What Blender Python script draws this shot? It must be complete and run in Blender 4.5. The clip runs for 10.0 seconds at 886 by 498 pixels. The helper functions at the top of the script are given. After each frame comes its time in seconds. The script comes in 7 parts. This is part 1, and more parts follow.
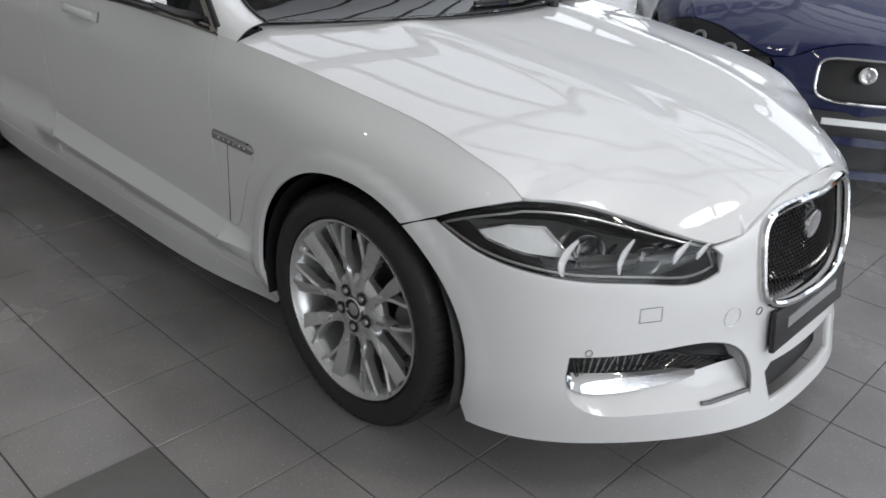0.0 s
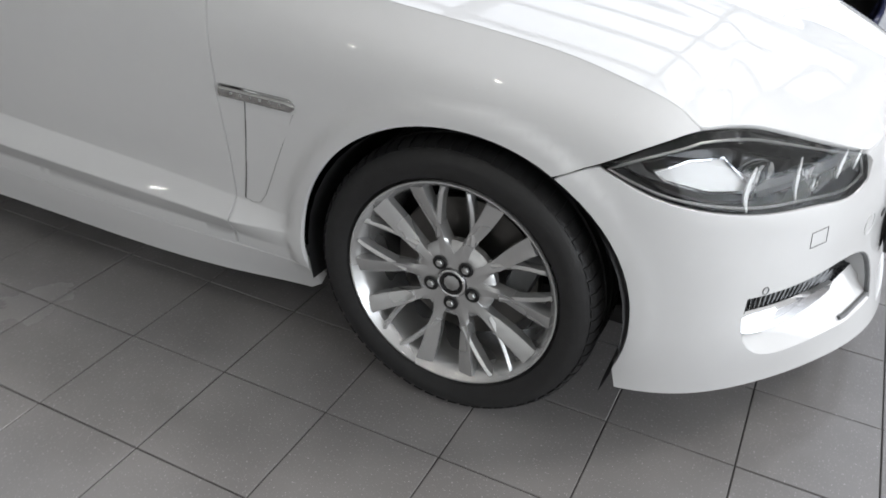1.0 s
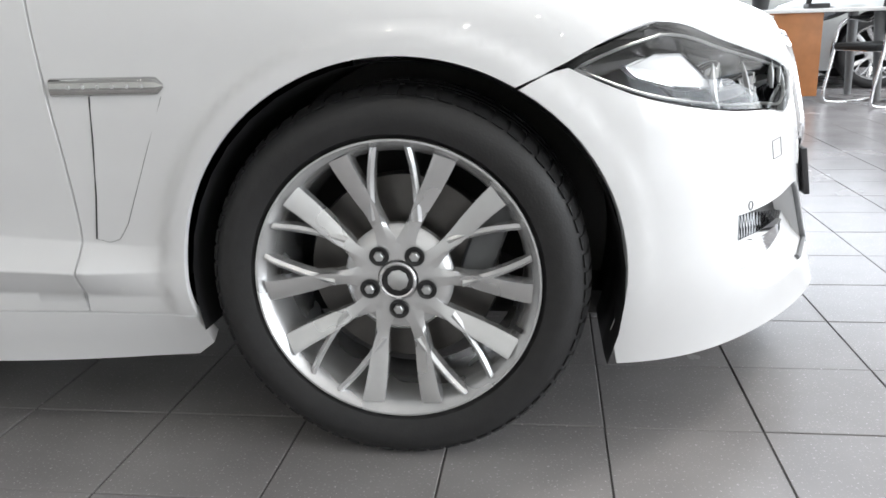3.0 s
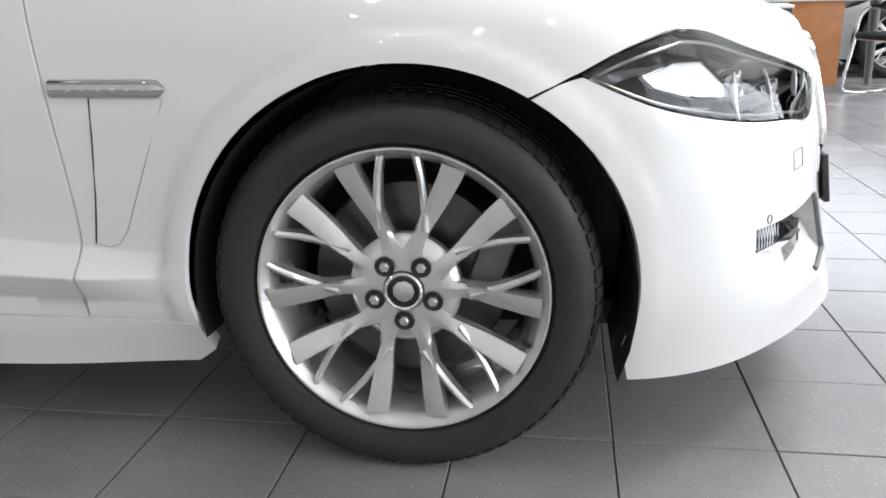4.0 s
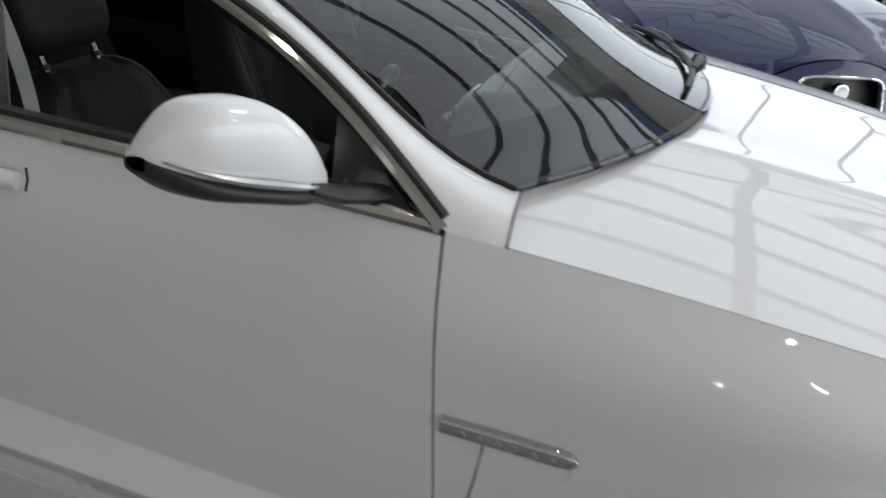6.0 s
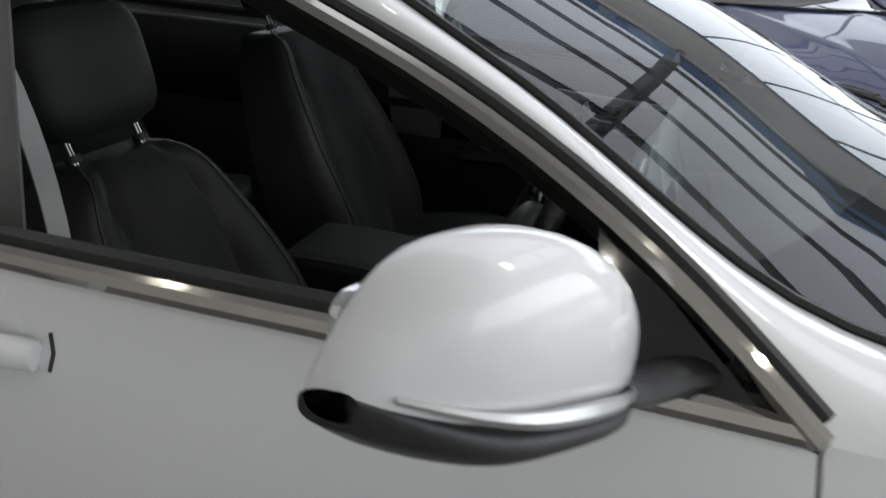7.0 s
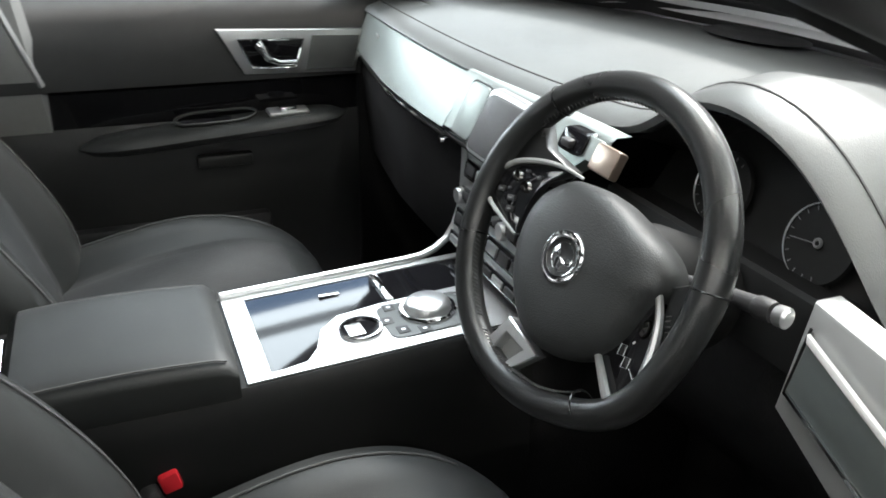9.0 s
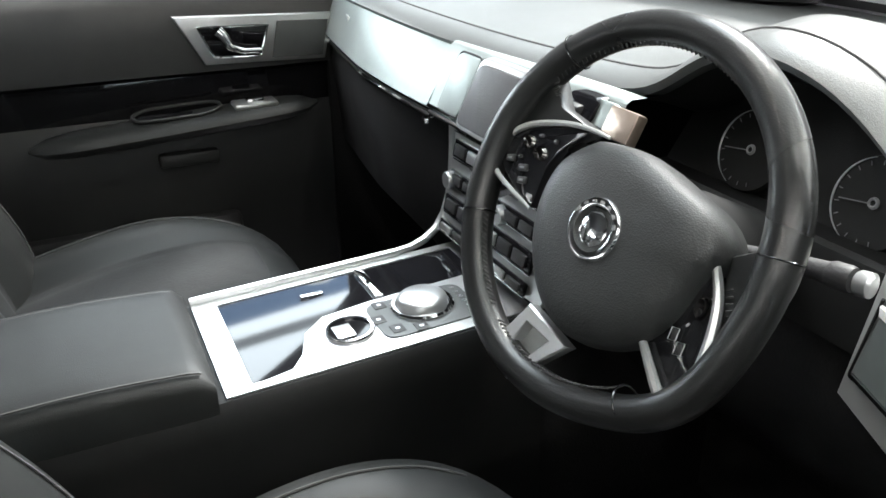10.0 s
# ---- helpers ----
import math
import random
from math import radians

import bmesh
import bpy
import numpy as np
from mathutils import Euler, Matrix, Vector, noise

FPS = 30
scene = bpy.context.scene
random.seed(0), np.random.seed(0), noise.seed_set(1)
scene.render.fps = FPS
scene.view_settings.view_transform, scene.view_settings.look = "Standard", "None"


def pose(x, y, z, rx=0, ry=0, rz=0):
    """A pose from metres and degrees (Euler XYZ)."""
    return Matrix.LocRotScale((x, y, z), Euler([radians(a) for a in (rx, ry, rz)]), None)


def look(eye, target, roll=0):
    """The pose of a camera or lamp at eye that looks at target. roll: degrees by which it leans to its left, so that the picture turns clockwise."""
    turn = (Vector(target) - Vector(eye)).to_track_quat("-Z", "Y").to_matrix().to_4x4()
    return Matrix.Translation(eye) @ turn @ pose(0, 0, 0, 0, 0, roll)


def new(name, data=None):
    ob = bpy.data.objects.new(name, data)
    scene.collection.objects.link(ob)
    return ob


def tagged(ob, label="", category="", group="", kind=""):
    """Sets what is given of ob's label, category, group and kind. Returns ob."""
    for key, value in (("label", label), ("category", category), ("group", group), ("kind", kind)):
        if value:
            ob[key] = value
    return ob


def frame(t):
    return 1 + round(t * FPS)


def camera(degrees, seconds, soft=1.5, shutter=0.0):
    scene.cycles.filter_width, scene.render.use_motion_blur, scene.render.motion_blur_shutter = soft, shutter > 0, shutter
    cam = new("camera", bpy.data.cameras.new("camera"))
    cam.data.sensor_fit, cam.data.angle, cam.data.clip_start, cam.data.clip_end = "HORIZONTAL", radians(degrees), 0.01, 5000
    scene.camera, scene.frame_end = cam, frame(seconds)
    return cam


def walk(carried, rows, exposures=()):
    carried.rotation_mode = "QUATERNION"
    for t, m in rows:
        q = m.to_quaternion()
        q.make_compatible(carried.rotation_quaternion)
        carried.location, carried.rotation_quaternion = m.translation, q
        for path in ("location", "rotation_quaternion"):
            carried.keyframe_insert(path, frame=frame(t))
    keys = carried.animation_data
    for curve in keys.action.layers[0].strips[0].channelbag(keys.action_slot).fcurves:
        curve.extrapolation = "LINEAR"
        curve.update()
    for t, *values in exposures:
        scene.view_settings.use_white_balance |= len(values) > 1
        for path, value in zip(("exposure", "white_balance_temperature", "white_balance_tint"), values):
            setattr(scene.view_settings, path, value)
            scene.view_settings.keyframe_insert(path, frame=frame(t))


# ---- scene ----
cam = camera(57.0, 10.0, soft=1.6, shutter=0.3)
PATH = [
    (0, (1.453, -2.127, 1.43), (0.233, -0.792, 0.576), 3.6),
    (0.5, (1.016, -2.255, 1.386), (0.037, -0.765, 0.48), 3.5),
    (1, (0.616, -2.272, 1.339), (-0.101, -0.714, 0.31), 3.1),
    (1.5, (0.374, -2.197, 1.196), (0.004, -0.489, 0.223), 0.6),
    (2, (0.29, -2.17, 0.957), (0.018, -0.349, 0.175), -1.3),
    (2.5, (0.275, -2.194, 0.818), (0.012, -0.294, 0.251), -2.8),
    (3, (0.263, -2.228, 0.784), (0.008, -0.322, 0.235), -1.8),
    (4.5, (0.262, -2.143, 0.919), (-0.066, -0.3, 0.213), 0.2),
    (5, (0.196, -2.121, 1.327), (-0.193, -0.41, 0.367), 3.7),
    (5.5, (-0.029, -2.025, 1.433), (-0.491, -0.29, 0.553), 4.8),
    (6, (-0.362, -1.836, 1.43), (-0.812, -0.102, 0.541), 6.9),
    (6.2, (-0.472, -1.738, 1.41), (-0.925, -0.003, 0.52), 6.9),
    (7.3, (-0.863, -1.353, 1.276), (-1.34, 0.455, 0.567), 3.0),
    (7.5, (-0.946, -1.299, 1.275), (-1.337, 0.52, 0.542), 3.3),
    (7.7, (-1.019, -1.223, 1.258), (-1.365, 0.603, 0.518), 2.8),
    (8, (-1.111, -1.114, 1.264), (-1.37, 0.719, 0.507), 1.4),
    (8.3, (-1.179, -1.048, 1.242), (-1.227, 0.79, 0.456), 2.3),
    (8.5, (-1.208, -1.008, 1.221), (-1.034, 0.811, 0.407), 2.6),
    (9, (-1.3, -0.954, 1.187), (-0.597, 0.723, 0.355), 1.4),
    (9.5, (-1.295, -0.878, 1.135), (-0.539, 0.779, 0.309), -0.2),
    (10, (-1.291, -0.86, 1.126), (-0.522, 0.791, 0.301), -0.4),
]
EXPOSURES = [(0.0, -1.05), (1.0, -0.5), (2.0, 0.02), (3.0, 0.2), (4.5, 0.12), (5.0, -0.05), (5.5, -0.6), (6.2, -1.0), (7.5, -0.1), (8.0, 1.25), (8.5, 2.2), (9.0, 2.65), (10.0, 2.78)]
walk(cam, [(t, look(e, g, r)) for t, e, g, r in PATH], EXPOSURES)

# ---- daylight ----
world = bpy.data.worlds.new("sky")
scene.world = world
world.use_nodes = True
wn = world.node_tree
sky = wn.nodes.new("ShaderNodeTexSky")
sky.sky_type = "NISHITA"
sky.sun_disc = False
sky.sun_elevation, sky.sun_rotation = radians(55), radians(60)
sky.dust_density = 0.4
wn.links.new(sky.outputs["Color"], wn.nodes["Background"].inputs["Color"])
wn.nodes["Background"].inputs["Strength"].default_value = 0.12
sun_data = bpy.data.lights.new("sun", "SUN")
sun_data.energy, sun_data.angle, sun_data.color = 1.2, radians(12), (1.0, 0.97, 0.92)
sun = new("sun", sun_data)
sun.matrix_world = look((9, 6, 12), (0, 0, 0))


def window_light(name, width, height, m, energy):
    """Stands in for the sky's light in one large opening."""
    data = bpy.data.lights.new(name, "AREA")
    data.shape, data.size, data.size_y, data.energy = "RECTANGLE", width, height, energy
    data.color = (0.97, 0.985, 1.0)
    ob = new(name, data)
    ob.matrix_world = m
    return ob


# ---- materials ----
def material(name, colour, rough=0.5, metal=0.0, coat=0.0, bump=0.0, scale=40.0, vary=0.12, spec=0.5, fine=0.0, sheen=0.0):
    m = bpy.data.materials.new(name)
    m.use_nodes = True
    nt = m.node_tree
    b = nt.nodes["Principled BSDF"]
    b.inputs["Roughness"].default_value = rough
    b.inputs["Metallic"].default_value = metal
    b.inputs["Coat Weight"].default_value = coat
    b.inputs["Coat Roughness"].default_value = 0.03
    b.inputs["Specular IOR Level"].default_value = spec
    b.inputs["Sheen Weight"].default_value = sheen
    tc = nt.nodes.new("ShaderNodeTexCoord")
    n1 = nt.nodes.new("ShaderNodeTexNoise")
    n1.inputs["Scale"].default_value = scale
    n1.inputs["Detail"].default_value = 5
    nt.links.new(tc.outputs["Object"], n1.inputs["Vector"])
    n2 = nt.nodes.new("ShaderNodeTexNoise")
    n2.inputs["Scale"].default_value = scale * 0.09
    nt.links.new(tc.outputs["Object"], n2.inputs["Vector"])
    add = nt.nodes.new("ShaderNodeMath")
    add.operation = "ADD"
    nt.links.new(n1.outputs["Fac"], add.inputs[0])
    nt.links.new(n2.outputs["Fac"], add.inputs[1])
    ramp = nt.nodes.new("ShaderNodeMapRange")
    ramp.inputs["From Min"].default_value, ramp.inputs["From Max"].default_value = 0.6, 1.4
    ramp.inputs["To Min"].default_value, ramp.inputs["To Max"].default_value = 1 - vary, 1 + vary
    nt.links.new(add.outputs[0], ramp.inputs["Value"])
    mul = nt.nodes.new("ShaderNodeVectorMath")
    mul.operation = "SCALE"
    mul.inputs[0].default_value = colour
    nt.links.new(ramp.outputs["Result"], mul.inputs["Scale"])
    nt.links.new(mul.outputs["Vector"], b.inputs["Base Color"])
    rr = nt.nodes.new("ShaderNodeMapRange")
    rr.inputs["From Min"].default_value, rr.inputs["From Max"].default_value = 0.3, 0.7
    rr.inputs["To Min"].default_value, rr.inputs["To Max"].default_value = max(0.0, rough * (1 - vary)), min(1.0, rough * (1 + vary))
    nt.links.new(n2.outputs["Fac"], rr.inputs["Value"])
    nt.links.new(rr.outputs["Result"], b.inputs["Roughness"])
    if bump:
        bp = nt.nodes.new("ShaderNodeBump")
        bp.inputs["Strength"].default_value = bump
        bp.inputs["Distance"].default_value = 0.002
        n3 = nt.nodes.new("ShaderNodeTexVoronoi" if fine else "ShaderNodeTexNoise")
        n3.inputs["Scale"].default_value = fine or scale * 4
        nt.links.new(tc.outputs["Object"], n3.inputs["Vector"])
        nt.links.new(n3.outputs[0], bp.inputs["Height"])
        nt.links.new(bp.outputs["Normal"], b.inputs["Normal"])
    return m


def pane_material(name, tint, gloss=1.0):
    """Thin glass: clear, with Fresnel gloss."""
    m = bpy.data.materials.new(name)
    m.use_nodes = True
    nt = m.node_tree
    nt.nodes.clear()
    out = nt.nodes.new("ShaderNodeOutputMaterial")
    mix = nt.nodes.new("ShaderNodeMixShader")
    tr = nt.nodes.new("ShaderNodeBsdfTransparent")
    gl = nt.nodes.new("ShaderNodeBsdfGlossy")
    fr = nt.nodes.new("ShaderNodeFresnel")
    fr.inputs["IOR"].default_value = 1.52
    gl.inputs["Roughness"].default_value = 0.01
    gl.inputs["Color"].default_value = (gloss, gloss, gloss, 1)
    tr.inputs["Color"].default_value = (*tint, 1)
    nt.links.new(fr.outputs[0], mix.inputs[0])
    nt.links.new(tr.outputs[0], mix.inputs[1])
    nt.links.new(gl.outputs[0], mix.inputs[2])
    nt.links.new(mix.outputs[0], out.inputs["Surface"])
    return m


def glow_material(name, colour, strength):
    m = bpy.data.materials.new(name)
    m.use_nodes = True
    b = m.node_tree.nodes["Principled BSDF"]
    b.inputs["Base Color"].default_value = (*colour, 1)
    b.inputs["Emission Color"].default_value = (*colour, 1)
    b.inputs["Emission Strength"].default_value = strength
    return m


def tile_material():
    m = material("floor tile", (0.122, 0.117, 0.115), 0.3, vary=0.16, scale=9.0, spec=0.5)
    nt = m.node_tree
    b = nt.nodes["Principled BSDF"]
    tc = nt.nodes.new("ShaderNodeTexCoord")
    geo = nt.nodes.new("ShaderNodeNewGeometry")
    sp = nt.nodes.new("ShaderNodeTexNoise")
    sp.inputs["Scale"].default_value, sp.inputs["Detail"].default_value = 190.0, 2
    nt.links.new(geo.outputs["Position"], sp.inputs["Vector"])
    big = nt.nodes.new("ShaderNodeTexNoise")
    big.inputs["Scale"].default_value, big.inputs["Detail"].default_value = 2.3, 6
    nt.links.new(geo.outputs["Position"], big.inputs["Vector"])
    cr = nt.nodes.new("ShaderNodeValToRGB")
    cr.color_ramp.elements[0].position, cr.color_ramp.elements[0].color = 0.63, (0.0, 0.0, 0.0, 1)
    cr.color_ramp.elements[1].position, cr.color_ramp.elements[1].color = 0.72, (1, 1, 1, 1)
    nt.links.new(sp.outputs["Fac"], cr.inputs["Fac"])
    base = nt.nodes.new("ShaderNodeMapRange")
    base.inputs["From Min"].default_value, base.inputs["From Max"].default_value = 0.3, 0.7
    base.inputs["To Min"].default_value, base.inputs["To Max"].default_value = 0.225, 0.31
    nt.links.new(big.outputs["Fac"], base.inputs["Value"])
    speck = nt.nodes.new("ShaderNodeMath")
    speck.operation = "MULTIPLY_ADD"
    nt.links.new(cr.outputs["Color"], speck.inputs[0])
    speck.inputs[1].default_value = 0.2
    nt.links.new(base.outputs["Result"], speck.inputs[2])
    comb = nt.nodes.new("ShaderNodeCombineColor")
    warm = nt.nodes.new("ShaderNodeMath")
    warm.operation = "MULTIPLY"
    warm.inputs[1].default_value = 0.96
    nt.links.new(speck.outputs[0], warm.inputs[0])
    nt.links.new(speck.outputs[0], comb.inputs["Red"])
    nt.links.new(warm.outputs[0], comb.inputs["Green"])
    nt.links.new(warm.outputs[0], comb.inputs["Blue"])
    nt.links.new(comb.outputs["Color"], b.inputs["Base Color"])
    rr = nt.nodes.new("ShaderNodeMapRange")
    rr.inputs["From Min"].default_value, rr.inputs["From Max"].default_value = 0.3, 0.7
    rr.inputs["To Min"].default_value, rr.inputs["To Max"].default_value = 0.20, 0.29
    nt.links.new(big.outputs["Fac"], rr.inputs["Value"])
    nt.links.new(rr.outputs["Result"], b.inputs["Roughness"])
    return m


WHITE = material("white paint", (0.74, 0.745, 0.755), 0.42, coat=1.0, vary=0.012, scale=25)
BLUE = material("blue paint", (0.004, 0.010, 0.065), 0.4, metal=0.0, coat=0.5, vary=0.05, spec=0.3)
SILVERPAINT = material("silver paint", (0.55, 0.57, 0.56), 0.35, metal=0.5, coat=1.0, vary=0.05)
CHROME = material("chrome", (0.82, 0.82, 0.83), 0.06, metal=1.0, vary=0.03)
DARKCHROME = material("dark chrome", (0.2, 0.19, 0.18), 0.07, metal=1.0, vary=0.08)
VENTCHROME = material("vent chrome", (0.55, 0.55, 0.54), 0.05, metal=1.0, vary=0.06)
# Chrome darkened and warmed: reflected brown surroundings are put into its colour.
REFLECT_CHROME = material("chrome tinted by brown reflections", (0.42, 0.405, 0.375), 0.08, metal=1.0, vary=0.05)
SATIN = material("satin aluminium", (0.62, 0.63, 0.63), 0.3, metal=0.9, vary=0.05, scale=120)
ALLOY = material("silver alloy", (0.66, 0.665, 0.67), 0.27, metal=0.7, coat=0.6, vary=0.04, scale=60)
RUBBER = material("tyre rubber", (0.021, 0.021, 0.022), 0.6, vary=0.25, bump=0.25, scale=50)
BLACKPLASTIC = material("black plastic", (0.018, 0.018, 0.019), 0.5, vary=0.2, bump=0.15, scale=120)
GLOSSBLACK = material("gloss black", (0.006, 0.006, 0.007), 0.08, coat=0.5, vary=0.1)
SEAL = material("rubber seal", (0.012, 0.012, 0.012), 0.5, vary=0.2)
DISC = material("brake disc steel", (0.13, 0.125, 0.12), 0.4, metal=0.9, vary=0.15, scale=30)
GLASS = pane_material("window glass", (0.78, 0.84, 0.82))
CLEAR = pane_material("lamp cover", (0.95, 0.96, 0.97), 0.65)
DARKGLASS = material("dark glass", (0.01, 0.012, 0.014), 0.02, coat=0.3, vary=0.05)
LEATHER = material("black leather", (0.017, 0.0182, 0.018), 0.47, vary=0.12, spec=0.22, bump=0.10, scale=30, fine=850)
RIMLEATHER = material("polished rim leather", (0.009, 0.0095, 0.0095), 0.3, vary=0.15, spec=0.5, bump=0.06, scale=30, fine=700)
CONSOLE = material("matt black console", (0.0075, 0.0078, 0.0078), 0.55, vary=0.15, spec=0.16, bump=0.1, scale=60, fine=900)
# Darker than the trim: footwell shade is put into carpet, glovebox and panels.
FOOTWELL_SHADE = material("shade-darkened black carpet", (0.012, 0.012, 0.0125), 0.95, vary=0.25, bump=0.3, scale=80, spec=0.1)
SUEDE = material("black suede cloth", (0.012, 0.013, 0.0135), 0.85, vary=0.3, bump=0.3, scale=60, sheen=0.06, spec=0.3)
SOFTTRIM = material("soft black trim", (0.017, 0.018, 0.018), 0.48, vary=0.15, bump=0.12, scale=40, fine=900)
# Colour raised well above black leather: the windscreen glare is put into it.
DASHTOP_GLARE = material("glare-lightened dash leather", (0.066, 0.071, 0.07), 0.38, spec=0.8, vary=0.12, bump=0.12, scale=40, fine=800)
GRAINED = material("grained airbag skin", (0.021, 0.0225, 0.0225), 0.46, vary=0.12, spec=0.4, bump=0.16, scale=40, fine=760)
STITCH = material("dark stitching", (0.05, 0.05, 0.05), 0.6, vary=0.1)
THREAD = material("grey thread", (0.05, 0.05, 0.05), 0.7, vary=0.1)
PIANO = material("piano black", (0.006, 0.006, 0.007), 0.04, coat=0.0, vary=0.05, spec=0.32)
RED = material("red plastic", (0.55, 0.02, 0.03), 0.35, vary=0.1)
WEBBING = material("seat belt webbing", (0.38, 0.39, 0.39), 0.7, vary=0.1, bump=0.3, scale=200)
ORANGE = material("orange wood veneer", (0.42, 0.17, 0.06), 0.4, vary=0.2, scale=12)
PAPER = material("paper", (0.75, 0.75, 0.74), 0.7, vary=0.03)
WALLPAINT = material("white wall", (0.72, 0.72, 0.7), 0.7, vary=0.05, bump=0.1, scale=6)
CEILPAINT = material("ceiling panel", (0.7, 0.7, 0.69), 0.75, vary=0.06, scale=4)
STEEL = material("painted steel", (0.16, 0.165, 0.17), 0.45, vary=0.1)
GROUT = material("dark grout", (0.06, 0.058, 0.056), 0.8, vary=0.2)
FORECOURT = material("forecourt paving", (0.45, 0.45, 0.44), 0.8, vary=0.15, scale=3)
TILE = tile_material()
SPOT = glow_material("spot lamp", (1.0, 0.95, 0.86), 260.0)
LEAF = material("leaf", (0.05, 0.1, 0.03), 0.5, vary=0.3)
HATCH = material("hatch plate", (0.17, 0.166, 0.165), 0.35, vary=0.12)
FASCIA = material("brushed fascia", (0.27, 0.30, 0.29), 0.46, metal=0.85, vary=0.05, scale=90)
# The warm tone is a copper reflection put into the metal's colour.
COPPER_REFLECT = material("satin metal with copper reflection", (0.36, 0.29, 0.24), 0.33, metal=0.9, vary=0.06, scale=90)
SILVERTRIM = material("silver painted trim", (0.40, 0.41, 0.40), 0.42, metal=0.5, vary=0.05)
PLATE = material("plate backing", (0.03, 0.03, 0.032), 0.35, vary=0.1)
WHITEPLASTIC = material("translucent white lamp insert", (0.78, 0.79, 0.8), 0.25, coat=0.5, vary=0.05)
PILLARGREY = material("grey pillar plastic", (0.2, 0.205, 0.2), 0.6, vary=0.06, bump=0.1, scale=80)
BLUELEATHER = material("grey dash panel", (0.07, 0.075, 0.075), 0.45, vary=0.1)


# ---- mesh helpers ----
def cubic(xs, ys):
    """Natural cubic spline through the knots, straight beyond the ends."""
    xs, ys = np.array(xs, float), np.array(ys, float)
    n = len(xs)
    h = np.diff(xs)
    a, r = np.eye(n), np.zeros(n)
    for i in range(1, n - 1):
        a[i, i - 1], a[i, i], a[i, i + 1] = h[i - 1], 2 * (h[i - 1] + h[i]), h[i]
        r[i] = 6 * ((ys[i + 1] - ys[i]) / h[i] - (ys[i] - ys[i - 1]) / h[i - 1])
    m = np.linalg.solve(a, r)

    def f(x):
        x = np.asarray(x, float)
        xc = np.clip(x, xs[0], xs[-1])
        i = np.clip(np.searchsorted(xs, xc) - 1, 0, n - 2)
        hi, t0, t1 = h[i], xs[i + 1] - xc, xc - xs[i]
        v = (m[i] * t0 ** 3 + m[i + 1] * t1 ** 3) / (6 * hi) + (ys[i] / hi - m[i] * hi / 6) * t0 + (ys[i + 1] / hi - m[i + 1] * hi / 6) * t1
        s0 = (ys[1] - ys[0]) / h[0] - h[0] * (2 * m[0] + m[1]) / 6
        s1 = (ys[-1] - ys[-2]) / h[-1] + h[-1] * (2 * m[-1] + m[-2]) / 6
        return v + np.where(x < xs[0], s0 * (x - xs[0]), 0) + np.where(x > xs[-1], s1 * (x - xs[-1]), 0)
    return f


def curve3(points, n, closed=False):
    """n points along a smooth curve through the given ones."""
    p = np.array(points, float)
    if closed:
        p = np.vstack([p[-2:], p, p[:3]])
    d = np.r_[0, np.cumsum(np.linalg.norm(np.diff(p, axis=0), axis=1))]
    fs = [cubic(d, p[:, k]) for k in range(p.shape[1])]
    t = np.linspace(d[2], d[-3], n, endpoint=False) if closed else np.linspace(d[0], d[-1], n)
    return np.stack([f(t) for f in fs], axis=1)


def part(name, data, mat, parent=None, label="", smooth=True, normals=None, matrix=None):
    """Links a bmesh, or a pair of vertices and faces, as one mesh object under a thing or a part."""
    me = bpy.data.meshes.new(name)
    if isinstance(data, bmesh.types.BMesh):
        bmesh.ops.recalc_face_normals(data, faces=data.faces)
        data.to_mesh(me)
        data.free()
    else:
        me.from_pydata([tuple(map(float, v)) for v in data[0]], [], [tuple(map(int, f)) for f in data[1]])
    me.materials.append(mat)
    me.polygons.foreach_set("use_smooth", [smooth] * len(me.polygons))
    if normals is not None:
        me.normals_split_custom_set_from_vertices([tuple(map(float, n)) for n in normals])
    elif smooth:
        me.set_sharp_from_angle(angle=radians(38))
    ob = new(name, me)
    if parent is not None:
        ob.parent = parent
    if matrix is not None:
        ob.matrix_basis = matrix
    if label:
        tagged(ob, label)
    return ob


def empty(name, m=None, label="", category="", group=""):
    ob = new(name)
    ob.empty_display_size = 0.1
    if m is not None:
        ob.matrix_world = m
    return tagged(ob, label, category, group)


def inside(poly, pts):
    poly, pts = np.asarray(poly), np.asarray(pts)
    res = np.zeros(len(pts), bool)
    x, y = pts[:, 0], pts[:, 1]
    j = len(poly) - 1
    for i in range(len(poly)):
        (xi, yi), (xj, yj) = poly[i], poly[j]
        if yi != yj:
            res ^= ((yi > y) != (yj > y)) & (x < (xj - xi) * (y - yi) / (yj - yi) + xi)
        j = i
    return res


def resample(poly, step):
    out = []
    for i, a in enumerate(poly):
        b = poly[(i + 1) % len(poly)]
        n = max(1, int(math.ceil(math.dist(a, b) / step)))
        out += [(a[0] + (b[0] - a[0]) * k / n, a[1] + (b[1] - a[1]) * k / n) for k in range(n)]
    return out


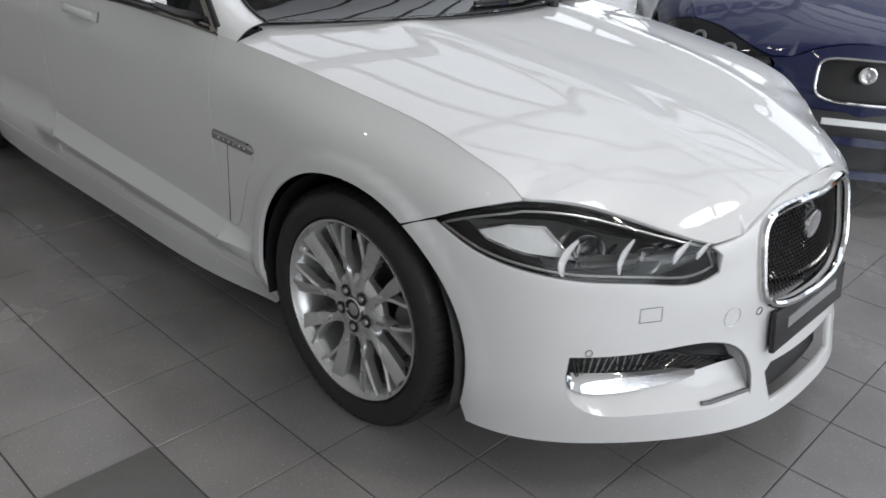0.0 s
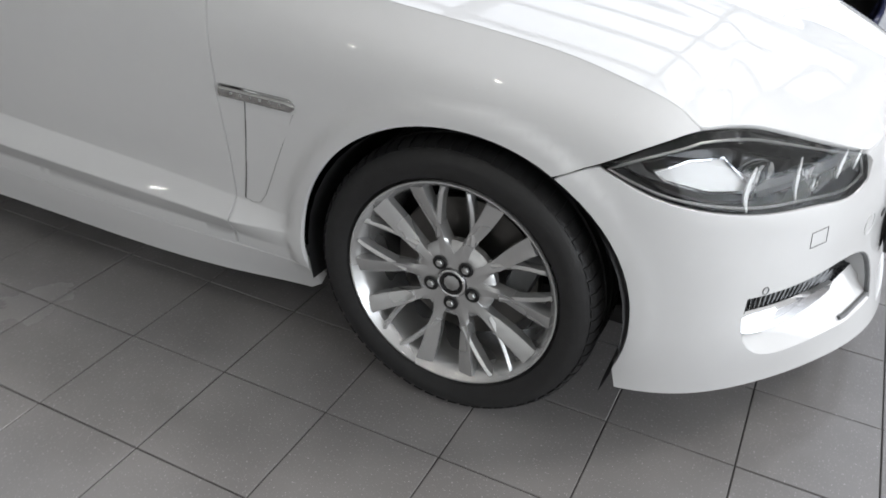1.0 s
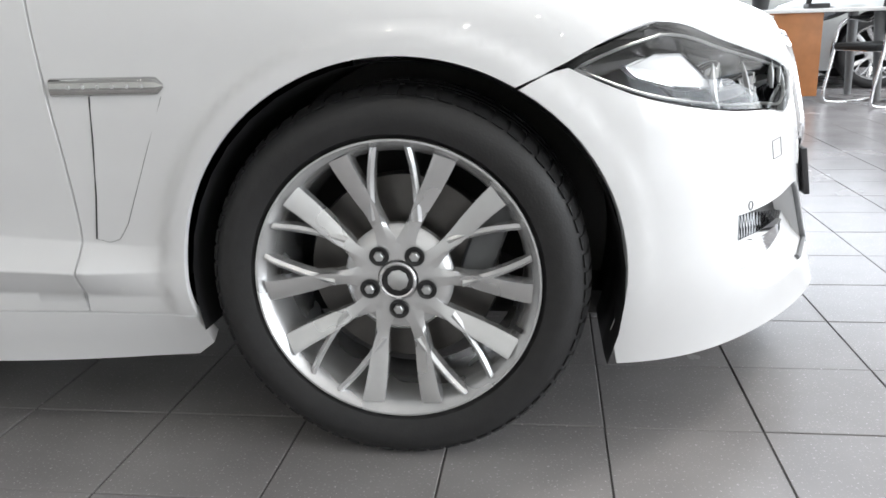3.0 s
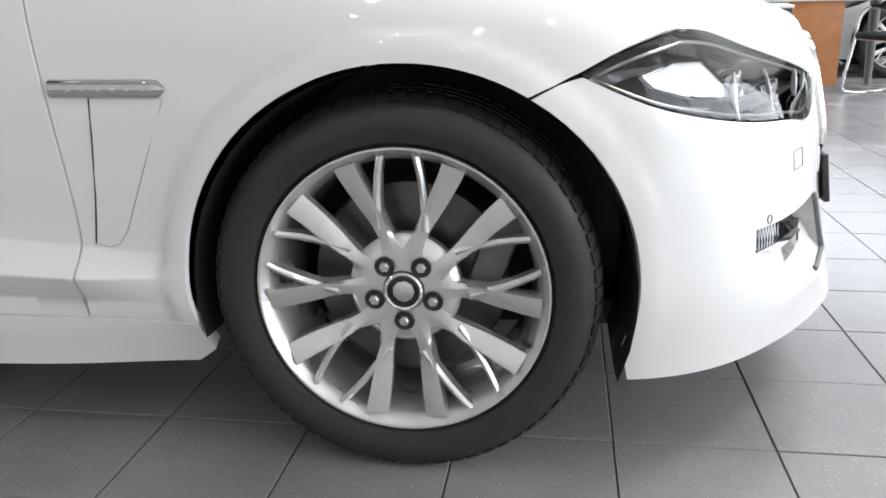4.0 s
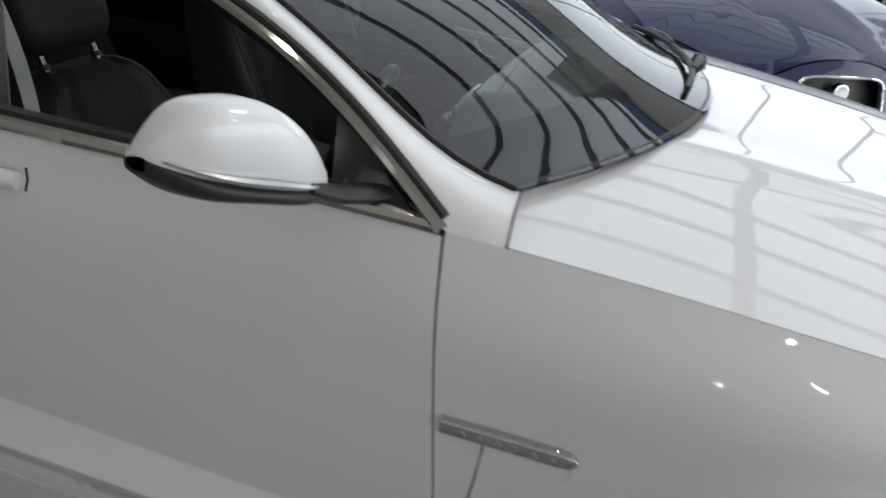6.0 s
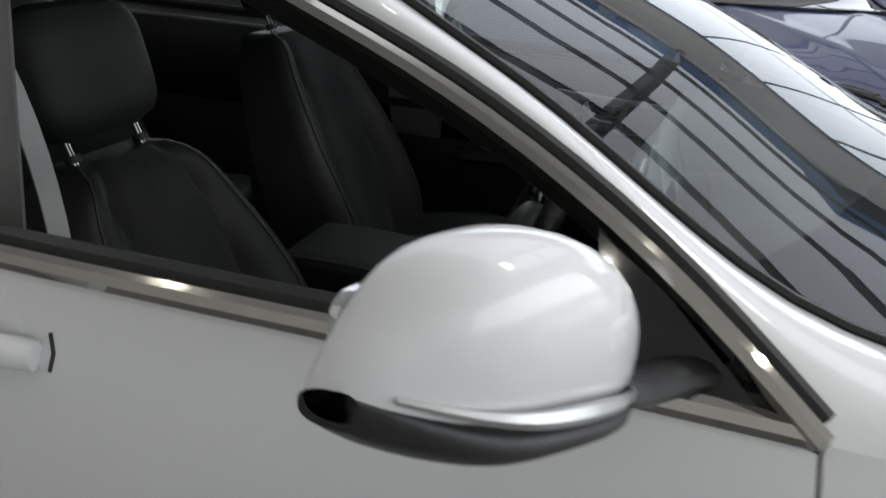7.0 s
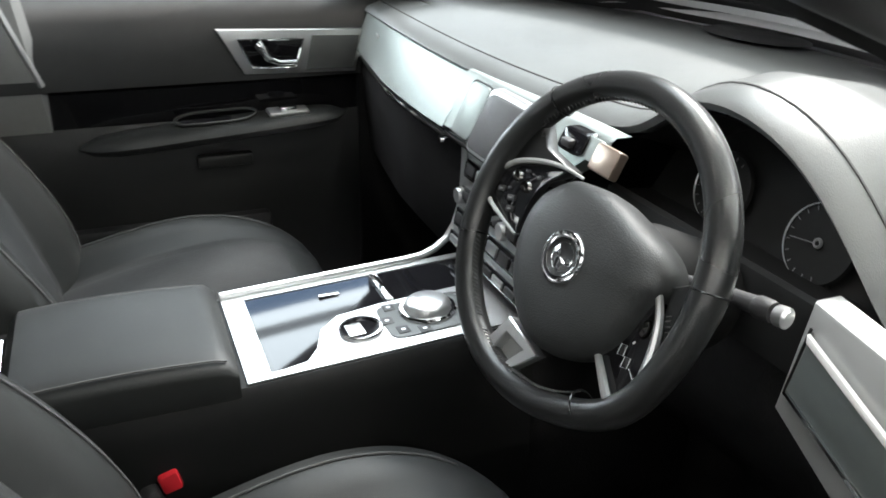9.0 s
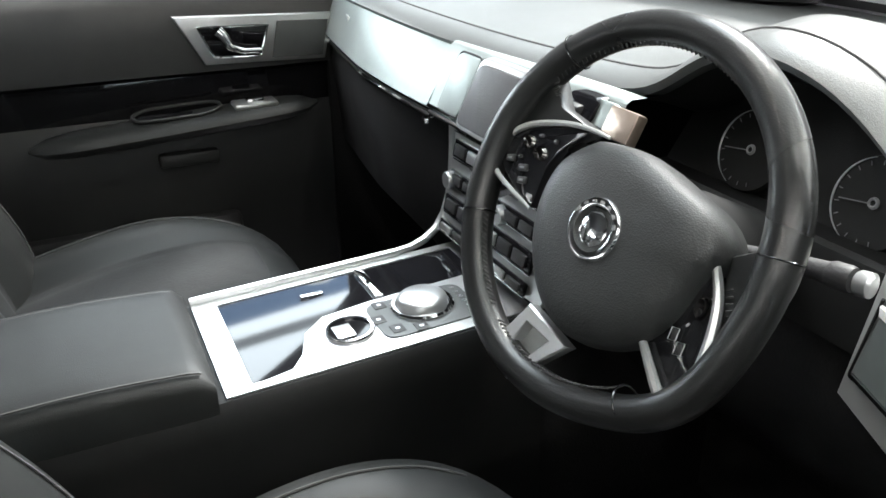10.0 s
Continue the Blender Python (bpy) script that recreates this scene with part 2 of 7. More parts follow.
def sheet(outline, holes, fn, step=0.03, thick=0.012, lift=0.0, extra=()):
    """A curved panel: the outline is cut from the surface fn(a, b), with holes, and its edges are turned in. Vertices, faces, normals."""
    from mathutils.geometry import delaunay_2d_cdt
    loops = [resample(p, step * 0.6) for p in [outline, *holes]]
    verts, edges = [], []
    for lp in loops:
        k = len(verts)
        verts += lp
        edges += [(k + i, k + (i + 1) % len(lp)) for i in range(len(lp))]
    rim = np.array(verts)
    lo, hi = rim.min(axis=0), rim.max(axis=0)
    gx, gy = np.meshgrid(np.arange(lo[0], hi[0], step), np.arange(lo[1], hi[1], step))
    gx[::2] += step * 0.5
    g = np.stack([gx.ravel(), gy.ravel()], axis=1)
    ok = inside(loops[0], g)
    for lp in loops[1:]:
        ok &= ~inside(lp, g)
    g = g[ok]
    keep = np.array([np.min((rim[:, 0] - q[0]) ** 2 + (rim[:, 1] - q[1]) ** 2) > (0.4 * step) ** 2 for q in g], bool) if len(g) else []
    g = g[keep] if len(g) else g
    if len(extra):
        x_ = np.array(extra, float)
        x_ = x_[inside(loops[0], x_)]
        x_ = np.array([q for q in x_ if np.min((rim[:, 0] - q[0]) ** 2 + (rim[:, 1] - q[1]) ** 2) > 0.004 ** 2])
        g = g[[np.min(np.abs(x_[:, 0] - q[0]) * 0.3 + np.abs(x_[:, 1] - q[1])) > 0.008 for q in g]]
        g = np.vstack([g, x_])
    vs, es, fs = delaunay_2d_cdt([Vector(v) for v in verts] + [Vector(v) for v in g], edges, [], 0, 1e-7)[:3]
    ab = np.array([tuple(v) for v in vs])
    tri = np.array([tuple(f) for f in fs])
    cen = ab[tri].mean(axis=1)
    ok = inside(loops[0], cen)
    for lp in loops[1:]:
        ok &= ~inside(lp, cen)
    tri = tri[ok]
    a, b = ab[:, 0], ab[:, 1]
    e = 2e-3
    p = fn(a, b)
    n = np.cross(fn(a + e, b) - fn(a - e, b), fn(a, b + e) - fn(a, b - e))
    n /= np.linalg.norm(n, axis=1)[:, None] + 1e-12
    mid = np.stack([np.clip(p[:, 0], -3.2, 0.2), 0 * a, 0 * a + 0.45], axis=1)
    flip = np.sign(np.median(np.sum(n * (p - mid), axis=1))) or 1.0
    n *= flip
    p = p + n * lift
    turn = np.sum(np.cross(p[tri[:, 1]] - p[tri[:, 0]], p[tri[:, 2]] - p[tri[:, 0]]) * n[tri[:, 0]])
    if turn < 0:
        tri = tri[:, ::-1]
    count = {}
    for t in tri:
        for i in range(3):
            count[(t[i], t[(i + 1) % 3])] = 1
    border = [ed for ed in count if (ed[1], ed[0]) not in count]
    V, N, Fc = list(p), list(n), [tuple(t) for t in tri]
    made = {}
    for i, j in border:
        w = np.cross(p[j] - p[i], n[i])
        w /= np.linalg.norm(w) + 1e-12
        for k in (i, j):
            if k not in made:
                made[k] = len(V)
                V += [p[k], p[k] - n[k] * thick]
                N += [0.6 * w + 0.6 * n[k], w]
        Fc.append((j, i, made[i], made[j])) if False else None
        Fc.append((made[j], made[i], made[i] + 1, made[j] + 1))
    return V, Fc, N


def panel(name, outline, holes, fn, mat, parent, step=0.03, thick=0.012, lift=0.0, label="", extra=()):
    v, f, n = sheet(outline, holes, fn, step, thick, lift, extra)
    return part(name, (v, f), mat, parent, label, normals=n)


def tube(points, radius, sides=10, closed=False, flat=1.0, caps=True):
    """A round or flattened bar along the points; radius may be a list."""
    p = np.array(points, float)
    n = len(p)
    rad = np.broadcast_to(np.array(radius, float), (n,))
    tan = np.roll(p, -1, 0) - np.roll(p, 1, 0) if closed else np.gradient(p, axis=0)
    tan /= np.linalg.norm(tan, axis=1)[:, None] + 1e-12
    up = np.array([0, 0, 1.0]) if abs(tan[0][2]) < 0.9 else np.array([1.0, 0, 0])
    V, Fc = [], []
    a = np.cross(tan[0], up)
    for i in range(n):
        a = a - tan[i] * np.dot(a, tan[i])
        a /= np.linalg.norm(a) + 1e-12
        b = np.cross(tan[i], a)
        for k in range(sides):
            w = 2 * math.pi * k / sides
            V.append(p[i] + rad[i] * (a * math.cos(w) + b * math.sin(w) * flat))
    m = n if closed else n - 1
    for i in range(m):
        for k in range(sides):
            i2, k2 = (i + 1) % n, (k + 1) % sides
            Fc.append((i * sides + k, i * sides + k2, i2 * sides + k2, i2 * sides + k))
    if caps and not closed:
        Fc += [tuple(range(sides))[::-1], tuple((n - 1) * sides + k for k in range(sides))]
    return V, Fc


def grid(rows, closed=False):
    """Quads over rows of points."""
    r = [list(q) for q in rows]
    m = len(r[0])
    V = [v for q in r for v in q]
    Fc = [(i * m + k, i * m + (k + 1) % m, (i + 1) * m + (k + 1) % m, (i + 1) * m + k) for i in range(len(r) - 1) for k in range(m if closed else m - 1)]
    return V, Fc


def thicken(data, depth):
    """A sheet of quads with a back side and closed edges; depth is a vector or a number along the normal."""
    bm = bmesh.new()
    vs = [bm.verts.new(tuple(map(float, v))) for v in data[0]]
    for f in data[1]:
        try:
            bm.faces.new([vs[i] for i in f])
        except ValueError:
            pass
    bmesh.ops.recalc_face_normals(bm, faces=bm.faces)
    bm.normal_update()
    bmesh.ops.solidify(bm, geom=bm.faces[:], thickness=depth)
    return bm


def block(size, centre=(0, 0, 0), bevel=0.01, segments=2, turn=(0, 0, 0), taper=None):
    bm = bmesh.new()
    bmesh.ops.create_cube(bm, size=1)
    for v in bm.verts:
        v.co = Vector((v.co.x * size[0], v.co.y * size[1], v.co.z * size[2]))
        if taper and v.co.z > 0:
            v.co.x *= taper[0]
            v.co.y *= taper[1]
    if bevel:
        bmesh.ops.bevel(bm, geom=bm.edges[:], offset=bevel, segments=segments, profile=0.5, affect="EDGES")
    bmesh.ops.transform(bm, matrix=Matrix.Translation(centre) @ pose(0, 0, 0, *turn), verts=bm.verts)
    return bm


def prism(outline, fn, depth, bevel=0.0):
    """An outline pushed through a depth: fn(a, b, c) places its points, c from 0 to depth."""
    bm = bmesh.new()
    lo = [bm.verts.new(fn(a, b, 0.0)) for a, b in outline]
    hi = [bm.verts.new(fn(a, b, depth)) for a, b in outline]
    bm.faces.new(lo)
    top = bm.faces.new(hi)
    for i in range(len(lo)):
        j = (i + 1) % len(lo)
        bm.faces.new((lo[i], lo[j], hi[j], hi[i]))
    bmesh.ops.recalc_face_normals(bm, faces=bm.faces)
    if bevel:
        bmesh.ops.bevel(bm, geom=list(top.edges), offset=bevel, segments=2, profile=0.5, affect="EDGES")
    return bm


def lathe(profile, sides=64, axis="y", centre=(0, 0, 0)):
    """profile: (radius, along) turned round an axis."""
    rows = []
    for r, d in profile:
        q = []
        for k in range(sides):
            w = 2 * math.pi * k / sides
            c, s = r * math.cos(w), r * math.sin(w)
            q.append({"y": (c, d, s), "z": (c, s, d), "x": (d, c, s)}[axis])
        rows.append([tuple(np.add(v, centre)) for v in q])
    return grid(rows, closed=True)


def lettering(name, text, size, depth, mat, parent, m, label=""):
    cu = bpy.data.curves.new(name, "FONT")
    cu.body, cu.size, cu.extrude, cu.align_x, cu.align_y = text, size, depth, "CENTER", "CENTER"
    tmp = bpy.data.objects.new(name, cu)
    scene.collection.objects.link(tmp)
    me = bpy.data.meshes.new_from_object(tmp)
    bpy.data.objects.remove(tmp)
    me.materials.clear()
    me.materials.append(mat)
    ob = new(name, me)
    ob.parent = parent
    ob.matrix_basis = m
    if label:
        tagged(ob, label)
    return ob

# ---- car body surfaces (front axle at x = 0, nose towards +x, z up from the floor) ----
ARCH_X, ARCH_Z, ARCH_R = 0.013, 0.337, 0.389
PLAN_X = [0.868, 0.835, 0.765, 0.655, 0.53, 0.40, 0.20, 0.0, -0.25, -0.45, -0.62, -1.2, -1.8, -2.4, -2.909, -3.35, -3.75, -3.97, -4.06]
PLAN_Y = [0.0, 0.25, 0.46, 0.66, 0.80, 0.875, 0.915, 0.928, 0.928, 0.924, 0.924, 0.934, 0.936, 0.932, 0.925, 0.88, 0.72, 0.42, 0.0]
PLAN_S = np.r_[0, np.cumsum(np.hypot(np.diff(PLAN_X), np.diff(PLAN_Y)))]
_s = np.r_[-PLAN_S[:0:-1], PLAN_S]
plan_x = cubic(_s, np.r_[PLAN_X[:0:-1], PLAN_X])
plan_y = cubic(_s, np.r_[-np.array(PLAN_Y[:0:-1]), PLAN_Y])
# Heights and insets of the lines that run round the body, from the lower edge to the bonnet cut and the belt.
LINE_Z = [
    [0.162, 0.162, 0.164, 0.168, 0.169, 0.17, 0.176, 0.18, 0.18, 0.17, 0.165, 0.165, 0.165, 0.17, 0.2, 0.22, 0.25, 0.25, 0.25],
    [0.29, 0.29, 0.29, 0.29, 0.29, 0.29, 0.29, 0.29, 0.29, 0.30, 0.315, 0.33, 0.335, 0.335, 0.33, 0.35, 0.38, 0.38, 0.38],
    [0.42, 0.42, 0.42, 0.42, 0.42, 0.42, 0.42, 0.42, 0.42, 0.41, 0.40, 0.40, 0.41, 0.42, 0.45, 0.48, 0.5, 0.5, 0.5],
    [0.53, 0.53, 0.52, 0.53, 0.54, 0.55, 0.55, 0.55, 0.55, 0.55, 0.55, 0.55, 0.56, 0.57, 0.6, 0.62, 0.64, 0.64, 0.64],
    [0.63, 0.61, 0.59, 0.62, 0.64, 0.66, 0.68, 0.69, 0.69, 0.69, 0.69, 0.69, 0.7, 0.71, 0.74, 0.76, 0.77, 0.77, 0.77],
    [0.71, 0.67, 0.65, 0.68, 0.715, 0.76, 0.805, 0.825, 0.84, 0.85, 0.855, 0.865, 0.87, 0.875, 0.89, 0.9, 0.9, 0.9, 0.9],
    [0.765, 0.72, 0.695, 0.725, 0.78, 0.825, 0.872, 0.897, 0.925, 0.943, 0.958, 0.972, 0.98, 0.985, 0.995, 1.0, 1.0, 1.0, 1.0],
]
LINE_IN = [
    [-0.05, -0.058, -0.034, -0.006, 0.016, 0.04, 0.07, 0.08, 0.08, 0.075, 0.055, 0.045, 0.045, 0.05, 0.07, 0.06, 0.05, 0.05, 0.05],
    [-0.02, -0.03, -0.028, -0.026, -0.008, 0.014, 0.03, 0.035, 0.033, 0.022, 0.014, 0.014, 0.014, 0.014, 0.03, 0.02, 0.0, -0.01, -0.01],
    [0.0, -0.005, -0.008, -0.012, -0.006, 0.006, 0.012, 0.012, 0.014, 0.018, 0.022, 0.024, 0.024, 0.022, 0.012, 0.005, -0.02, -0.03, -0.03],
    [0.002, 0.002, 0.002, 0.0, 0.0, 0.002, 0.004, 0.003, 0.005, 0.008, 0.01, 0.012, 0.012, 0.01, 0.002, 0.0, -0.01, -0.02, -0.02],
    [0.03, 0.02, 0.014, 0.014, 0.012, 0.008, 0.006, 0.004, 0.004, 0.004, 0.004, 0.004, 0.004, 0.004, 0.002, 0.0, 0.0, 0.0, 0.0],
    [0.05, 0.036, 0.022, 0.046, 0.048, 0.042, 0.04, 0.034, 0.026, 0.022, 0.02, 0.014, 0.014, 0.016, 0.02, 0.03, 0.03, 0.03, 0.03],
    [0.07, 0.052, 0.04, 0.09, 0.1, 0.1, 0.118, 0.113, 0.093, 0.075, 0.06, 0.047, 0.05, 0.06, 0.075, 0.09, 0.12, 0.13, 0.13],
]
_sym = lambda v: cubic(_s, np.r_[v[:0:-1], v])
line_z, line_in = [_sym(v) for v in LINE_Z], [_sym(v) for v in LINE_IN]


def inset_at(s, z):
    """Smooth inset through the body lines at each s."""
    zk, ik = np.array([f(s) for f in line_z]), np.array([f(s) for f in line_in])
    d = np.diff(ik, axis=0) / np.diff(zk, axis=0)
    h = np.diff(zk, axis=0)
    tan = np.vstack([d[:1], (d[:-1] * h[1:] + d[1:] * h[:-1]) / (h[1:] + h[:-1]), d[-1:]])
    i = np.clip(np.sum(zk[1:-1] <= z, axis=0), 0, len(line_z) - 2)
    c = np.arange(len(s))
    hh = h[i, c]
    t = np.clip((z - zk[i, c]) / hh, -0.6, 1.6)
    return (2 * t ** 3 - 3 * t ** 2 + 1) * ik[i, c] + (t ** 3 - 2 * t ** 2 + t) * hh * tan[i, c] + (3 * t ** 2 - 2 * t ** 3) * ik[i + 1, c] + (t ** 3 - t ** 2) * hh * tan[i + 1, c]


def crease(x):
    """Upper and lower edge of the ledge along the doors' foot."""
    back = np.clip(-np.asarray(x, float) - 0.45, 0, 2)
    return 0.405 + 0.062 * back, 0.359 + 0.030 * back


def body(s, z):
    """The outer skin; s runs round the plan from the nose, positive on the car's left."""
    s, z = np.asarray(s, float), np.asarray(z, float)
    q = np.abs(s)
    e = 1e-3
    tx, ty = plan_x(q + e) - plan_x(q - e), plan_y(q + e) - plan_y(q - e)
    n = np.hypot(tx, ty)
    nx, ny = ty / n, -tx / n
    i = inset_at(q, z)
    for x0 in (ARCH_X, -2.909):
        d = np.hypot(plan_x(q) - x0, z - ARCH_Z) - ARCH_R
        i = i - 0.012 / (1 + np.exp((d - 0.04) / 0.0055)) * np.clip((z - 0.2) / 0.12, 0, 1) * np.clip((x0 + 0.40 - plan_x(q)) / 0.2, 0.25, 1)
    px = plan_x(q)
    run = np.clip((-0.40 - px) / 0.16, 0, 1) * np.clip((px + 2.45) / 0.2, 0, 1)
    zt, zb = crease(px)
    ledge = np.where(z > zb, np.clip((zt - z) / (zt - zb), 0, 1), np.clip((z - zb + 0.048) / 0.048, 0, 1))
    i = i - 0.036 * run * ledge
    return np.stack([plan_x(q) - nx * i, np.sign(s + 1e-12) * (plan_y(q) - ny * i), z], axis=-1)


_ss = np.linspace(0, PLAN_S[-1], 4000)
_px, _py = plan_x(_ss), plan_y(_ss)


def s_of(x, y=None):
    """Where round the plan a place lies; y left out on the flanks."""
    if y is None:
        k = _ss > PLAN_S[3]
        return float(np.interp(-x, -_px[k], _ss[k]))
    return float(_ss[np.argmin((_px - x) ** 2 + (_py - abs(y)) ** 2)])


def side(pts):
    return [(s_of(x), z) for x, z in pts]


def top_z(s):
    return float(line_z[6](s))


def arch(x0, a0, a1, n=22, r=ARCH_R):
    return [(x0 + r * math.cos(radians(a0 + (a1 - a0) * k / n)), ARCH_Z + r * math.sin(radians(a0 + (a1 - a0) * k / n))) for k in range(n + 1)]


# the lamp's edge as places on the skin: tip, upper edge to the front, lower edge back
LAMP_TOP = [(s_of(0.295), 0.703), (s_of(0.37), 0.738), (0.948, 0.766), (0.909, 0.765), (0.841, 0.759), (0.766, 0.747), (0.696, 0.730), (0.627, 0.712), (0.558, 0.693), (0.487, 0.673), (0.452, 0.663)]
LAMP_LOW = [(s_of(0.757, -0.405), 0.600), (s_of(0.745, -0.43), 0.588), (s_of(0.70, -0.58), 0.594), (s_of(0.60, -0.72), 0.610), (s_of(0.49, -0.83), 0.632), (s_of(0.40), 0.657), (s_of(0.34), 0.682)]


def smooth2(points, n):
    return [tuple(q) for q in curve3(points, n)]


LAMP_TOP_C = smooth2(LAMP_TOP[:3], 8)[:-1] + smooth2(LAMP_TOP[2:], 14)
LAMP_LOW_C = smooth2(LAMP_LOW, 22)
LAMP = LAMP_TOP_C + LAMP_LOW_C
SG = np.linspace(0, s_of(-0.62), 160)
_lt = np.array(LAMP_TOP_C[7:][::-1])
_corner = LAMP_TOP[2][0]


def edge_z(s):
    """Height of the bonnet's edge: over the grille, along the lamp, then up to the wing's top line."""
    s = np.abs(np.asarray(s, float))
    lam = np.interp(s, np.r_[0, 0.12, 0.22, 0.30, 0.36, _lt[:, 0]], np.r_[0.765, 0.757, 0.735, 0.700, 0.674, _lt[:, 1]])
    drop = np.interp(s - _corner, [0, 0.025, 0.05, 0.1, 0.2, 0.5], [0.031, 0.020, 0.011, 0.006, 0.005, 0.0])
    return np.where(s < _corner, lam, line_z[6](s) - drop) + 0.003 * (s < _corner)


EDGE = body(SG, edge_z(SG))
_ex = np.maximum.accumulate(EDGE[::-1, 0]) + 1e-6 * np.arange(len(SG))
_ey, _ez = np.abs(EDGE[::-1, 1]), EDGE[::-1, 2]
bonnet_y = lambda x: np.maximum(np.interp(x, _ex, _ey), 0.05)
bonnet_ze = lambda x: np.interp(x, _ex, _ez)
bonnet_zc = cubic([-0.7, -0.3, 0.0, 0.25, 0.5, 0.66, 0.80], [1.02, 0.995, 0.962, 0.925, 0.868, 0.822, 0.768])


def bonnet(x, y):
    x, y = np.asarray(x, float), np.asarray(y, float)
    w = np.clip(np.abs(y) / bonnet_y(x), 0, 1.0)
    zc, ze = bonnet_zc(x), bonnet_ze(x)
    ridge = 0.010 * np.exp(-((np.abs(y) - (0.30 + 0.1 * (0.4 - x))) / 0.07) ** 2) * np.clip((0.75 - x) * 3, 0, 1)
    z = zc + (ze - zc) * w ** 2.3 + ridge * np.clip(1.2 - w, 0, 1)
    return np.stack([x, y, z], axis=-1)


# ---- greenhouse lines: window frame, and the edge of screen and roof ----
RAIL = curve3([(-0.618, 0.866, 0.962), (-0.74, 0.83, 1.052), (-0.84, 0.795, 1.108), (-0.93, 0.77, 1.150), (-1.09, 0.738, 1.21), (-1.25, 0.71, 1.262), (-1.5, 0.675, 1.32), (-1.85, 0.65, 1.35), (-2.25, 0.655, 1.325), (-2.6, 0.70, 1.24), (-2.88, 0.77, 1.11), (-3.05, 0.825, 1.01)], 60)
ROOF = curve3([(-0.548, 0.745, 0.990), (-0.605, 0.742, 1.002), (-0.665, 0.737, 1.024), (-0.735, 0.731, 1.062), (-0.80, 0.725, 1.103), (-0.89, 0.712, 1.156), (-0.97, 0.697, 1.195), (-1.09, 0.672, 1.25), (-1.25, 0.638, 1.305), (-1.5, 0.60, 1.365), (-1.85, 0.58, 1.395), (-2.2, 0.58, 1.375), (-2.55, 0.59, 1.305), (-2.95, 0.60, 1.17), (-3.3, 0.63, 1.03)], 60)
HEADER_X, REAR_X = -1.22, -2.42


def mirrored(points, sg):
    return [(p[0], sg * p[1], p[2]) for p in points]


def across(edge, crown, forward, n=17):
    """Rows from the left edge to the right one, bowed up and forward."""
    rows = []
    for (x, y, z), c, f in zip(edge, crown, forward):
        ts = np.linspace(-1, 1, n)
        rows.append([(x + f * (1 - t * t), y * t, z + c * (1 - t * t)) for t in ts])
    return rows


def bead(parent, name, pts, r, mat, sides=8, closed=False, flat=1.0, label=""):
    return part(name, tube(pts, r, sides, closed, flat), mat, parent, label)


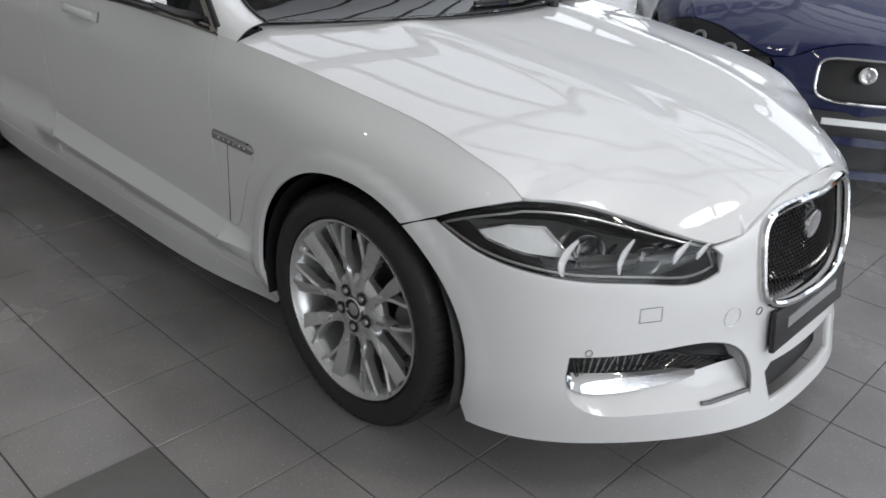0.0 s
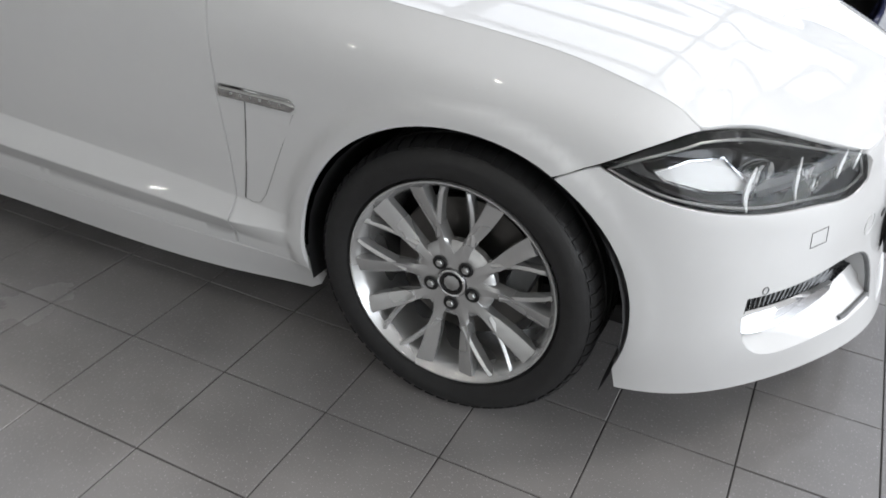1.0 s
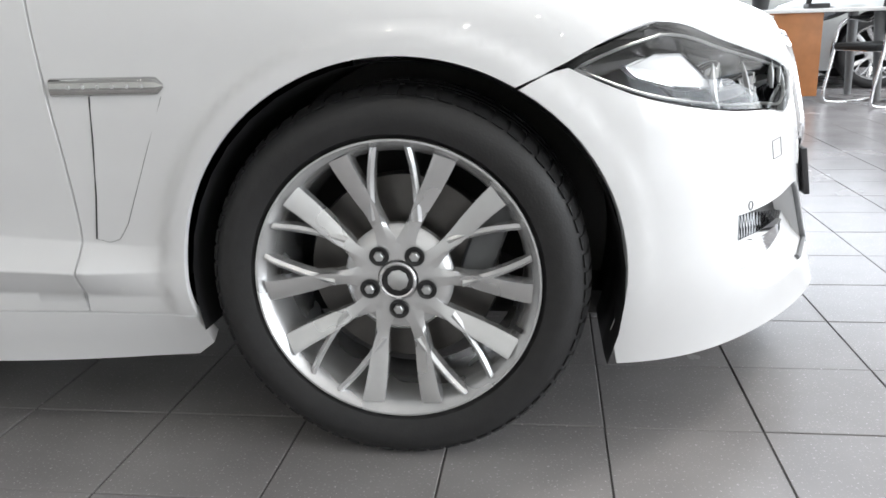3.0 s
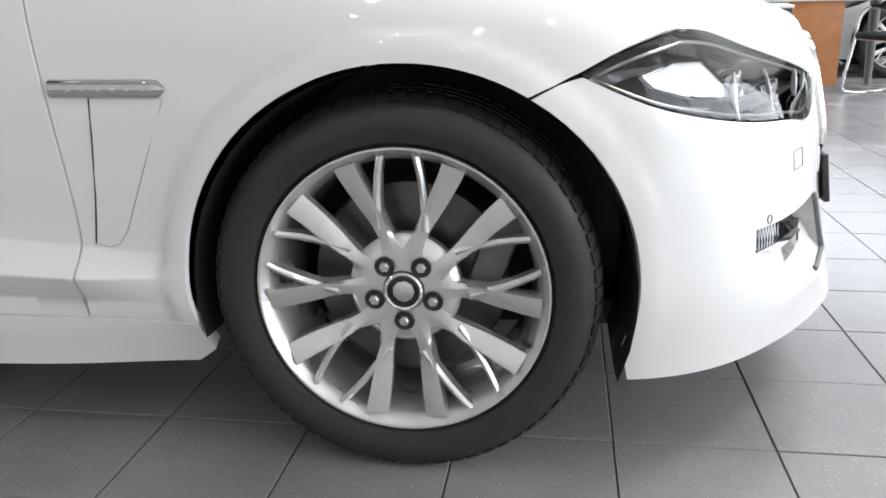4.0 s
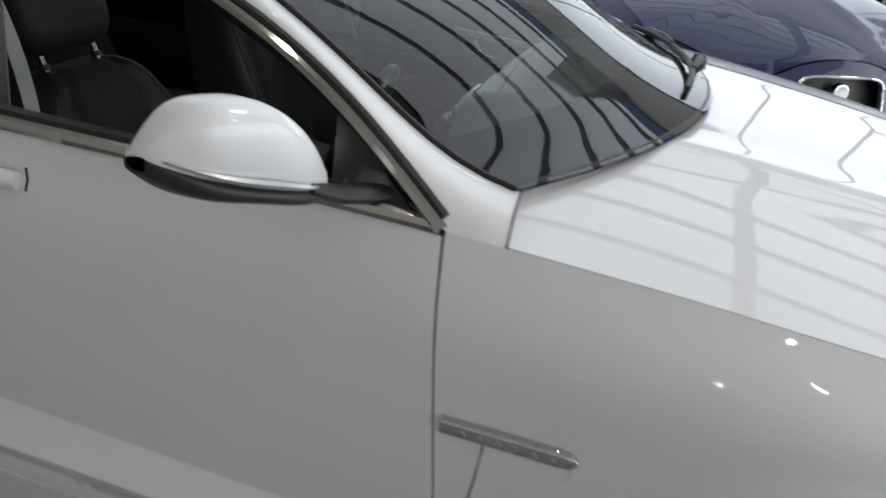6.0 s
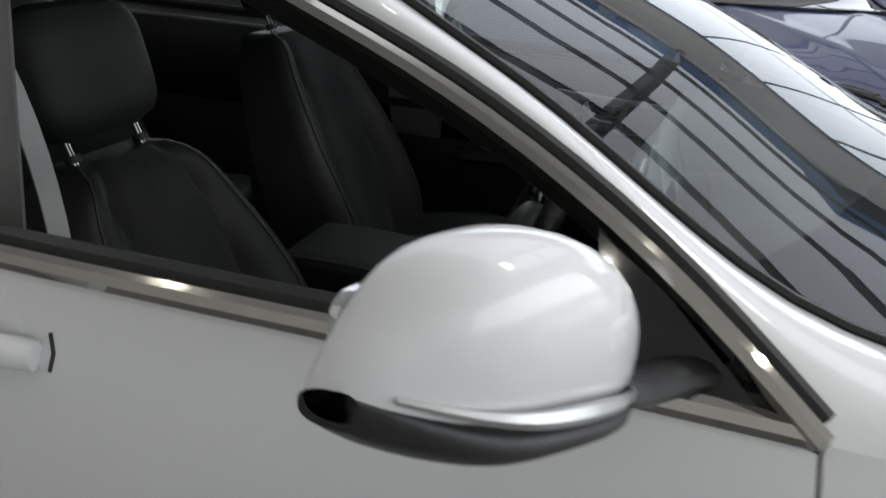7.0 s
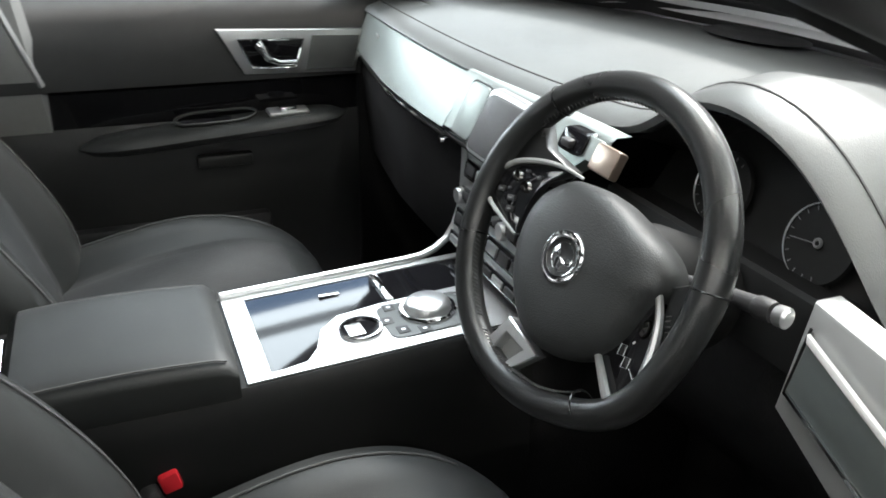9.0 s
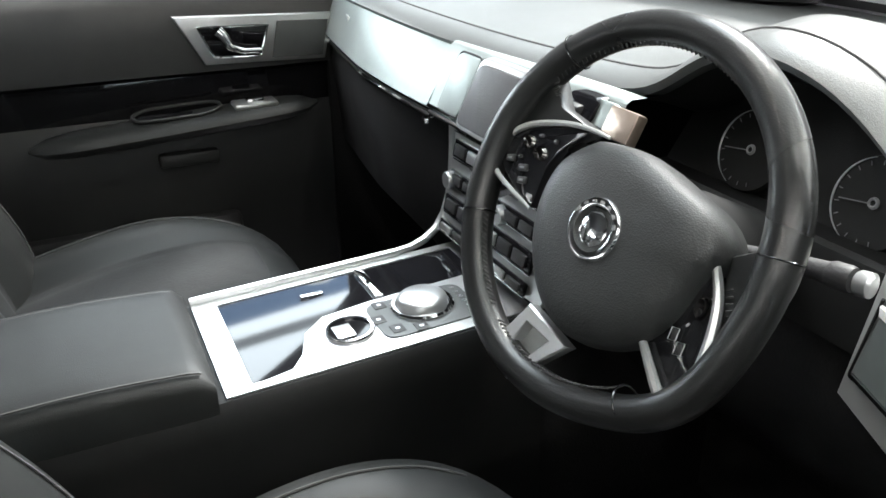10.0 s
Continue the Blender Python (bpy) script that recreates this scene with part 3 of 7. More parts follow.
# ---- wheel ----
def wheel_meshes():
    made = {}
    made["tyre"] = lathe([(0.249, 0.085), (0.262, 0.112), (0.285, 0.122), (0.308, 0.119), (0.323, 0.108), (0.332, 0.098), (0.337, 0.07), (0.337, 0.045), (0.329, 0.043), (0.329, 0.037), (0.338, 0.035), (0.338, 0.005), (0.33, 0.003), (0.33, -0.003), (0.338, -0.005), (0.338, -0.035), (0.329, -0.037), (0.329, -0.043), (0.337, -0.045), (0.337, -0.07), (0.332, -0.098), (0.308, -0.119), (0.285, -0.122), (0.262, -0.112), (0.249, -0.085)], 96)
    V, Fc = [], []
    for k in range(66):
        for sg in (1, -1):
            a0, a1 = 2 * math.pi * k / 66, 2 * math.pi * (k + 0.72) / 66
            q = []
            for a in (a0, a1):
                for r, y in ((0.3275, 0.1085), (0.3355, 0.096), (0.3395, 0.072), (0.3395, 0.05), (0.330, 0.05), (0.322, 0.1)):
                    sk = a + (0.35 - y * 3.2) * 0.06
                    q.append((r * math.cos(sk), sg * y, r * math.sin(sk)))
            b = len(V)
            V += q
            Fc += [(b + i, b + (i + 1) % 6, b + 6 + (i + 1) % 6, b + 6 + i) for i in range(6)] + [tuple(b + i for i in range(6))[::-1], tuple(b + 6 + i for i in range(6))]
    made["tread"] = (V, Fc)
    made["barrel"] = lathe([(0.254, 0.100), (0.2545, 0.108), (0.2535, 0.112), (0.250, 0.112), (0.246, 0.106), (0.240, 0.100), (0.231, 0.082), (0.226, 0.06), (0.222, 0.02), (0.218, -0.06), (0.24, -0.1), (0.252, -0.108), (0.254, -0.1)], 96)
    # spokes, as lofted bars on the concave face
    bm = None

    def face_y(r):
        return 0.088 + 0.020 * min(1.0, max(0.0, (r - 0.06) / 0.17)) ** 1.5

    def bar(angles, radii, widths, ridge, depth, drop):
        rows = []
        for a, r, w in zip(angles, radii, widths):
            c, s = math.cos(radians(a)), math.sin(radians(a))
            y = face_y(r)
            f = min(1.0, max(0.12, (r - 0.07) / 0.06))
            row = []
            for k, dy in ((-0.5, -depth), (-0.5, -drop * f), (ridge * f - 0.07, -0.0008), (ridge * f + 0.07, -0.0008), (0.5, -drop * f), (0.5, -depth)):
                t = k * w
                row.append(bm.verts.new((r * c - t * s, y + dy, r * s + t * c)))
            rows.append(row)
        for p, q in zip(rows, rows[1:]):
            for k in range(5):
                bm.faces.new((p[k], p[k + 1], q[k + 1], q[k]))
        bm.faces.new(rows[0][::-1])
        bm.faces.new(rows[-1])
    ba = 54
    for sg in (1, -1):
        n = 12
        bm = bmesh.new()
        rs = [0.042 + (0.238 - 0.042) * i / (n - 1) for i in range(n)]
        an = [ba + sg * (13.5 + 10.5 * max(0, 1 - (r - 0.055) / 0.183) ** 2) for r in rs]
        wd = [0.030 + 0.016 * max(0, (0.095 - r) / 0.05) - 0.004 * math.sin(math.pi * min(1, (r - 0.055) / 0.1)) + 0.012 * max(0, (r - 0.12) / 0.12) for r in rs]
        bar(an, rs, wd, sg * 0.38, 0.034, 0.013)
        made["spoke" + "ab"[sg < 0]] = bm
        bm = bmesh.new()
        rs = [0.115 + (0.240 - 0.115) * i / 9 for i in range(10)]
        an = [ba + sg * (15.5 + 13.5 * max(0, (r - 0.115) / 0.125) ** 0.8) for r in rs]
        bar(an, rs, [0.014 - 0.002 * i / 9 for i in range(10)], 0.0, 0.03, 0.006)
        made["branch" + "ab"[sg < 0]] = bm
    made["hub"] = lathe([(0.0, 0.083), (0.034, 0.083), (0.037, 0.0868), (0.066, 0.0872), (0.078, 0.0855), (0.09, 0.0805), (0.099, 0.07), (0.098, 0.05), (0.0, 0.05)], 60)
    return made


def build_wheel(parent, x, y, sg, rich=True):
    """One wheel with its tyre; sg is -1 on the car's right."""
    global WHEEL
    m = pose(x, y, 0.337) @ Matrix.Diagonal((1, sg, 1, 1))
    if WHEEL is None:
        WHEEL = {}
        src = wheel_meshes()
        for key, mat in (("tyre", RUBBER), ("tread", RUBBER), ("barrel", ALLOY), ("hub", ALLOY), ("spokea", ALLOY), ("spokeb", ALLOY), ("brancha", ALLOY), ("branchb", ALLOY)):
            o = part(key, src[key], mat)
            WHEEL[key] = o.data
            bpy.data.objects.remove(o)
    w = new("wheel", WHEEL["hub"])
    w.parent = parent
    w.matrix_basis = m
    tagged(w, "silver alloy wheel with paired flat spokes and thin side branches")
    for key, lab in (("tyre", "black low-profile tyre"), ("tread", "grooved tread blocks"), ("barrel", "polished rim")):
        o = new({"barrel": "rim", "tread": "tyre_tread"}.get(key, key), WHEEL[key])
        o.parent = w
        tagged(o, lab, kind="stuff" if key == "tread" else "")
    for g in range(5):
        for key in ("spokea", "spokeb", "brancha", "branchb"):
            o = new("spoke" if key[0] == "s" else "side_spoke", WHEEL[key])
            o.parent = w
            o.matrix_basis = pose(0, 0, 0, 0, -72 * g, 0)
    if not rich:
        return w
    part("brake_disc", lathe([(0.02, 0.01), (0.175, 0.01), (0.178, 0.004), (0.178, -0.016), (0.02, -0.016)], 64), DISC, w, "grey steel brake disc")
    hb = block((0.06, 0.09, 0.15), (0.155, 0.0, 0.06), 0.015, turn=(0, 20, 0))
    part("brake_caliper", hb, STEEL, w, "grey brake caliper")
    part("cap_ring", lathe([(0.0285, 0.088), (0.0285, 0.0935), (0.031, 0.0945), (0.034, 0.0925), (0.034, 0.086)], 40), CHROME, w, "chrome ring of the centre cap")
    part("centre_cap", lathe([(0.0, 0.0905), (0.028, 0.0905), (0.029, 0.088)], 36), GLOSSBLACK, w, "black centre cap")
    part("cap_emblem", lathe([(0.0, 0.0945), (0.012, 0.0935), (0.019, 0.0915), (0.0195, 0.09)], 9), SATIN, w, "plain silver shape on the centre cap")
    for g in range(5):
        a = radians(54 + 72 * g)
        c = (0.054 * math.cos(a), 0, 0.054 * math.sin(a))
        part("bolt_recess", lathe([(0.0, 0.0895), (0.0135, 0.0895), (0.0165, 0.0915), (0.018, 0.0905)], 24, centre=c), BLACKPLASTIC, w)
        part("wheel_bolt", lathe([(0.0, 0.0958), (0.0065, 0.0955), (0.0075, 0.0945), (0.009, 0.0945), (0.010, 0.0905)], 6, centre=c), SATIN, w)
    part("tyre_valve", tube([(0.205, 0.088, -0.085), (0.218, 0.099, -0.09)], 0.0045, 8), BLACKPLASTIC, w, "black tyre valve")
    return w


WHEEL = None


# ---- car exterior ----
def build_car(name, label, paint, m, rich=True):
    car = empty(name, m, label, "car")
    st = 0.03 if rich else 0.055
    # front bumper with its openings
    low = [(s, float(line_z[0](s))) for s in np.linspace(0, s_of(0.402), 26)]
    fa = [(s_of(x), z) for x, z in arch(ARCH_X, -21, 58.5, 16)]
    cut = smooth2([(s_of(0.218), 0.669), (s_of(0.255), 0.688), (s_of(0.295), 0.699)], 5)
    lamp_low = [(s + 0.0, z - 0.004) for s, z in LAMP_LOW_C[::-1]]
    nose = [(s, float(edge_z(s)) - 0.005) for s in np.linspace(LAMP_TOP[-1][0] - 0.004, 0.0, 14)]
    right = low + fa[1:] + cut[1:] + lamp_low + [(LAMP_LOW_C[0][0] - 0.004, 0.64)] + nose
    outline = [(-s, z) for s, z in right] + [(s, z) for s, z in right[::-1]][1:-1]
    gr = []
    for k in range(48):
        w = 2 * math.pi * k / 48
        c, s_ = math.cos(w), math.sin(w)
        gr.append((0.285 * (abs(c) ** 0.42) * np.sign(c) * (1 + 0.06 * s_), 0.592 + 0.128 * (abs(s_) ** 0.5) * np.sign(s_)))
    if not rich:
        gr = [(a * 0.8, 0.60 + (b - 0.592) * 0.76) for a, b in gr]
    fog = smooth2([(s_of(0.598, -0.74), 0.422), (s_of(0.72, -0.56), 0.424), (s_of(0.80, -0.40), 0.415), (s_of(0.835, -0.32), 0.375), (s_of(0.85, -0.28), 0.30), (s_of(0.852, -0.28), 0.245)], 24)
    fog += smooth2([(s_of(0.80, -0.40), 0.238), (s_of(0.70, -0.60), 0.255), (s_of(0.64, -0.70), 0.275), (s_of(0.605, -0.735), 0.32), (s_of(0.597, -0.745), 0.37)], 18)
    intake = [(-0.2, 0.2), (0.2, 0.2), (0.225, 0.29), (0.2, 0.31), (-0.2, 0.31), (-0.225, 0.29)]
    bumper = panel("front_bumper", outline, [gr, fog, [(-s, z) for s, z in fog], intake], body, paint, car, st * 0.75, 0.02, label="painted front bumper with deep side intakes")
    # grille
    wide = [(a * 1.0, b) for a, b in gr]
    rim = np.array([body(np.array([a]), np.array([b]))[0] for a, b in wide])
    bead(car, "grille_surround", [p + np.array([0.004, 0, 0]) for p in rim], 0.011 if rich else 0.007, CHROME, 8, True, label="polished chrome grille surround")
    part("grille_backing", sheet([(a * 1.03, 0.592 + (b - 0.592) * 1.05) for a, b in gr], [], lambda a, b: body(a, b) - np.array([0.06, 0, 0]), 0.05)[:2], BLACKPLASTIC, car)
    V, Fc = [], []
    if rich:
        for fam in (1, -1):
            for k in range(-38, 39):
                pts = []
                for t in np.linspace(-0.19, 0.19, 26):
                    a, b = k * 0.0165 + fam * t * 0.8, 0.592 + t
                    if inside(gr, [(a, b)])[0]:
                        pts.append(body(np.array([a]), np.array([b]))[0] - np.array([0.028 + 0.002 * fam, 0, 0]))
                if len(pts) > 1:
                    v, f = tube(pts, 0.0026, 4)
                    o = len(V)
                    V += v
                    Fc += [tuple(i + o for i in q) for q in f]
        part("grille_mesh", (V, Fc), GLOSSBLACK, car, "black woven wire grille mesh")
    em = pose(0.818, 0, 0.628, 90, 0, 90)
    part("grille_badge", lathe([(0.0, 0.008), (0.026, 0.006), (0.033, 0.008), (0.039, 0.006), (0.041, 0.0), (0.041, -0.02), (0.0, -0.02)], 36, axis="z"), CHROME, car, "round silver badge, plain shape", matrix=em)
    # plate and its plain bars
    pl = block((0.014, 0.47, 0.112), (0.866, 0.0, 0.405), 0.003, turn=(0, -8, 0))
    plate = part("number_plate", pl, PLATE, car, "dark dealer plate with pale bars")
    part("plate_bar", block((0.004, 0.33, 0.03), (0.8735, 0.0, 0.415), 0, turn=(0, -8, 0)), SATIN, plate)
    part("plate_bar", block((0.004, 0.2, 0.012), (0.8705, 0.0, 0.378), 0, turn=(0, -8, 0)), SATIN, plate)
    part("plate_holder", block((0.03, 0.44, 0.10), (0.845, 0, 0.405), 0.004), BLACKPLASTIC, car)
    part("lower_intake_grille", sheet([(a * 1.05, 0.255 + (b - 0.255) * 1.1) for a, b in intake], [], lambda a, b: body(a, b) - np.array([0.05, 0, 0]), 0.06)[:2], BLACKPLASTIC, car)
    if rich:
        for sg in (-1, 1):
            fi = np.array([body(np.array([sg * a]), np.array([b]))[0] for a, b in fog])
            cen = fi.mean(axis=0)
            inn = np.array([p * 0.9 + cen * 0.1 for p in fi]) + np.array([-0.05, -sg * 0.03, 0.0])
            inn[:, 2] = np.maximum(inn[:, 2], 0.322)
            # the hollow's walls keep the body colour, its floor slopes up
            part("intake_wall", grid([fi, fi * 0.6 + inn * 0.4 + np.array([-0.01, -sg * 0.008, 0.004]), inn], closed=True), paint, bumper, "painted hollow round the fog intake")
            mid_in = inn.mean(axis=0) + np.array([-0.012, -sg * 0.008, 0.008])
            part("intake_grille", ([*inn, mid_in], [(k, (k + 1) % len(inn), len(inn)) for k in range(len(inn))]), BLACKPLASTIC, bumper)
            fwd = np.array([0.008, sg * 0.004, 0])
            for k in range(22):
                t = k / 22
                a = inn[0] * (1 - t) + inn[22] * t
                for d in (-0.07, 0.07):
                    u = min(1.0, max(0.0, t + d))
                    b = inn[38] * (1 - u) + inn[26] * u
                    bead(bumper, "intake_bar", [a * 0.98 + b * 0.02 + fwd, a * 0.06 + b * 0.94 + fwd * (1.0 if d > 0 else 1.5)], 0.0022, GLOSSBLACK, 4)
            # bright blade along the hollow's lower edge
            up = np.array([0.004, sg * 0.003, 0.006])
            bl = []
            for k in range(25, 41):
                t = (k - 25) / 15
                w = 0.16 + 0.34 * t ** 0.8
                bl.append([inn[k] + up + np.array([0, 0, 0.010 + 0.012 * t]), inn[k] + up * 1.8 + np.array([0.006, sg * 0.004, 0.004]), inn[k] * (1 - 0.5 * w) + fi[k] * 0.5 * w + up * 1.7, inn[k] * (1 - w) + fi[k] * w + up * 0.8])
            part("fog_blade", grid(bl), CHROME, bumper, "chrome blade across the intake")
            bead(bumper, "intake_rim", [fi[k] * 0.86 + inn[k] * 0.14 for k in range(14, 26)], 0.006, STEEL, 8, label="grey rim at the end of the intake")
    # bonnet
    rear = curve3([(-0.556, -0.750), (-0.452, -0.57), (-0.345, -0.30), (-0.305, 0.0), (-0.345, 0.30), (-0.452, 0.57), (-0.556, 0.750)], 30)
    eds = [s for s in np.linspace(s_of(-0.53), 0.02, 70)]
    eg = body(np.array(eds), edge_z(np.array(eds)))
    left = [(p[0] - (0.003 if s < 0.35 else 0), abs(p[1]) - (0.004 if s > 0.35 else 0.0)) for p, s in zip(eg, eds)]
    bo = [(x, -y) for x, y in left] + [(x, y) for x, y in left[::-1]] + [tuple(q) for q in rear[::-1]]
    panel("bonnet", bo, [], bonnet, paint, car, st * 1.1, 0.02, label="smooth painted bonnet with two raised ridges")
    ledge_pts = []
    if rich:
        for x in np.arange(-0.41, -1.71, -0.011):
            zt, zb = crease(x)
            ledge_pts += [(s_of(x), zz) for zz in (zt + 0.003, zt - 0.003, zb + 0.003, zb - 0.003, zb - 0.046)]
    for sg in (-1, 1):
        R = lambda pts: [(sg * s, z) for s, z in pts]
        # front wing
        gap = [(-0.574, 0.279), (-0.566, 0.479), (-0.576, 0.626), (-0.597, 0.82), (-0.613, 0.95)]
        wing = [(s_of(x), z) for x, z in arch(ARCH_X, 59.5, 189.5, 34)]
        wing += side([(-0.374, 0.272)]) + side(smooth2(gap, 14))
        tops = [(s, float(edge_z(s))) for s in np.linspace(s_of(-0.613), s_of(0.455, -0.79), 24)]
        wing += tops + [(s + 0.004, z + 0.004) for s, z in LAMP_TOP_C[6::-1]]
        panel("front_wing", R(wing), [], body, paint, car, st * 0.55, 0.015, label="painted front wing with flared wheel arch", extra=R(ledge_pts))
        # sill
        sl = side([(-0.362, 0.205), (-0.374, 0.268), (-0.574, 0.274), (-2.47, 0.300), (-2.52, 0.25)]) + [(s, float(line_z[0](s)) + 0.003) for s in np.linspace(s_of(-2.47), s_of(-0.40), 30)]
        panel("sill", R(sl), [], body, paint, car, 0.05, 0.03, label="painted side sill")
        # doors
        g2 = [(x - 0.005, z) for x, z in smooth2(gap, 14)]
        bg = smooth2([(-1.705, 0.295), (-1.70, 0.55), (-1.715, 0.80), (-1.735, 0.975)], 8)
        dr = side(g2[::-1]) + side([(-0.579, 0.279), (-1.705, 0.293)]) + side(bg[1:]) + [(s, top_z(s) - 0.001) for s in np.linspace(s_of(-1.73), s_of(-0.62), 16)][1:-1]
        panel("front_door", R(dr), [], body, paint, car, st * 0.55, 0.03, label="painted front door with its window lowered", extra=R(ledge_pts))
        rb = arch(-2.909, 6, 60, 12, 0.375)
        rd = side([(x - 0.006, z) for x, z in bg[::-1]]) + side([(-1.711, 0.295), (-2.46, 0.305)]) + side([(x, z) for x, z in rb if z > 0.36][:]) + side(smooth2([(-2.72, 0.72), (-2.79, 0.84), (-2.80, 0.99)], 6))
        rd += [(s, top_z(s) - 0.001) for s in np.linspace(s_of(-2.78), s_of(-1.745), 14)]
        panel("rear_door", R(rd), [], body, paint, car, 0.06, 0.03, label="painted rear door")
        tail = [(s, float(line_z[0](s))) for s in np.linspace(s_of(-3.4), PLAN_S[-1] - 0.001, 10)] + [(s, top_z(s)) for s in np.linspace(PLAN_S[-1] - 0.001, s_of(-2.81), 16)]
        q = side(smooth2([(-2.806, 0.985), (-2.796, 0.84), (-2.726, 0.722)], 6)) + side(arch(-2.909, 60.5, 174, 24, 0.375)) + tail
        panel("rear_quarter", R(q), [], body, paint, car, 0.07, 0.02, label="painted rear quarter and tail")
        # belt and window frame trims
        belt = [tuple(v) for v in body(np.array([sg * s_of(x) for x in np.linspace(-0.625, -2.98, 40)]), np.array([top_z(s_of(x)) + 0.006 for x in np.linspace(-0.625, -2.98, 40)]))]
        bead(car, "belt_trim", [(x, y + sg * 0.002, z) for x, y, z in belt], 0.011, REFLECT_CHROME, 8, flat=1.1, label="chrome belt moulding, brown reflections put into its tint")
        bead(car, "belt_seal", [(x, y - sg * 0.02, z + 0.006) for x, y, z in belt], 0.014, SEAL, 8, label="black rubber window seal")
        rail = mirrored(RAIL, sg)
        bead(car, "window_trim", [(x, y + sg * 0.004, z) for x, y, z in rail], 0.0105, REFLECT_CHROME, 8, label="chrome window surround, brown reflections put into its tint")
        bead(car, "pillar_seal", [(x, y - sg * 0.007, z + 0.014) for x, y, z in rail], 0.0085, SEAL, 8, label="black seal over the window surround")
        # pillar and roof side between window frame and roof edge
        ra, ro = mirrored(RAIL, sg), mirrored(ROOF, sg)
        rows = []
        for t in np.linspace(0, 1, 7):
            rows.append([tuple(np.array(a) * (1 - t) + np.array(b) * t + np.array([0, sg * 0.016, 0.018]) * math.sin(math.pi * t)) for a, b in zip(ra, ro)])
        # its foot runs forward to the shut line at the bonnet
        xf = np.linspace(-0.531, -0.606, 6)
        foot = [tuple(v) for v in body(np.array([sg * s_of(x) for x in xf]), np.array([top_z(s_of(x)) - 0.001 for x in xf]))]
        head = np.array([-0.541, sg * 0.748, 0.993])
        shut = []
        for k in range(7):
            t = k / 6
            shut.append(np.array(foot[0]) * (1 - t) + head * t + np.array([0, sg * 0.007, 0.009]) * math.sin(math.pi * t))
            lead = foot if k == 0 else [tuple(shut[k] * (1 - c / 6) + np.array(rows[k][0]) * (c / 6)) for c in range(6)]
            rows[k] = lead + rows[k]
        part("roof_pillar", grid(rows), paint, car, "painted screen pillar and roof side")
        bead(car, "bonnet_shut_line", [tuple(q + np.array([0.003, 0, 0.0005])) for q in shut], 0.0014, SEAL, 6)
        # frame of the door window, thick and dark
        rows = [[(x, y - sg * a, z - b) for x, y, z in rail[2:]] for a, b in ((0.0, 0.002), (0.006, 0.014), (0.02, 0.022), (0.026, 0.034), (0.042, 0.043), (0.06, 0.047), (0.085, 0.044), (0.105, 0.03), (0.115, -0.015))]
        part("window_frame", grid(rows), SEAL, car, "black window frame and seal")
        # pillar between the doors
        pb, pt = np.array(belt[19]), np.array(rail[28])
        rows = []
        for t in np.linspace(0, 1, 8):
            c = pb * (1 - t) + pt * t + np.array([0, sg * 0.015, 0]) * math.sin(math.pi * t)
            rows.append([tuple(c + np.array([0.075 - 0.02 * t, -sg * 0.02, 0])), tuple(c + np.array([0.07 - 0.02 * t, 0, 0])), tuple(c + np.array([-0.05, 0, 0])), tuple(c + np.array([-0.06, -sg * 0.06, 0])), tuple(c + np.array([0.06, -sg * 0.075, 0]))])
        part("door_pillar", grid(rows, closed=True), SEAL, car, "black pillar between the doors")
        # side glass: behind the pillar, and in front only where it is wound up
        def pane(i0, i1, j0, j1, nm):
            bt, tp = belt[i0:i1], rail[j0:j1]
            bt = curve3(bt, 14)
            tp = curve3(tp, 14)
            rows = [[tuple(np.array(a) * (1 - t) + np.array(b) * t + np.array([0, sg * (0.02 * math.sin(math.pi * t) - 0.018), 0])) for a, b in zip(bt, tp)] for t in np.linspace(0, 1, 6)]
            g = part(nm, grid(rows), GLASS if rich else DARKGLASS, car, "tinted side window")
            g.visible_shadow = not rich
        pane(20, 39, 29, 57, "rear_side_window")
        if not rich or sg > 0:
            pane(3, 19, 5, 28, "front_side_window")
        # wheels and arch liners
        build_wheel(car, 0, sg * 0.787, sg, rich)
        build_wheel(car, -2.909, sg * 0.787, sg, rich)
        for x0 in (ARCH_X, -2.909):
            rows = []
            for y, r in ((0.90, 0.381), (0.86, 0.378), (0.72, 0.376), (0.50, 0.376)):
                rows.append([(x0 + r * math.cos(radians(a)), sg * y, ARCH_Z + r * math.sin(radians(a))) for a in range(-22, 203, 9)])
            rows.append([(x0 + 0.1 * math.cos(radians(a)), sg * 0.48, ARCH_Z + 0.1 * math.sin(radians(a))) for a in range(-22, 203, 9)])
            part("arch_liner", grid(rows), BLACKPLASTIC, car, "black wheel arch liner")
    # screens, roof, boot, underside
    k0 = int(np.argmin(np.abs(ROOF[:, 0] - HEADER_X)))
    k1 = int(np.argmin(np.abs(ROOF[:, 0] - REAR_X)))
    n = len(ROOF)
    fw = [0.235 * max(0.0, 1 - i / k0) ** 0.8 + 0.035 for i in range(k0 + 1)]
    cr = [0.018 + 0.03 * i / k0 for i in range(k0 + 1)]
    scr = part("windscreen", grid(across(ROOF[: k0 + 1], cr, fw)), GLASS if rich else DARKGLASS, car, "raked windscreen reflecting the skylight bars")
    scr.visible_shadow = not rich
    on_screen = lambda i, t, d: (ROOF[i][0] + fw[i] * (1 - t * t) + d * 0.5, ROOF[i][1] * t, ROOF[i][2] + cr[i] * (1 - t * t) + d)
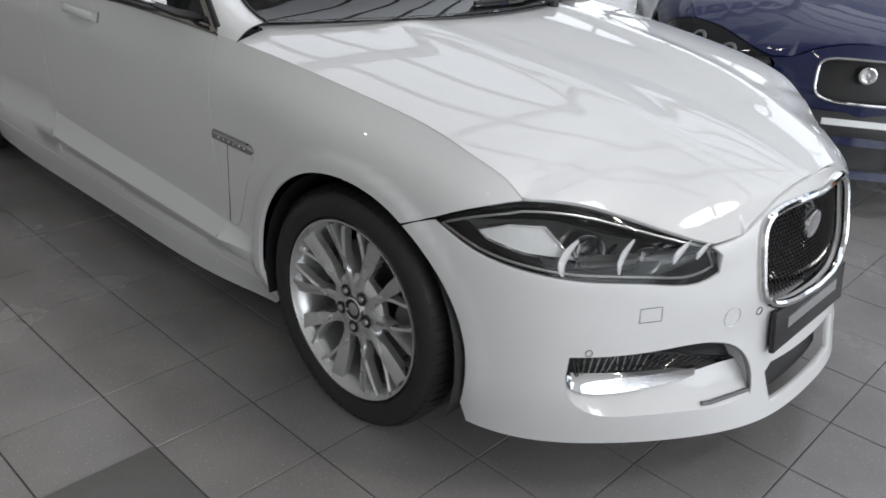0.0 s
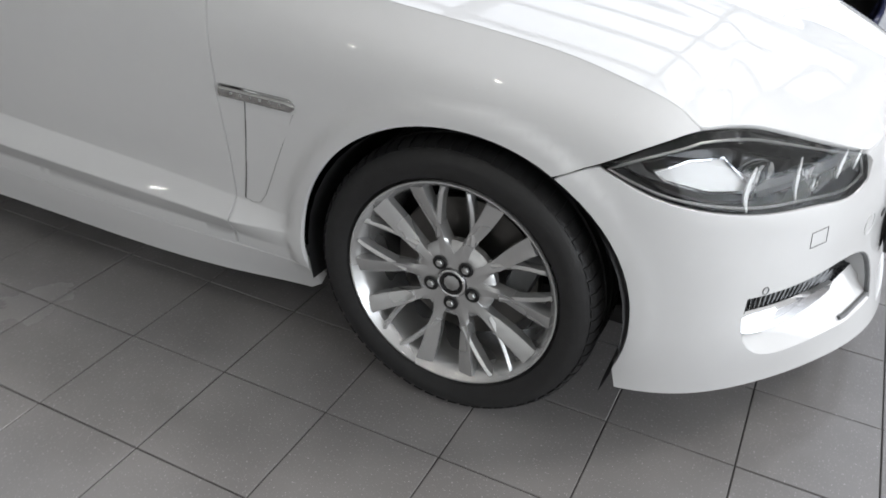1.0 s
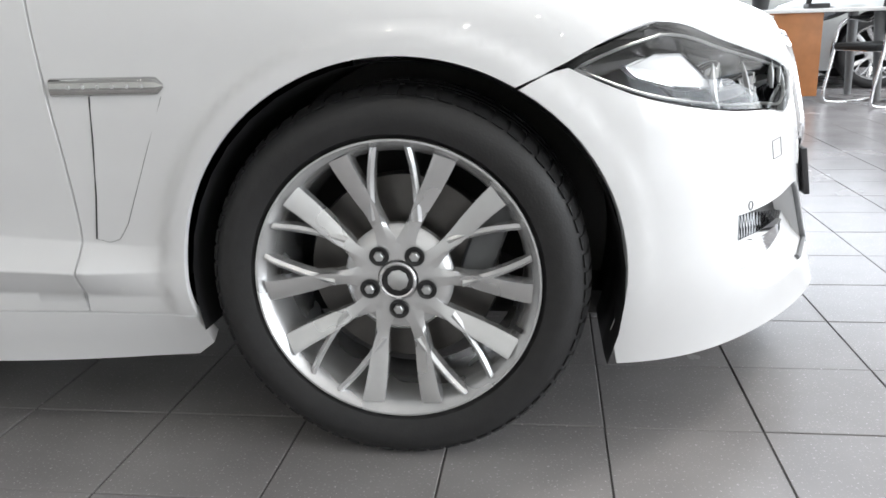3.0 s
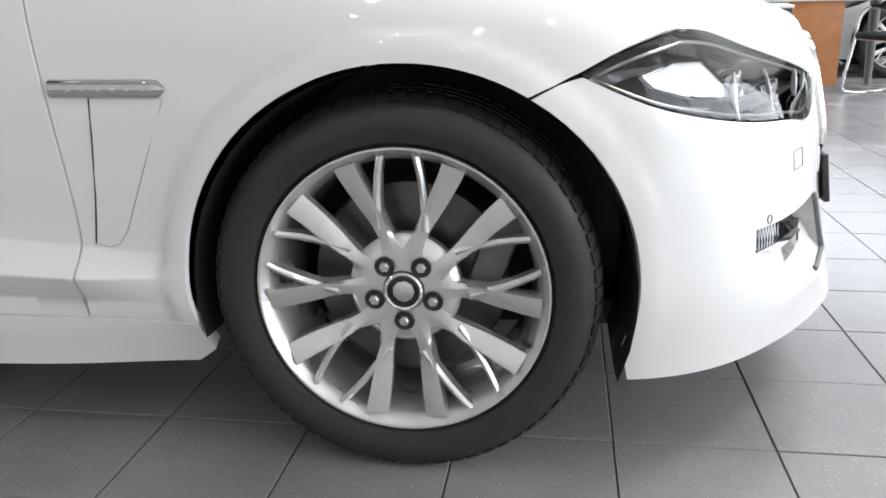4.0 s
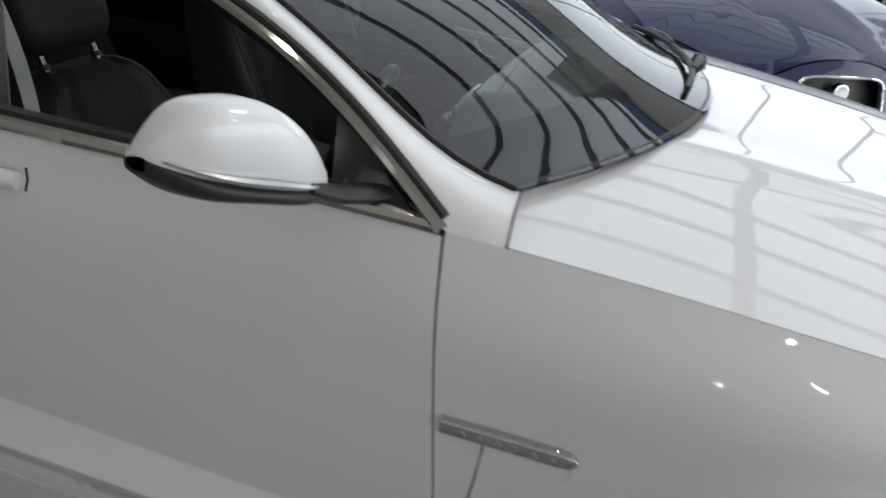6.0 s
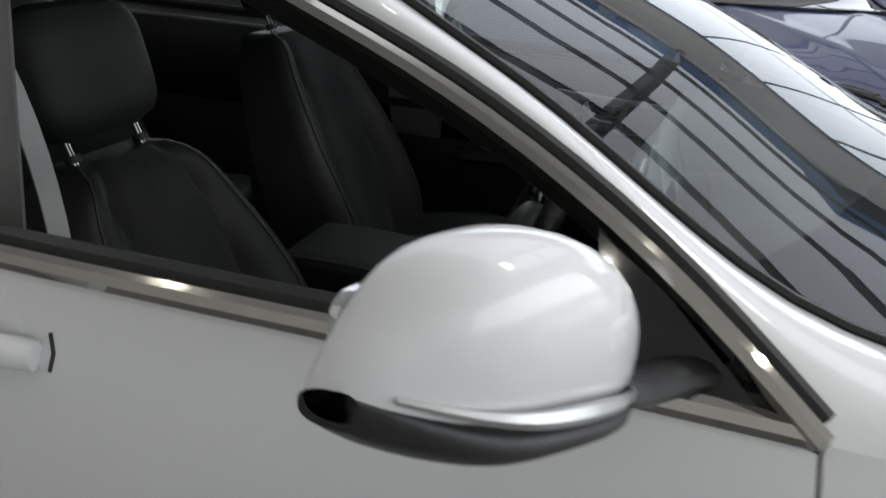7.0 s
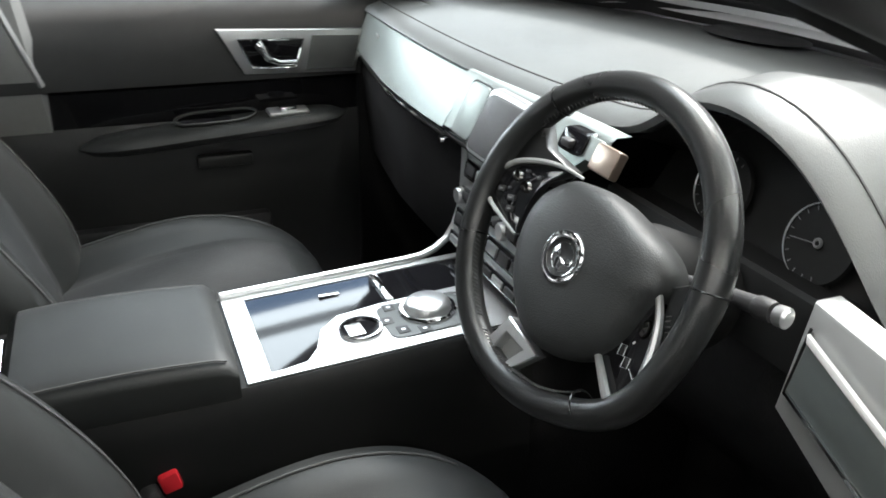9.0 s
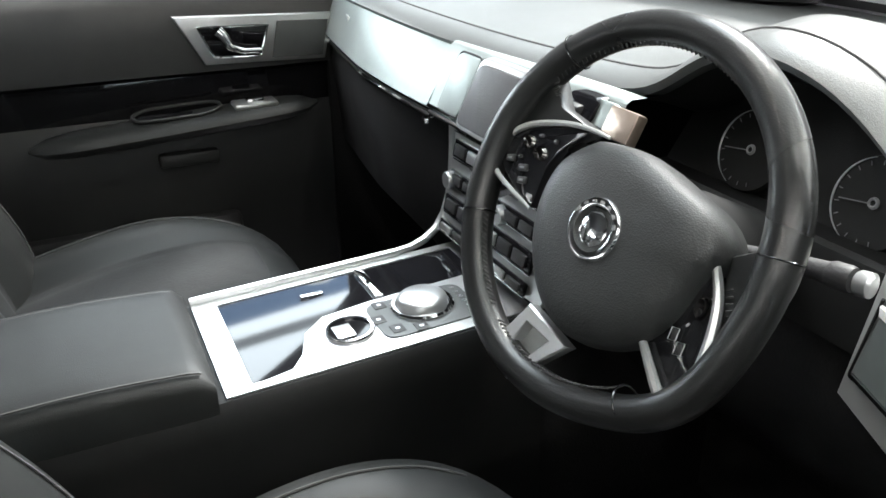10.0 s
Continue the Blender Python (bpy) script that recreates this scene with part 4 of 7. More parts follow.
    if rich:
        part("screen_border", grid([[on_screen(i, t, -0.004) for t in np.linspace(-1, 1, 33)] for i in range(0, 4)]), GLOSSBLACK, car, "black printed lower border of the windscreen")
        for t0, t1, tp in ((-0.12, 0.46, 0.0), (0.26, 0.84, 0.42)):
            blade = [on_screen(1, t, 0.009 + 0.004 * math.sin(math.pi * k / 13)) for k, t in enumerate(np.linspace(t0, t1, 14))]
            wp = bead(car, "wiper", blade, 0.0075, BLACKPLASTIC, 8, label="black wiper arm and blade")
            foot_, mid_ = on_screen(0, tp + 0.42, 0.008), on_screen(1, 0.5 * (t0 + t1) - 0.05, 0.016)
            arm_ = [tuple(np.array(foot_) * (1 - t) + np.array(mid_) * t + np.array([0.004, 0, 0.008]) * math.sin(math.pi * t)) for t in np.linspace(0, 1, 9)]
            part("arm", tube(arm_, [0.013, 0.012, 0.0105, 0.0095, 0.009, 0.0085, 0.008, 0.0075, 0.007], 8), BLACKPLASTIC, wp)
            part("pivot_cap", lathe([(0.0, 0.016), (0.014, 0.014), (0.019, 0.0), (0.02, -0.02)], 20, axis="z"), BLACKPLASTIC, wp, matrix=pose(*foot_))
    part("roof", grid(across(ROOF[k0 : k1 + 1], [0.048 - 0.004 * abs(i) / 20 for i in range(k1 - k0 + 1)], [0.035] + [0.035 * (1 - 2 * i / (k1 - k0)) for i in range(1, k1 - k0 + 1)])), paint, car, "painted roof")
    rs = part("rear_screen", grid(across(ROOF[k1:], [0.044] * (n - k1), [-0.035 - 0.1 * i / (n - k1) for i in range(n - k1)])), GLASS if rich else DARKGLASS, car, "tinted rear screen")
    rs.visible_shadow = not rich
    boot = []
    for t in np.linspace(0, 1, 10):
        x = -2.85 - 1.06 * t
        y = 0.835 - 0.12 * t ** 2 - 0.25 * max(0, t - 0.7)
        boot.append([(x - 0.06 * (1 - w * w), y * w, 1.0 + 0.045 * (1 - abs(w) ** 3) * (1 - 0.4 * t)) for w in np.linspace(-1, 1, 13)])
    part("boot_lid", grid(boot), paint, car, "painted boot lid")
    part("underbody", block((4.3, 1.25, 0.06), (-1.55, 0, 0.21), 0.02), BLACKPLASTIC, car)
    # scuttle and wipers
    w0 = [(p[0] + 0.012, p[1], float(bonnet(np.array([p[0]]), np.array([p[1]]))[0, 2]) - 0.012) for p in rear]
    w1 = [(ROOF[0][0] + fw[0] * (1 - (p[1] / 0.742) ** 2) - 0.03, p[1], 0.990 + cr[0] * (1 - (p[1] / 0.742) ** 2)) for p in rear]
    lip = [tuple(bonnet(np.array([p[0]]), np.array([p[1]]))[0]) for p in rear]
    part("bonnet_lip", grid([[(x, y, z) for x, y, z in lip], [(x - 0.012, y, z + 0.005) for x, y, z in lip], [(x - 0.022, y, z + 0.007) for x, y, z in lip], [(x - 0.023, y, z - 0.004) for x, y, z in lip]]), paint, car, "turned-up rear edge of the bonnet")
    part("scuttle", grid([w0, [(a[0] * 0.5 + b[0] * 0.5, a[1], a[2] - 0.02) for a, b in zip(w0, w1)], w1]), BLACKPLASTIC, car, "black scuttle below the windscreen")
    bead(car, "screen_seal", [(x + 0.004, y, z + 0.003) for x, y, z in [*[tuple(q) for q in mirrored(ROOF[:k0 + 1], -1)][::-1], *[(a[0] + 0.012, a[1], a[2] - 0.004) for a in w1], *[tuple(q) for q in ROOF[: k0 + 1]]]], 0.005, SEAL, 6, label="black windscreen edge seal")
    return car

# ---- showroom ----
X0, X1, Y0, Y1, H = -15.0, 11.0, -9.0, 13.0, 5.2


def slab(name, lo, hi, mat, label, bevel=0.0):
    size = [b - a for a, b in zip(lo, hi)]
    ob = part(name, block(size, [(a + b) / 2 for a, b in zip(lo, hi)], bevel), mat, None, label, smooth=False)
    return tagged(ob, kind="structure")


slab("ground", (-400, -400, -0.30), (400, 400, -0.21), FORECOURT, "pale paved forecourt outside the showroom")
floor = slab("floor", (X0, Y0, -0.2), (X1, Y1, -0.0035), GROUT, "dark grouted bed of the tiled showroom floor")
slab("wall_south", (X0, Y0 - 0.25, -0.2), (X1, Y0, H), WALLPAINT, "plain white showroom wall")
slab("wall_west", (X0 - 0.25, Y0, -0.2), (X0, Y1, H), WALLPAINT, "plain white showroom wall")


def facade(name, along, at, a0, a1, z0, z1, n, rails):
    """Glazed front: posts, rails and panes in a slim steel frame."""
    ob = empty(name, None, "tall glazed showroom front with dark steel posts", "window")
    tagged(ob, kind="structure")
    place = (lambda a, d, z: (at + d, a, z)) if along == "y" else (lambda a, d, z: (a, at + d, z))
    step = (a1 - a0) / n
    for k in range(n + 1):
        a = a0 + k * step
        c, s = place(a, 0, (z0 + z1) / 2), (0.12, 0.06, z1 - z0) if along == "y" else (0.06, 0.12, z1 - z0)
        part("post", block(s, c, 0.004), STEEL, ob, smooth=False)
    for z in rails:
        c, s = place((a0 + a1) / 2, 0, z), (0.10, a1 - a0, 0.06) if along == "y" else (a1 - a0, 0.10, 0.06)
        part("rail", block(s, c, 0.004), STEEL, ob, smooth=False)
    for k in range(n):
        a = a0 + (k + 0.5) * step
        s = (0.012, step - 0.07, z1 - z0) if along == "y" else (step - 0.07, 0.012, z1 - z0)
        g = part("pane", block(s, place(a, 0, (z0 + z1) / 2), 0), CLEAR, ob, smooth=False)
        g.visible_shadow = False
    return ob


facade("window_east", "y", X1 + 0.06, Y0, Y1, -0.1, H, 12, (0.0, 2.6, 5.1))
facade("window_north", "x", Y1 + 0.06, X0, X1, -0.1, H, 14, (0.0, 2.6, 5.1))

# ceiling with a long barred rooflight
LX0, LX1, LY0, LY1 = -9.0, 5.0, 0.8, 9.2
for nm, lo, hi in (("ceiling", (X0, Y0, H), (X1, LY0, H + 0.25)), ("ceiling", (X0, LY1, H), (X1, Y1, H + 0.25)), ("ceiling", (X0, LY0, H), (LX0, LY1, H + 0.25)), ("ceiling", (LX1, LY0, H), (X1, LY1, H + 0.25))):
    slab(nm, lo, hi, CEILPAINT, "white panelled showroom ceiling")
rooflight = empty("rooflight", None, "barred glass rooflight over the showroom", "window")
tagged(rooflight, kind="structure")
for k in range(8):
    y = LY0 + (LY1 - LY0) * k / 7
    part("glazing_bar", block((LX1 - LX0, 0.06, 0.12), ((LX0 + LX1) / 2, y, H + 0.2), 0.004), STEEL, rooflight, smooth=False)
for k in range(5):
    x = LX0 + (LX1 - LX0) * k / 4
    part("rafter", block((0.16, LY1 - LY0, 0.34), (x, (LY0 + LY1) / 2, H + 0.1), 0.006), STEEL, rooflight, smooth=False)
window_light("rooflight_daylight", LX1 - LX0, LY1 - LY0, pose((LX0 + LX1) / 2, (LY0 + LY1) / 2, H + 0.6), 850)
window_light("east_daylight", Y1 - Y0, H, look((X1 + 0.4, (Y0 + Y1) / 2, H / 2), (0, (Y0 + Y1) / 2, H / 2)), 2200)
window_light("north_daylight", X1 - X0, H, look(((X0 + X1) / 2, Y1 + 0.4, H / 2), ((X0 + X1) / 2, 0, H / 2)), 1500)

# ceiling spots
spot_mesh = None
for ix in range(7):
    for iy, y in enumerate((-6.5, -3.2, 0.1)):
        x = -9.0 + ix * 2.6 + 0.7 * (iy % 2)
        s = empty("ceiling_spot", pose(x, y, H), "small round recessed ceiling spot lamp", "ceiling lamp", "ceiling spots")
        if spot_mesh is None:
            ring = part("ring", lathe([(0.055, 0.0), (0.07, -0.012), (0.085, -0.004), (0.085, 0.01)], 24, axis="z"), SATIN, s)
            lens = part("lens", lathe([(0.0, -0.004), (0.05, -0.004), (0.055, 0.0)], 24, axis="z"), SPOT, s)
            spot_mesh = (ring.data, lens.data)
        else:
            for nm, me in zip(("ring", "lens"), spot_mesh):
                o = new(nm, me)
                o.parent = s

# ---- the cars ----
main_car = build_car("sedan", "white four-door saloon car with chrome trim and silver wheels", WHITE, pose(0, 0, 0))

# ---- cabin of the white car ----
def capped(data, n):
    v, f = data
    m = len(v)
    return v, list(f) + [tuple(range(n))[::-1], tuple(range(m - n, m))]


def superbox(cx, cy, hx, hy, p=4.0, n=28):
    out = []
    for k in range(n):
        w = 2 * math.pi * k / n
        c, s = math.cos(w), math.sin(w)
        out.append((cx + hx * abs(c) ** (2 / p) * math.copysign(1, c), cy + hy * abs(s) ** (2 / p) * math.copysign(1, s)))
    return out


def pad(name, frame_of, width, length, thick, mat, parent, bolster=0.05, label="", nx=25, ny=21, taper=0.1, lip=0.0, corner=0.35, wide=None, proud=None, nose=0.1, shell=0.0, split=lambda t: 0.56):
    """A cushion: frame_of(t, w, h) places a point at t along, w across, h out of the pad."""
    rows = []
    for i in range(nx):
        t = i / (nx - 1)
        row = []
        wd = width * (1 - taper * t * t) * (1 - corner * max(0, (t - 0.62) / 0.38) ** 2.4 - 0.06 * max(0, 0.1 - t) / 0.1)
        if wide is not None:
            wd = 2 * float(wide(t))
        bol = bolster * (1 - 0.25 * t) if proud is None else float(proud(t))
        for j in range(ny):
            w = -1 + 2 * j / (ny - 1)
            edge = max(0.0, (abs(w) - 0.76) / 0.24)
            side_ = 1 / (1 + math.exp(-(abs(w) - split(t) - 0.1) * 17))
            h = thick * 0.62 + bol * side_ - 0.012 * math.exp(-((abs(w) - split(t)) / 0.04) ** 2)
            h += 0.018 * math.sin(math.pi * min(1, t * 1.1)) * (1 - side_)
            end = max(0.0, (t - 1 + nose) / nose, (0.05 - t) / 0.05)
            h = h * math.sqrt(max(0.0, 1 - edge ** 2.2)) * math.sqrt(max(0.02, 1 - end ** 2.4)) + lip * max(0, t - 0.6)
            row.append(frame_of(t * length, w * wd / 2, h))
        rows.append(row)
    v, f = grid(rows)
    o = len(v)
    ring = [j for j in range(ny)] + [i * ny + ny - 1 for i in range(1, nx)] + [(nx - 1) * ny + j for j in range(ny - 2, -1, -1)] + [i * ny for i in range(nx - 2, 0, -1)]
    low = []
    for k in ring:
        t, j = divmod(k, ny)
        w = -1 + 2 * j / (ny - 1)
        half = width * 0.5 * (1 - taper * (t / (nx - 1)) ** 2) if wide is None else float(wide(t / (nx - 1)))
        u = t / (nx - 1)
        low.append(frame_of(u * length * (1 - shell * 0.15 * u), w * half * (0.9 - 0.12 * shell * u), -thick * 0.4 * (1 - 0.9 * shell * u ** 3)))
    v = list(v) + low
    m = len(ring)
    f = list(f) + [(ring[i], ring[(i + 1) % m], o + (i + 1) % m, o + i) for i in range(m)] + [tuple(range(o, o + m))]
    bm = bmesh.new()
    vs = [bm.verts.new(tuple(map(float, q))) for q in v]
    for q in f:
        bm.faces.new([vs[i] for i in q])
    ob = part(name, bm, mat, parent, label)
    return ob, rows


def seat(parent, x, y, name_label, cushion=0.50, recline=23.0, z0=0.405, back=0.66, aft=0.105, hh=0.045):
    """Front seat; x, y is the hip line's middle."""
    a = radians(recline)
    tilt = radians(9)
    cf = lambda t, w, h: (x + t * math.cos(tilt) - h * math.sin(tilt) - 0.02, y + w, z0 + t * math.sin(tilt) + h * math.cos(tilt))
    bf = lambda t, w, h: (x - t * math.sin(a) + h * math.cos(a) - aft, y + w, z0 + 0.025 + t * math.cos(a) + h * math.sin(a))
    cut_c = lambda t: 0.46
    cut_b = lambda t: 0.36 + 0.2 * t * t
    st, crow = pad("seat", cf, 0.51, cushion, 0.15, LEATHER, parent, 0.045, name_label, nx=31, ny=25, wide=cubic([0, 0.5, 0.75, 0.9, 1.0], [0.24, 0.255, 0.245, 0.205, 0.14]), proud=cubic([0, 0.3, 0.6, 0.85, 1.0], [0.04, 0.05, 0.045, 0.012, 0.0]), nose=0.32, split=cut_c)
    bk, brow = pad("backrest", bf, 0.53, back, 0.16, LEATHER, st, 0.055, "leather backrest with suede middle", nx=31, ny=25, wide=cubic([0, 0.15, 0.35, 0.55, 0.75, 0.88, 1.0], [0.235, 0.262, 0.275, 0.262, 0.222, 0.182, 0.115]), proud=cubic([0, 0.15, 0.32, 0.55, 0.8, 1.0], [0.035, 0.06, 0.06, 0.04, 0.014, 0.0]), nose=0.14, shell=1.0, split=cut_b)
    # suede middles lie just above the leather
    for rows, nm, i0, i1, cut in ((crow, "seat_insert", 1, 27, cut_c), (brow, "backrest_insert", 1, 30, cut_b)):
        up = np.array([0, 0, 0.0022]) if nm == "seat_insert" else np.array([0.0022, 0, 0.001])
        mid = []
        for i in range(i0, i1):
            r, w = np.array(rows[i]), np.linspace(-1, 1, 21)
            at = 12 + 12 * w * cut(i / 30)
            k = np.clip(at.astype(int), 0, 23)
            p = r[k] * (1 - (at - k))[:, None] + r[k + 1] * (at - k)[:, None]
            mid.append([tuple(q + up * (1 - 0.8 * abs(a) ** 8)) for q, a in zip(p, w)])
        part(nm, grid(mid), SUEDE, st, "charcoal suede insert")
        for j in (3, 21):
            part("seam", tube([tuple(np.array(r[j]) + up * 0.5) for r in rows[i0:i1]], 0.0016, 5), THREAD, st, "pale stitched seam")
    # headrest on two posts
    for w in (-0.08, 0.08):
        part("headrest_post", tube([bf(back + -0.060, w, hh), bf(back + 0.060, w, hh)], 0.0055, 10), CHROME, st, "chrome headrest post")
        part("post_collar", tube([bf(back + -0.008, w, hh), bf(back + 0.004, w, hh)], 0.013, 12), BLACKPLASTIC, st)
    sec = []
    for t in np.linspace(0, 1, 14):
        e = math.sqrt(max(0.0, 1 - (2 * t - 1) ** 4))
        sec.append([bf(back + 0.022 + 0.20 * t, q[0], q[1] + 0.02 * t) for q in superbox(0, hh, 0.135 * (0.6 + 0.4 * e), 0.055 * (0.25 + 0.75 * e), 3.2, 28)])
    part("headrest", capped(grid(sec, closed=True), 28), LEATHER, st, "black leather headrest")
    # rails and plastic shell under the cushion
    part("seat_base", block((cushion * 0.86, 0.44, 0.14), (x + cushion * 0.45, y, 0.32), 0.03), BLACKPLASTIC, st, "black plastic seat base")
    return st


def cabin(car):
    # shell: floor, bulkhead, sills, headliner
    part("cabin_floor", block((2.3, 1.5, 0.03), (-1.6, 0, 0.262), 0.005), FOOTWELL_SHADE, car, "shade-darkened black carpet")
    part("bulkhead", block((0.04, 1.56, 0.66), (-0.50, 0, 0.58), 0.01), FOOTWELL_SHADE, car)
    part("rear_bulkhead", block((0.05, 1.4, 0.7), (-2.78, 0, 0.62), 0.01), SOFTTRIM, car)
    k0 = int(np.argmin(np.abs(ROOF[:, 0] - HEADER_X)))
    hl = [[(x, y * w, z - 0.03 + 0.04 * (1 - w * w)) for w in np.linspace(-1, 1, 13)] for x, y, z in ROOF[k0:50]]
    part("headliner", grid(hl), BLUELEATHER, car, "grey cloth headliner")
    for sg in (-1, 1):
        rows = [[(x, sg * (y - 0.105), z - 0.047) for x, y, z in RAIL[2:50]], [(x, sg * (y - 0.125), z - 0.01) for x, y, z in RAIL[2:50]], [(x, sg * (y - 0.02), z - 0.028) for x, y, z in ROOF[2:50]]]
        part("pillar_trim", grid(rows), SOFTTRIM, car, "dark pillar and roof edge trim")
    # doors' inner trims
    for sg in (-1, 1):
        Y = lambda v: sg * v
        top = [[(x, Y(yy), z) for x in np.linspace(-0.66, -1.66, 24)] for yy, z in ((0.862, 0.958), (0.845, 0.966), (0.80, 0.945), (0.775, 0.915), (0.765, 0.86), (0.765, 0.79))]
        part("door_trim_upper", grid(top), SOFTTRIM, car, "black stitched upper door trim")
        mid = [[(x, Y(yy), z) for x in np.linspace(-0.66, -1.66, 24)] for yy, z in ((0.765, 0.79), (0.785, 0.78), (0.785, 0.705))]
        part("door_inlay", grid(mid), PIANO, car, "gloss black door inlay")
        low = [[(x, Y(yy), z) for x in np.linspace(-0.66, -1.66, 24)] for yy, z in ((0.785, 0.71), (0.775, 0.68), (0.775, 0.52), (0.79, 0.40), (0.80, 0.30))]
        part("door_trim_lower", grid(low), SOFTTRIM, car, "black lower door trim")
        arm = []
        for x in np.linspace(-0.83, -1.37, 20):
            t = (x + 0.83) / -0.54
            e = math.sqrt(max(0.03, 1 - abs(2 * t - 1) ** 6))
            arm.append([(x, Y(0.735 + 0.055 * math.cos(w) * e * -1), 0.716 + 0.022 * math.sin(w) * e - 0.034 * t) for w in np.linspace(0, 2 * math.pi, 14, endpoint=False)])
        ar = part("door_armrest", capped(grid(arm, closed=True), 14), LEATHER, car, "black leather door armrest")
        part("switch_plate", block((0.085, 0.05, 0.012), (-0.958, Y(0.725), 0.728), 0.004), SATIN, ar, "satin metal switch plate")
        part("window_switch", block((0.035, 0.02, 0.012), (-0.958, Y(0.722), 0.735), 0.004), CHROME, ar)
        part("pull_cup", block((0.15, 0.04, 0.02), (-1.105, Y(0.735), 0.712), 0.008), PIANO, ar, "dark pull recess in the armrest")
        bead(ar, "cup_rim", [(-1.105 + 0.082 * math.copysign(abs(math.cos(w)) ** 0.5, math.cos(w)), Y(0.733 + 0.024 * math.sin(w)), 0.727 + 0.05 * math.cos(w) * 0.1 + 0.006 * math.sin(w)) for w in np.linspace(0, 2 * math.pi, 32, endpoint=False)], 0.0035, SOFTTRIM, 8, True, label="raised rim of the pull recess")
        part("door_pocket", block((0.5, 0.035, 0.16), (-1.25, Y(0.765), 0.42), 0.015), BLACKPLASTIC, car, "black plastic door pocket")
        part("pocket_pull", block((0.115, 0.026, 0.026), (-1.092, Y(0.752), 0.628), 0.006), SOFTTRIM, car)
        # handle plate with lever, on the upper trim
        hp = prism([(-1.088, 0.897), (-0.778, 0.886), (-0.80, 0.798), (-1.036, 0.804)], lambda a, b, c: (a, Y(0.768 - c), b), 0.014, 0.003)
        pl = part("handle_plate", hp, SATIN, car, "satin aluminium door handle plate")
        part("handle_recess", prism([(-1.047, 0.876), (-0.912, 0.872), (-0.930, 0.816), (-1.020, 0.818)], lambda a, b, c: (a, Y(0.7535 - c), b), 0.003, 0.001), PIANO, pl, "dark recess behind the lever")
        bead(pl, "recess_ring", [(a, Y(0.7505), b) for a, b in resample([(-1.047, 0.876), (-0.912, 0.872), (-0.930, 0.816), (-1.020, 0.818)], 0.02)], 0.0022, CHROME, 6, True)
        bead(pl, "door_lever", [(-1.010, Y(0.742), 0.868), (-1.000, Y(0.738), 0.858), (-0.990, Y(0.736), 0.838), (-0.968, Y(0.736), 0.829), (-0.932, Y(0.738), 0.827)], [0.011, 0.010, 0.008, 0.0065, 0.006], CHROME, 10, label="chrome door lever")
        part("speaker_panel", prism([(-0.893, 0.878), (-0.790, 0.874), (-0.806, 0.806), (-0.908, 0.808)], lambda a, b, c: (a, Y(0.7535 - c), b), 0.0025, 0.001), BLUELEATHER, pl)
        rr = [[(x, Y(yy - 0.04 * max(0.0, (-2.3 - x) / 0.45)), z) for x in np.linspace(-1.60, -2.76, 20)] for yy, z in ((0.875, 0.972), (0.84, 0.978), (0.80, 0.955), (0.785, 0.90), (0.785, 0.74), (0.80, 0.72), (0.79, 0.70), (0.79, 0.30))]
        part("rear_door_trim", grid(rr), SOFTTRIM, car, "black rear door trim")
        bead(car, "rear_sill_strip", [(x, Y(0.80 - 0.04 * max(0.0, (-2.3 - x) / 0.45)), 0.962) for x in np.linspace(-1.62, -2.7, 12)], 0.004, SATIN, 6, label="bright strip along the rear window sill")
        # pillar trim with its belt guide
        rows = []
        for t in np.linspace(0, 1, 8):
            z = 0.70 + 0.56 * t
            yy = 0.785 - 0.10 * t
            rows.append([(-1.40 - 0.06 * t, Y(yy + 0.02), z), (-1.415 - 0.06 * t, Y(yy), z), (-1.56 - 0.05 * t, Y(yy), z), (-1.575 - 0.05 * t, Y(yy + 0.03), z)])
        part("pillar_cover", grid(rows), PILLARGREY, car, "grey pillar cover")
    bead(car, "pillar_edge", [(-1.478, 0.708, 1.0), (-1.45, 0.72, 0.91), (-1.416, 0.733, 0.81)], 0.006, SATIN, 6, label="bright edge of the pillar cover")
    # driver's belt
    bw = [(-1.60, -0.655, 1.21), (-1.52, -0.662, 1.08), (-1.475, -0.668, 0.955), (-1.45, -0.675, 0.80), (-1.42, -0.69, 0.55)]
    bl = curve3(bw, 18)
    part("seat_belt", thicken(grid([[tuple(q + np.array([-0.004, 0.021, 0])) for q in bl], [tuple(q) for q in bl], [tuple(q - np.array([-0.004, 0.021, 0])) for q in bl]]), 0.0018), WEBBING, car, "pale grey seat belt hanging by the pillar")
    # seats
    seat(car, -1.335, -0.385, "driver's black leather and suede seat", 0.47, z0=0.375, back=0.55)
    seat(car, -1.435, 0.395, "passenger's black leather and suede seat", 0.50, z0=0.39, back=0.65, aft=0.07, hh=0.06)
    part("buckle", block((0.022, 0.05, 0.10), (-1.31, -0.128, 0.485), 0.006, turn=(0, -15, 0)), BLACKPLASTIC, car, "black belt buckle")
    part("buckle_button", block((0.024, 0.036, 0.026), (-1.297, -0.126, 0.534), 0.004, turn=(0, -15, 0)), RED, car, "red buckle release button")
    rb = lambda t, w, h: (-2.28 + t, w, 0.43 + 0.12 * t + h)
    pad("rear_bench", rb, 1.3, 0.5, 0.16, LEATHER, car, 0.02, "black leather rear bench", taper=0.0)
    rb2 = lambda t, w, h: (-2.3 - t * 0.42 + h, w, 0.5 + t * 0.9 + h * 0.4)
    pad("rear_backrest", rb2, 1.3, 0.58, 0.15, LEATHER, car, 0.02, "black leather rear backrest", taper=0.05)
    # dashboard: loft across the car
    dash_rows, face_rows = [], []
